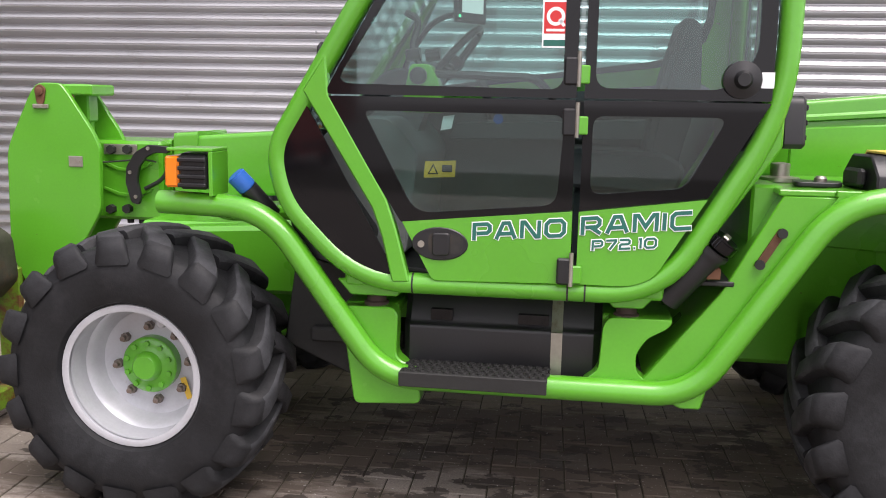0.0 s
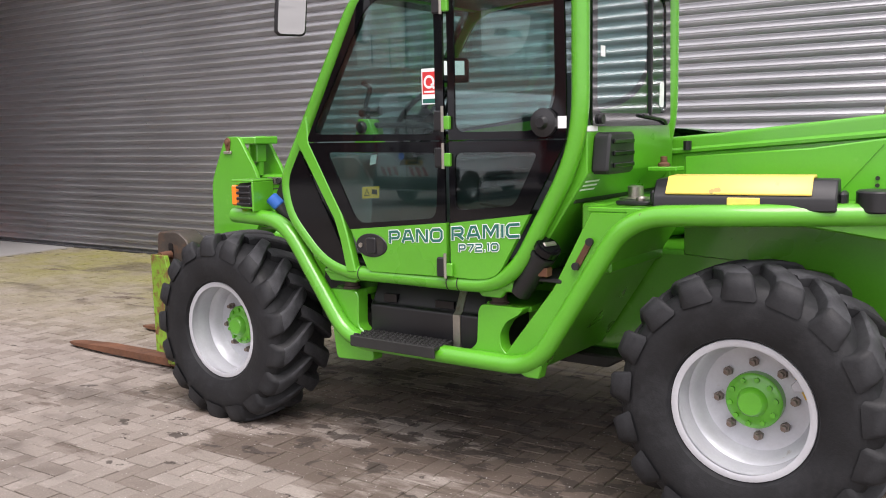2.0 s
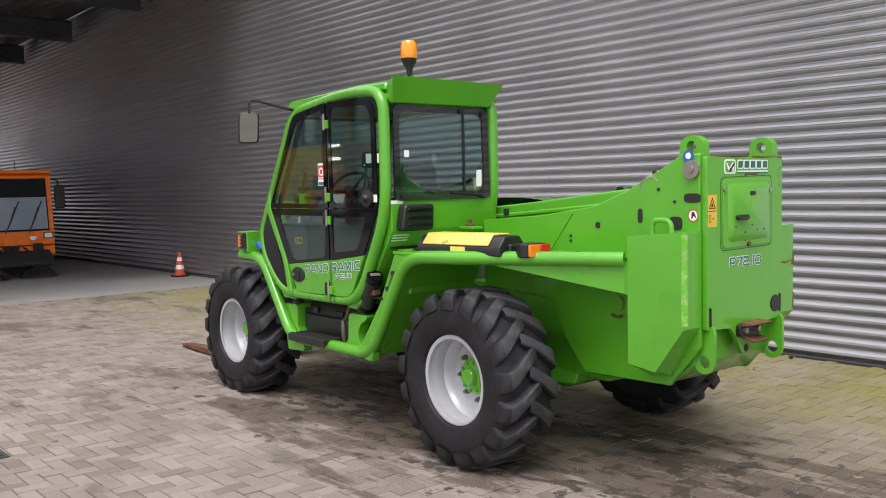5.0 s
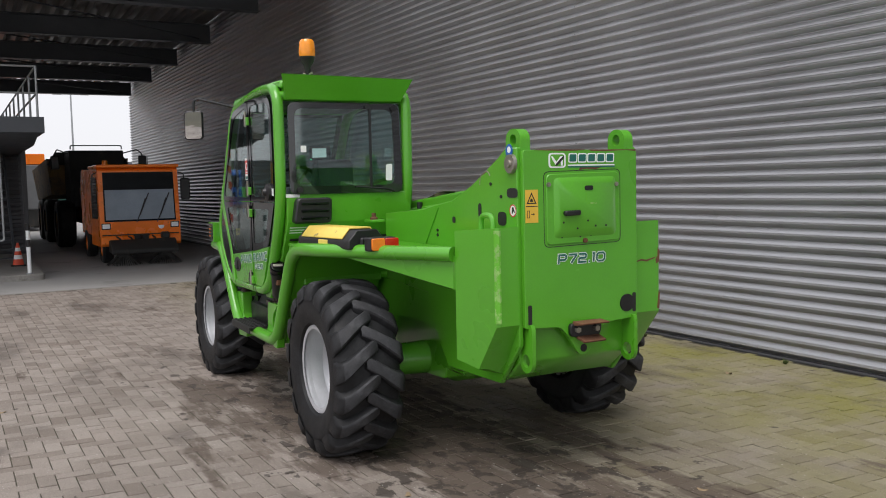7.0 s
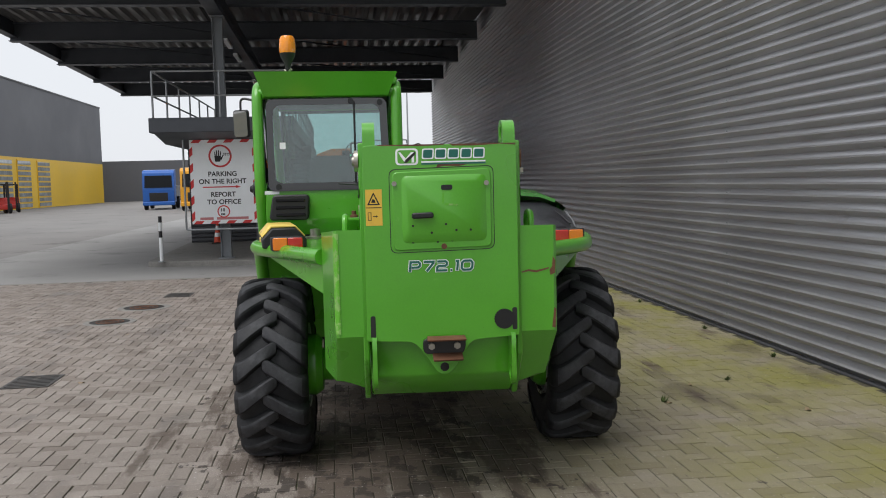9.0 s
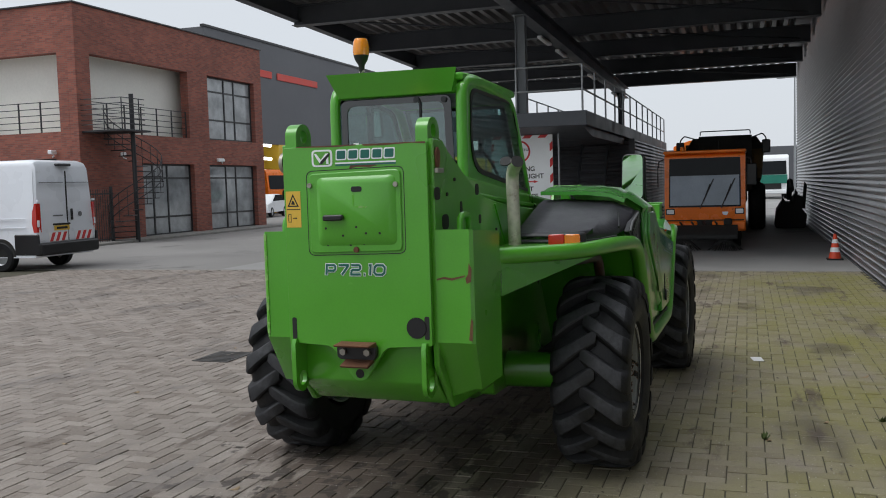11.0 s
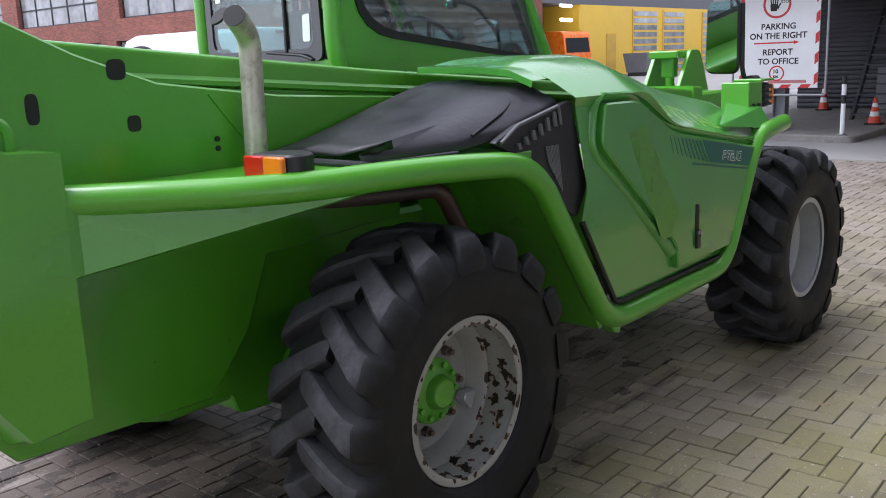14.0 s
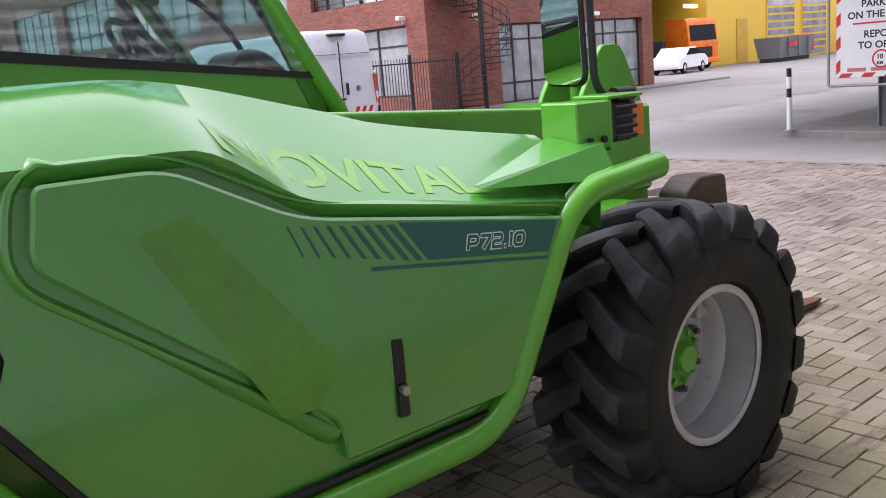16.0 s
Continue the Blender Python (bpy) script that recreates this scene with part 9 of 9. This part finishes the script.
# ---- herringbone block paving, last of all: one by one where the walk ends, joined elsewhere ----
def paver_blocks():
    w, gap = 0.105, 0.0062
    x0, x1, y0, y1 = PAVE_END, 8.6, -9.0, WALL_Y - 0.06
    rng = np.random.default_rng(7)
    ni, nj = int((x1 - x0) / w), int((y1 - y0) / w)
    flat, stand = [], []
    for j in range(nj):
        for i in range(ni):
            k = (i - j) % 4
            if k == 0:
                flat.append((x0 + i * w, y0 + j * w))
            elif k == 3:
                stand.append((x0 + i * w, y0 + j * w))
    return w, gap, flat, stand, rng


def paver_shape(lx, ly, gap):
    """Twelve corners: foot, shoulder, chamfered top; eighteen triangles."""
    c, t = 0.003, 0.003
    v = [(gap / 2, gap / 2, -0.03), (lx - gap / 2, gap / 2, -0.03), (lx - gap / 2, ly - gap / 2, -0.03), (gap / 2, ly - gap / 2, -0.03)]
    v += [(p[0], p[1], -t) for p in v[:4]]
    v += [(gap / 2 + c, gap / 2 + c, 0), (lx - gap / 2 - c, gap / 2 + c, 0), (lx - gap / 2 - c, ly - gap / 2 - c, 0), (gap / 2 + c, ly - gap / 2 - c, 0)]
    f = [(8, 9, 10, 11)]
    for a in range(4):
        b = (a + 1) % 4
        f += [(a, b, b + 4, a + 4), (a + 4, b + 4, b + 8, a + 8)]
    return np.array(v), f


def lay_pavers():
    w, gap, flat, stand, rng = paver_blocks()
    verts, faces = [], []
    near_flat, near_stand = [], []
    count = 0
    for blocks, lx, ly, near in ((flat, 2 * w, w, near_flat), (stand, w, 2 * w, near_stand)):
        v, f = paver_shape(lx, ly, gap)
        for x, y in blocks:
            dz = rng.uniform(-0.003, 0.002)
            if -3.3 < x < -0.7 and 5.2 < y < 7.3:
                near.append((x, y, dz))
                continue
            tilt = rng.uniform(-0.012, 0.012, 2)
            vv = v + (x, y, dz)
            vv[:, 2] += (v[:, 0] - lx / 2) * tilt[0] + (v[:, 1] - ly / 2) * tilt[1]
            verts.append(vv)
            faces += [tuple(q + count for q in face) for face in f]
            count += 12
    me = bpy.data.meshes.new("mesh")
    me.from_pydata(np.concatenate(verts).tolist(), [], faces)
    me.materials.append(PAVER)
    ob = new("paver_field", me)
    ob.parent = joint_bed
    tagged(ob, kind="stuff")
    for near, lx, ly in ((near_flat, 2 * w, w), (near_stand, w, 2 * w)):
        v, f = paver_shape(lx, ly, gap)
        m2 = bpy.data.meshes.new("mesh")
        m2.from_pydata(v.tolist(), [], f)
        m2.materials.append(PAVER)
        for x, y, dz in near:
            o = new("paver", m2)
            o.location = (x, y, dz)
            o.parent = joint_bed


lay_pavers()
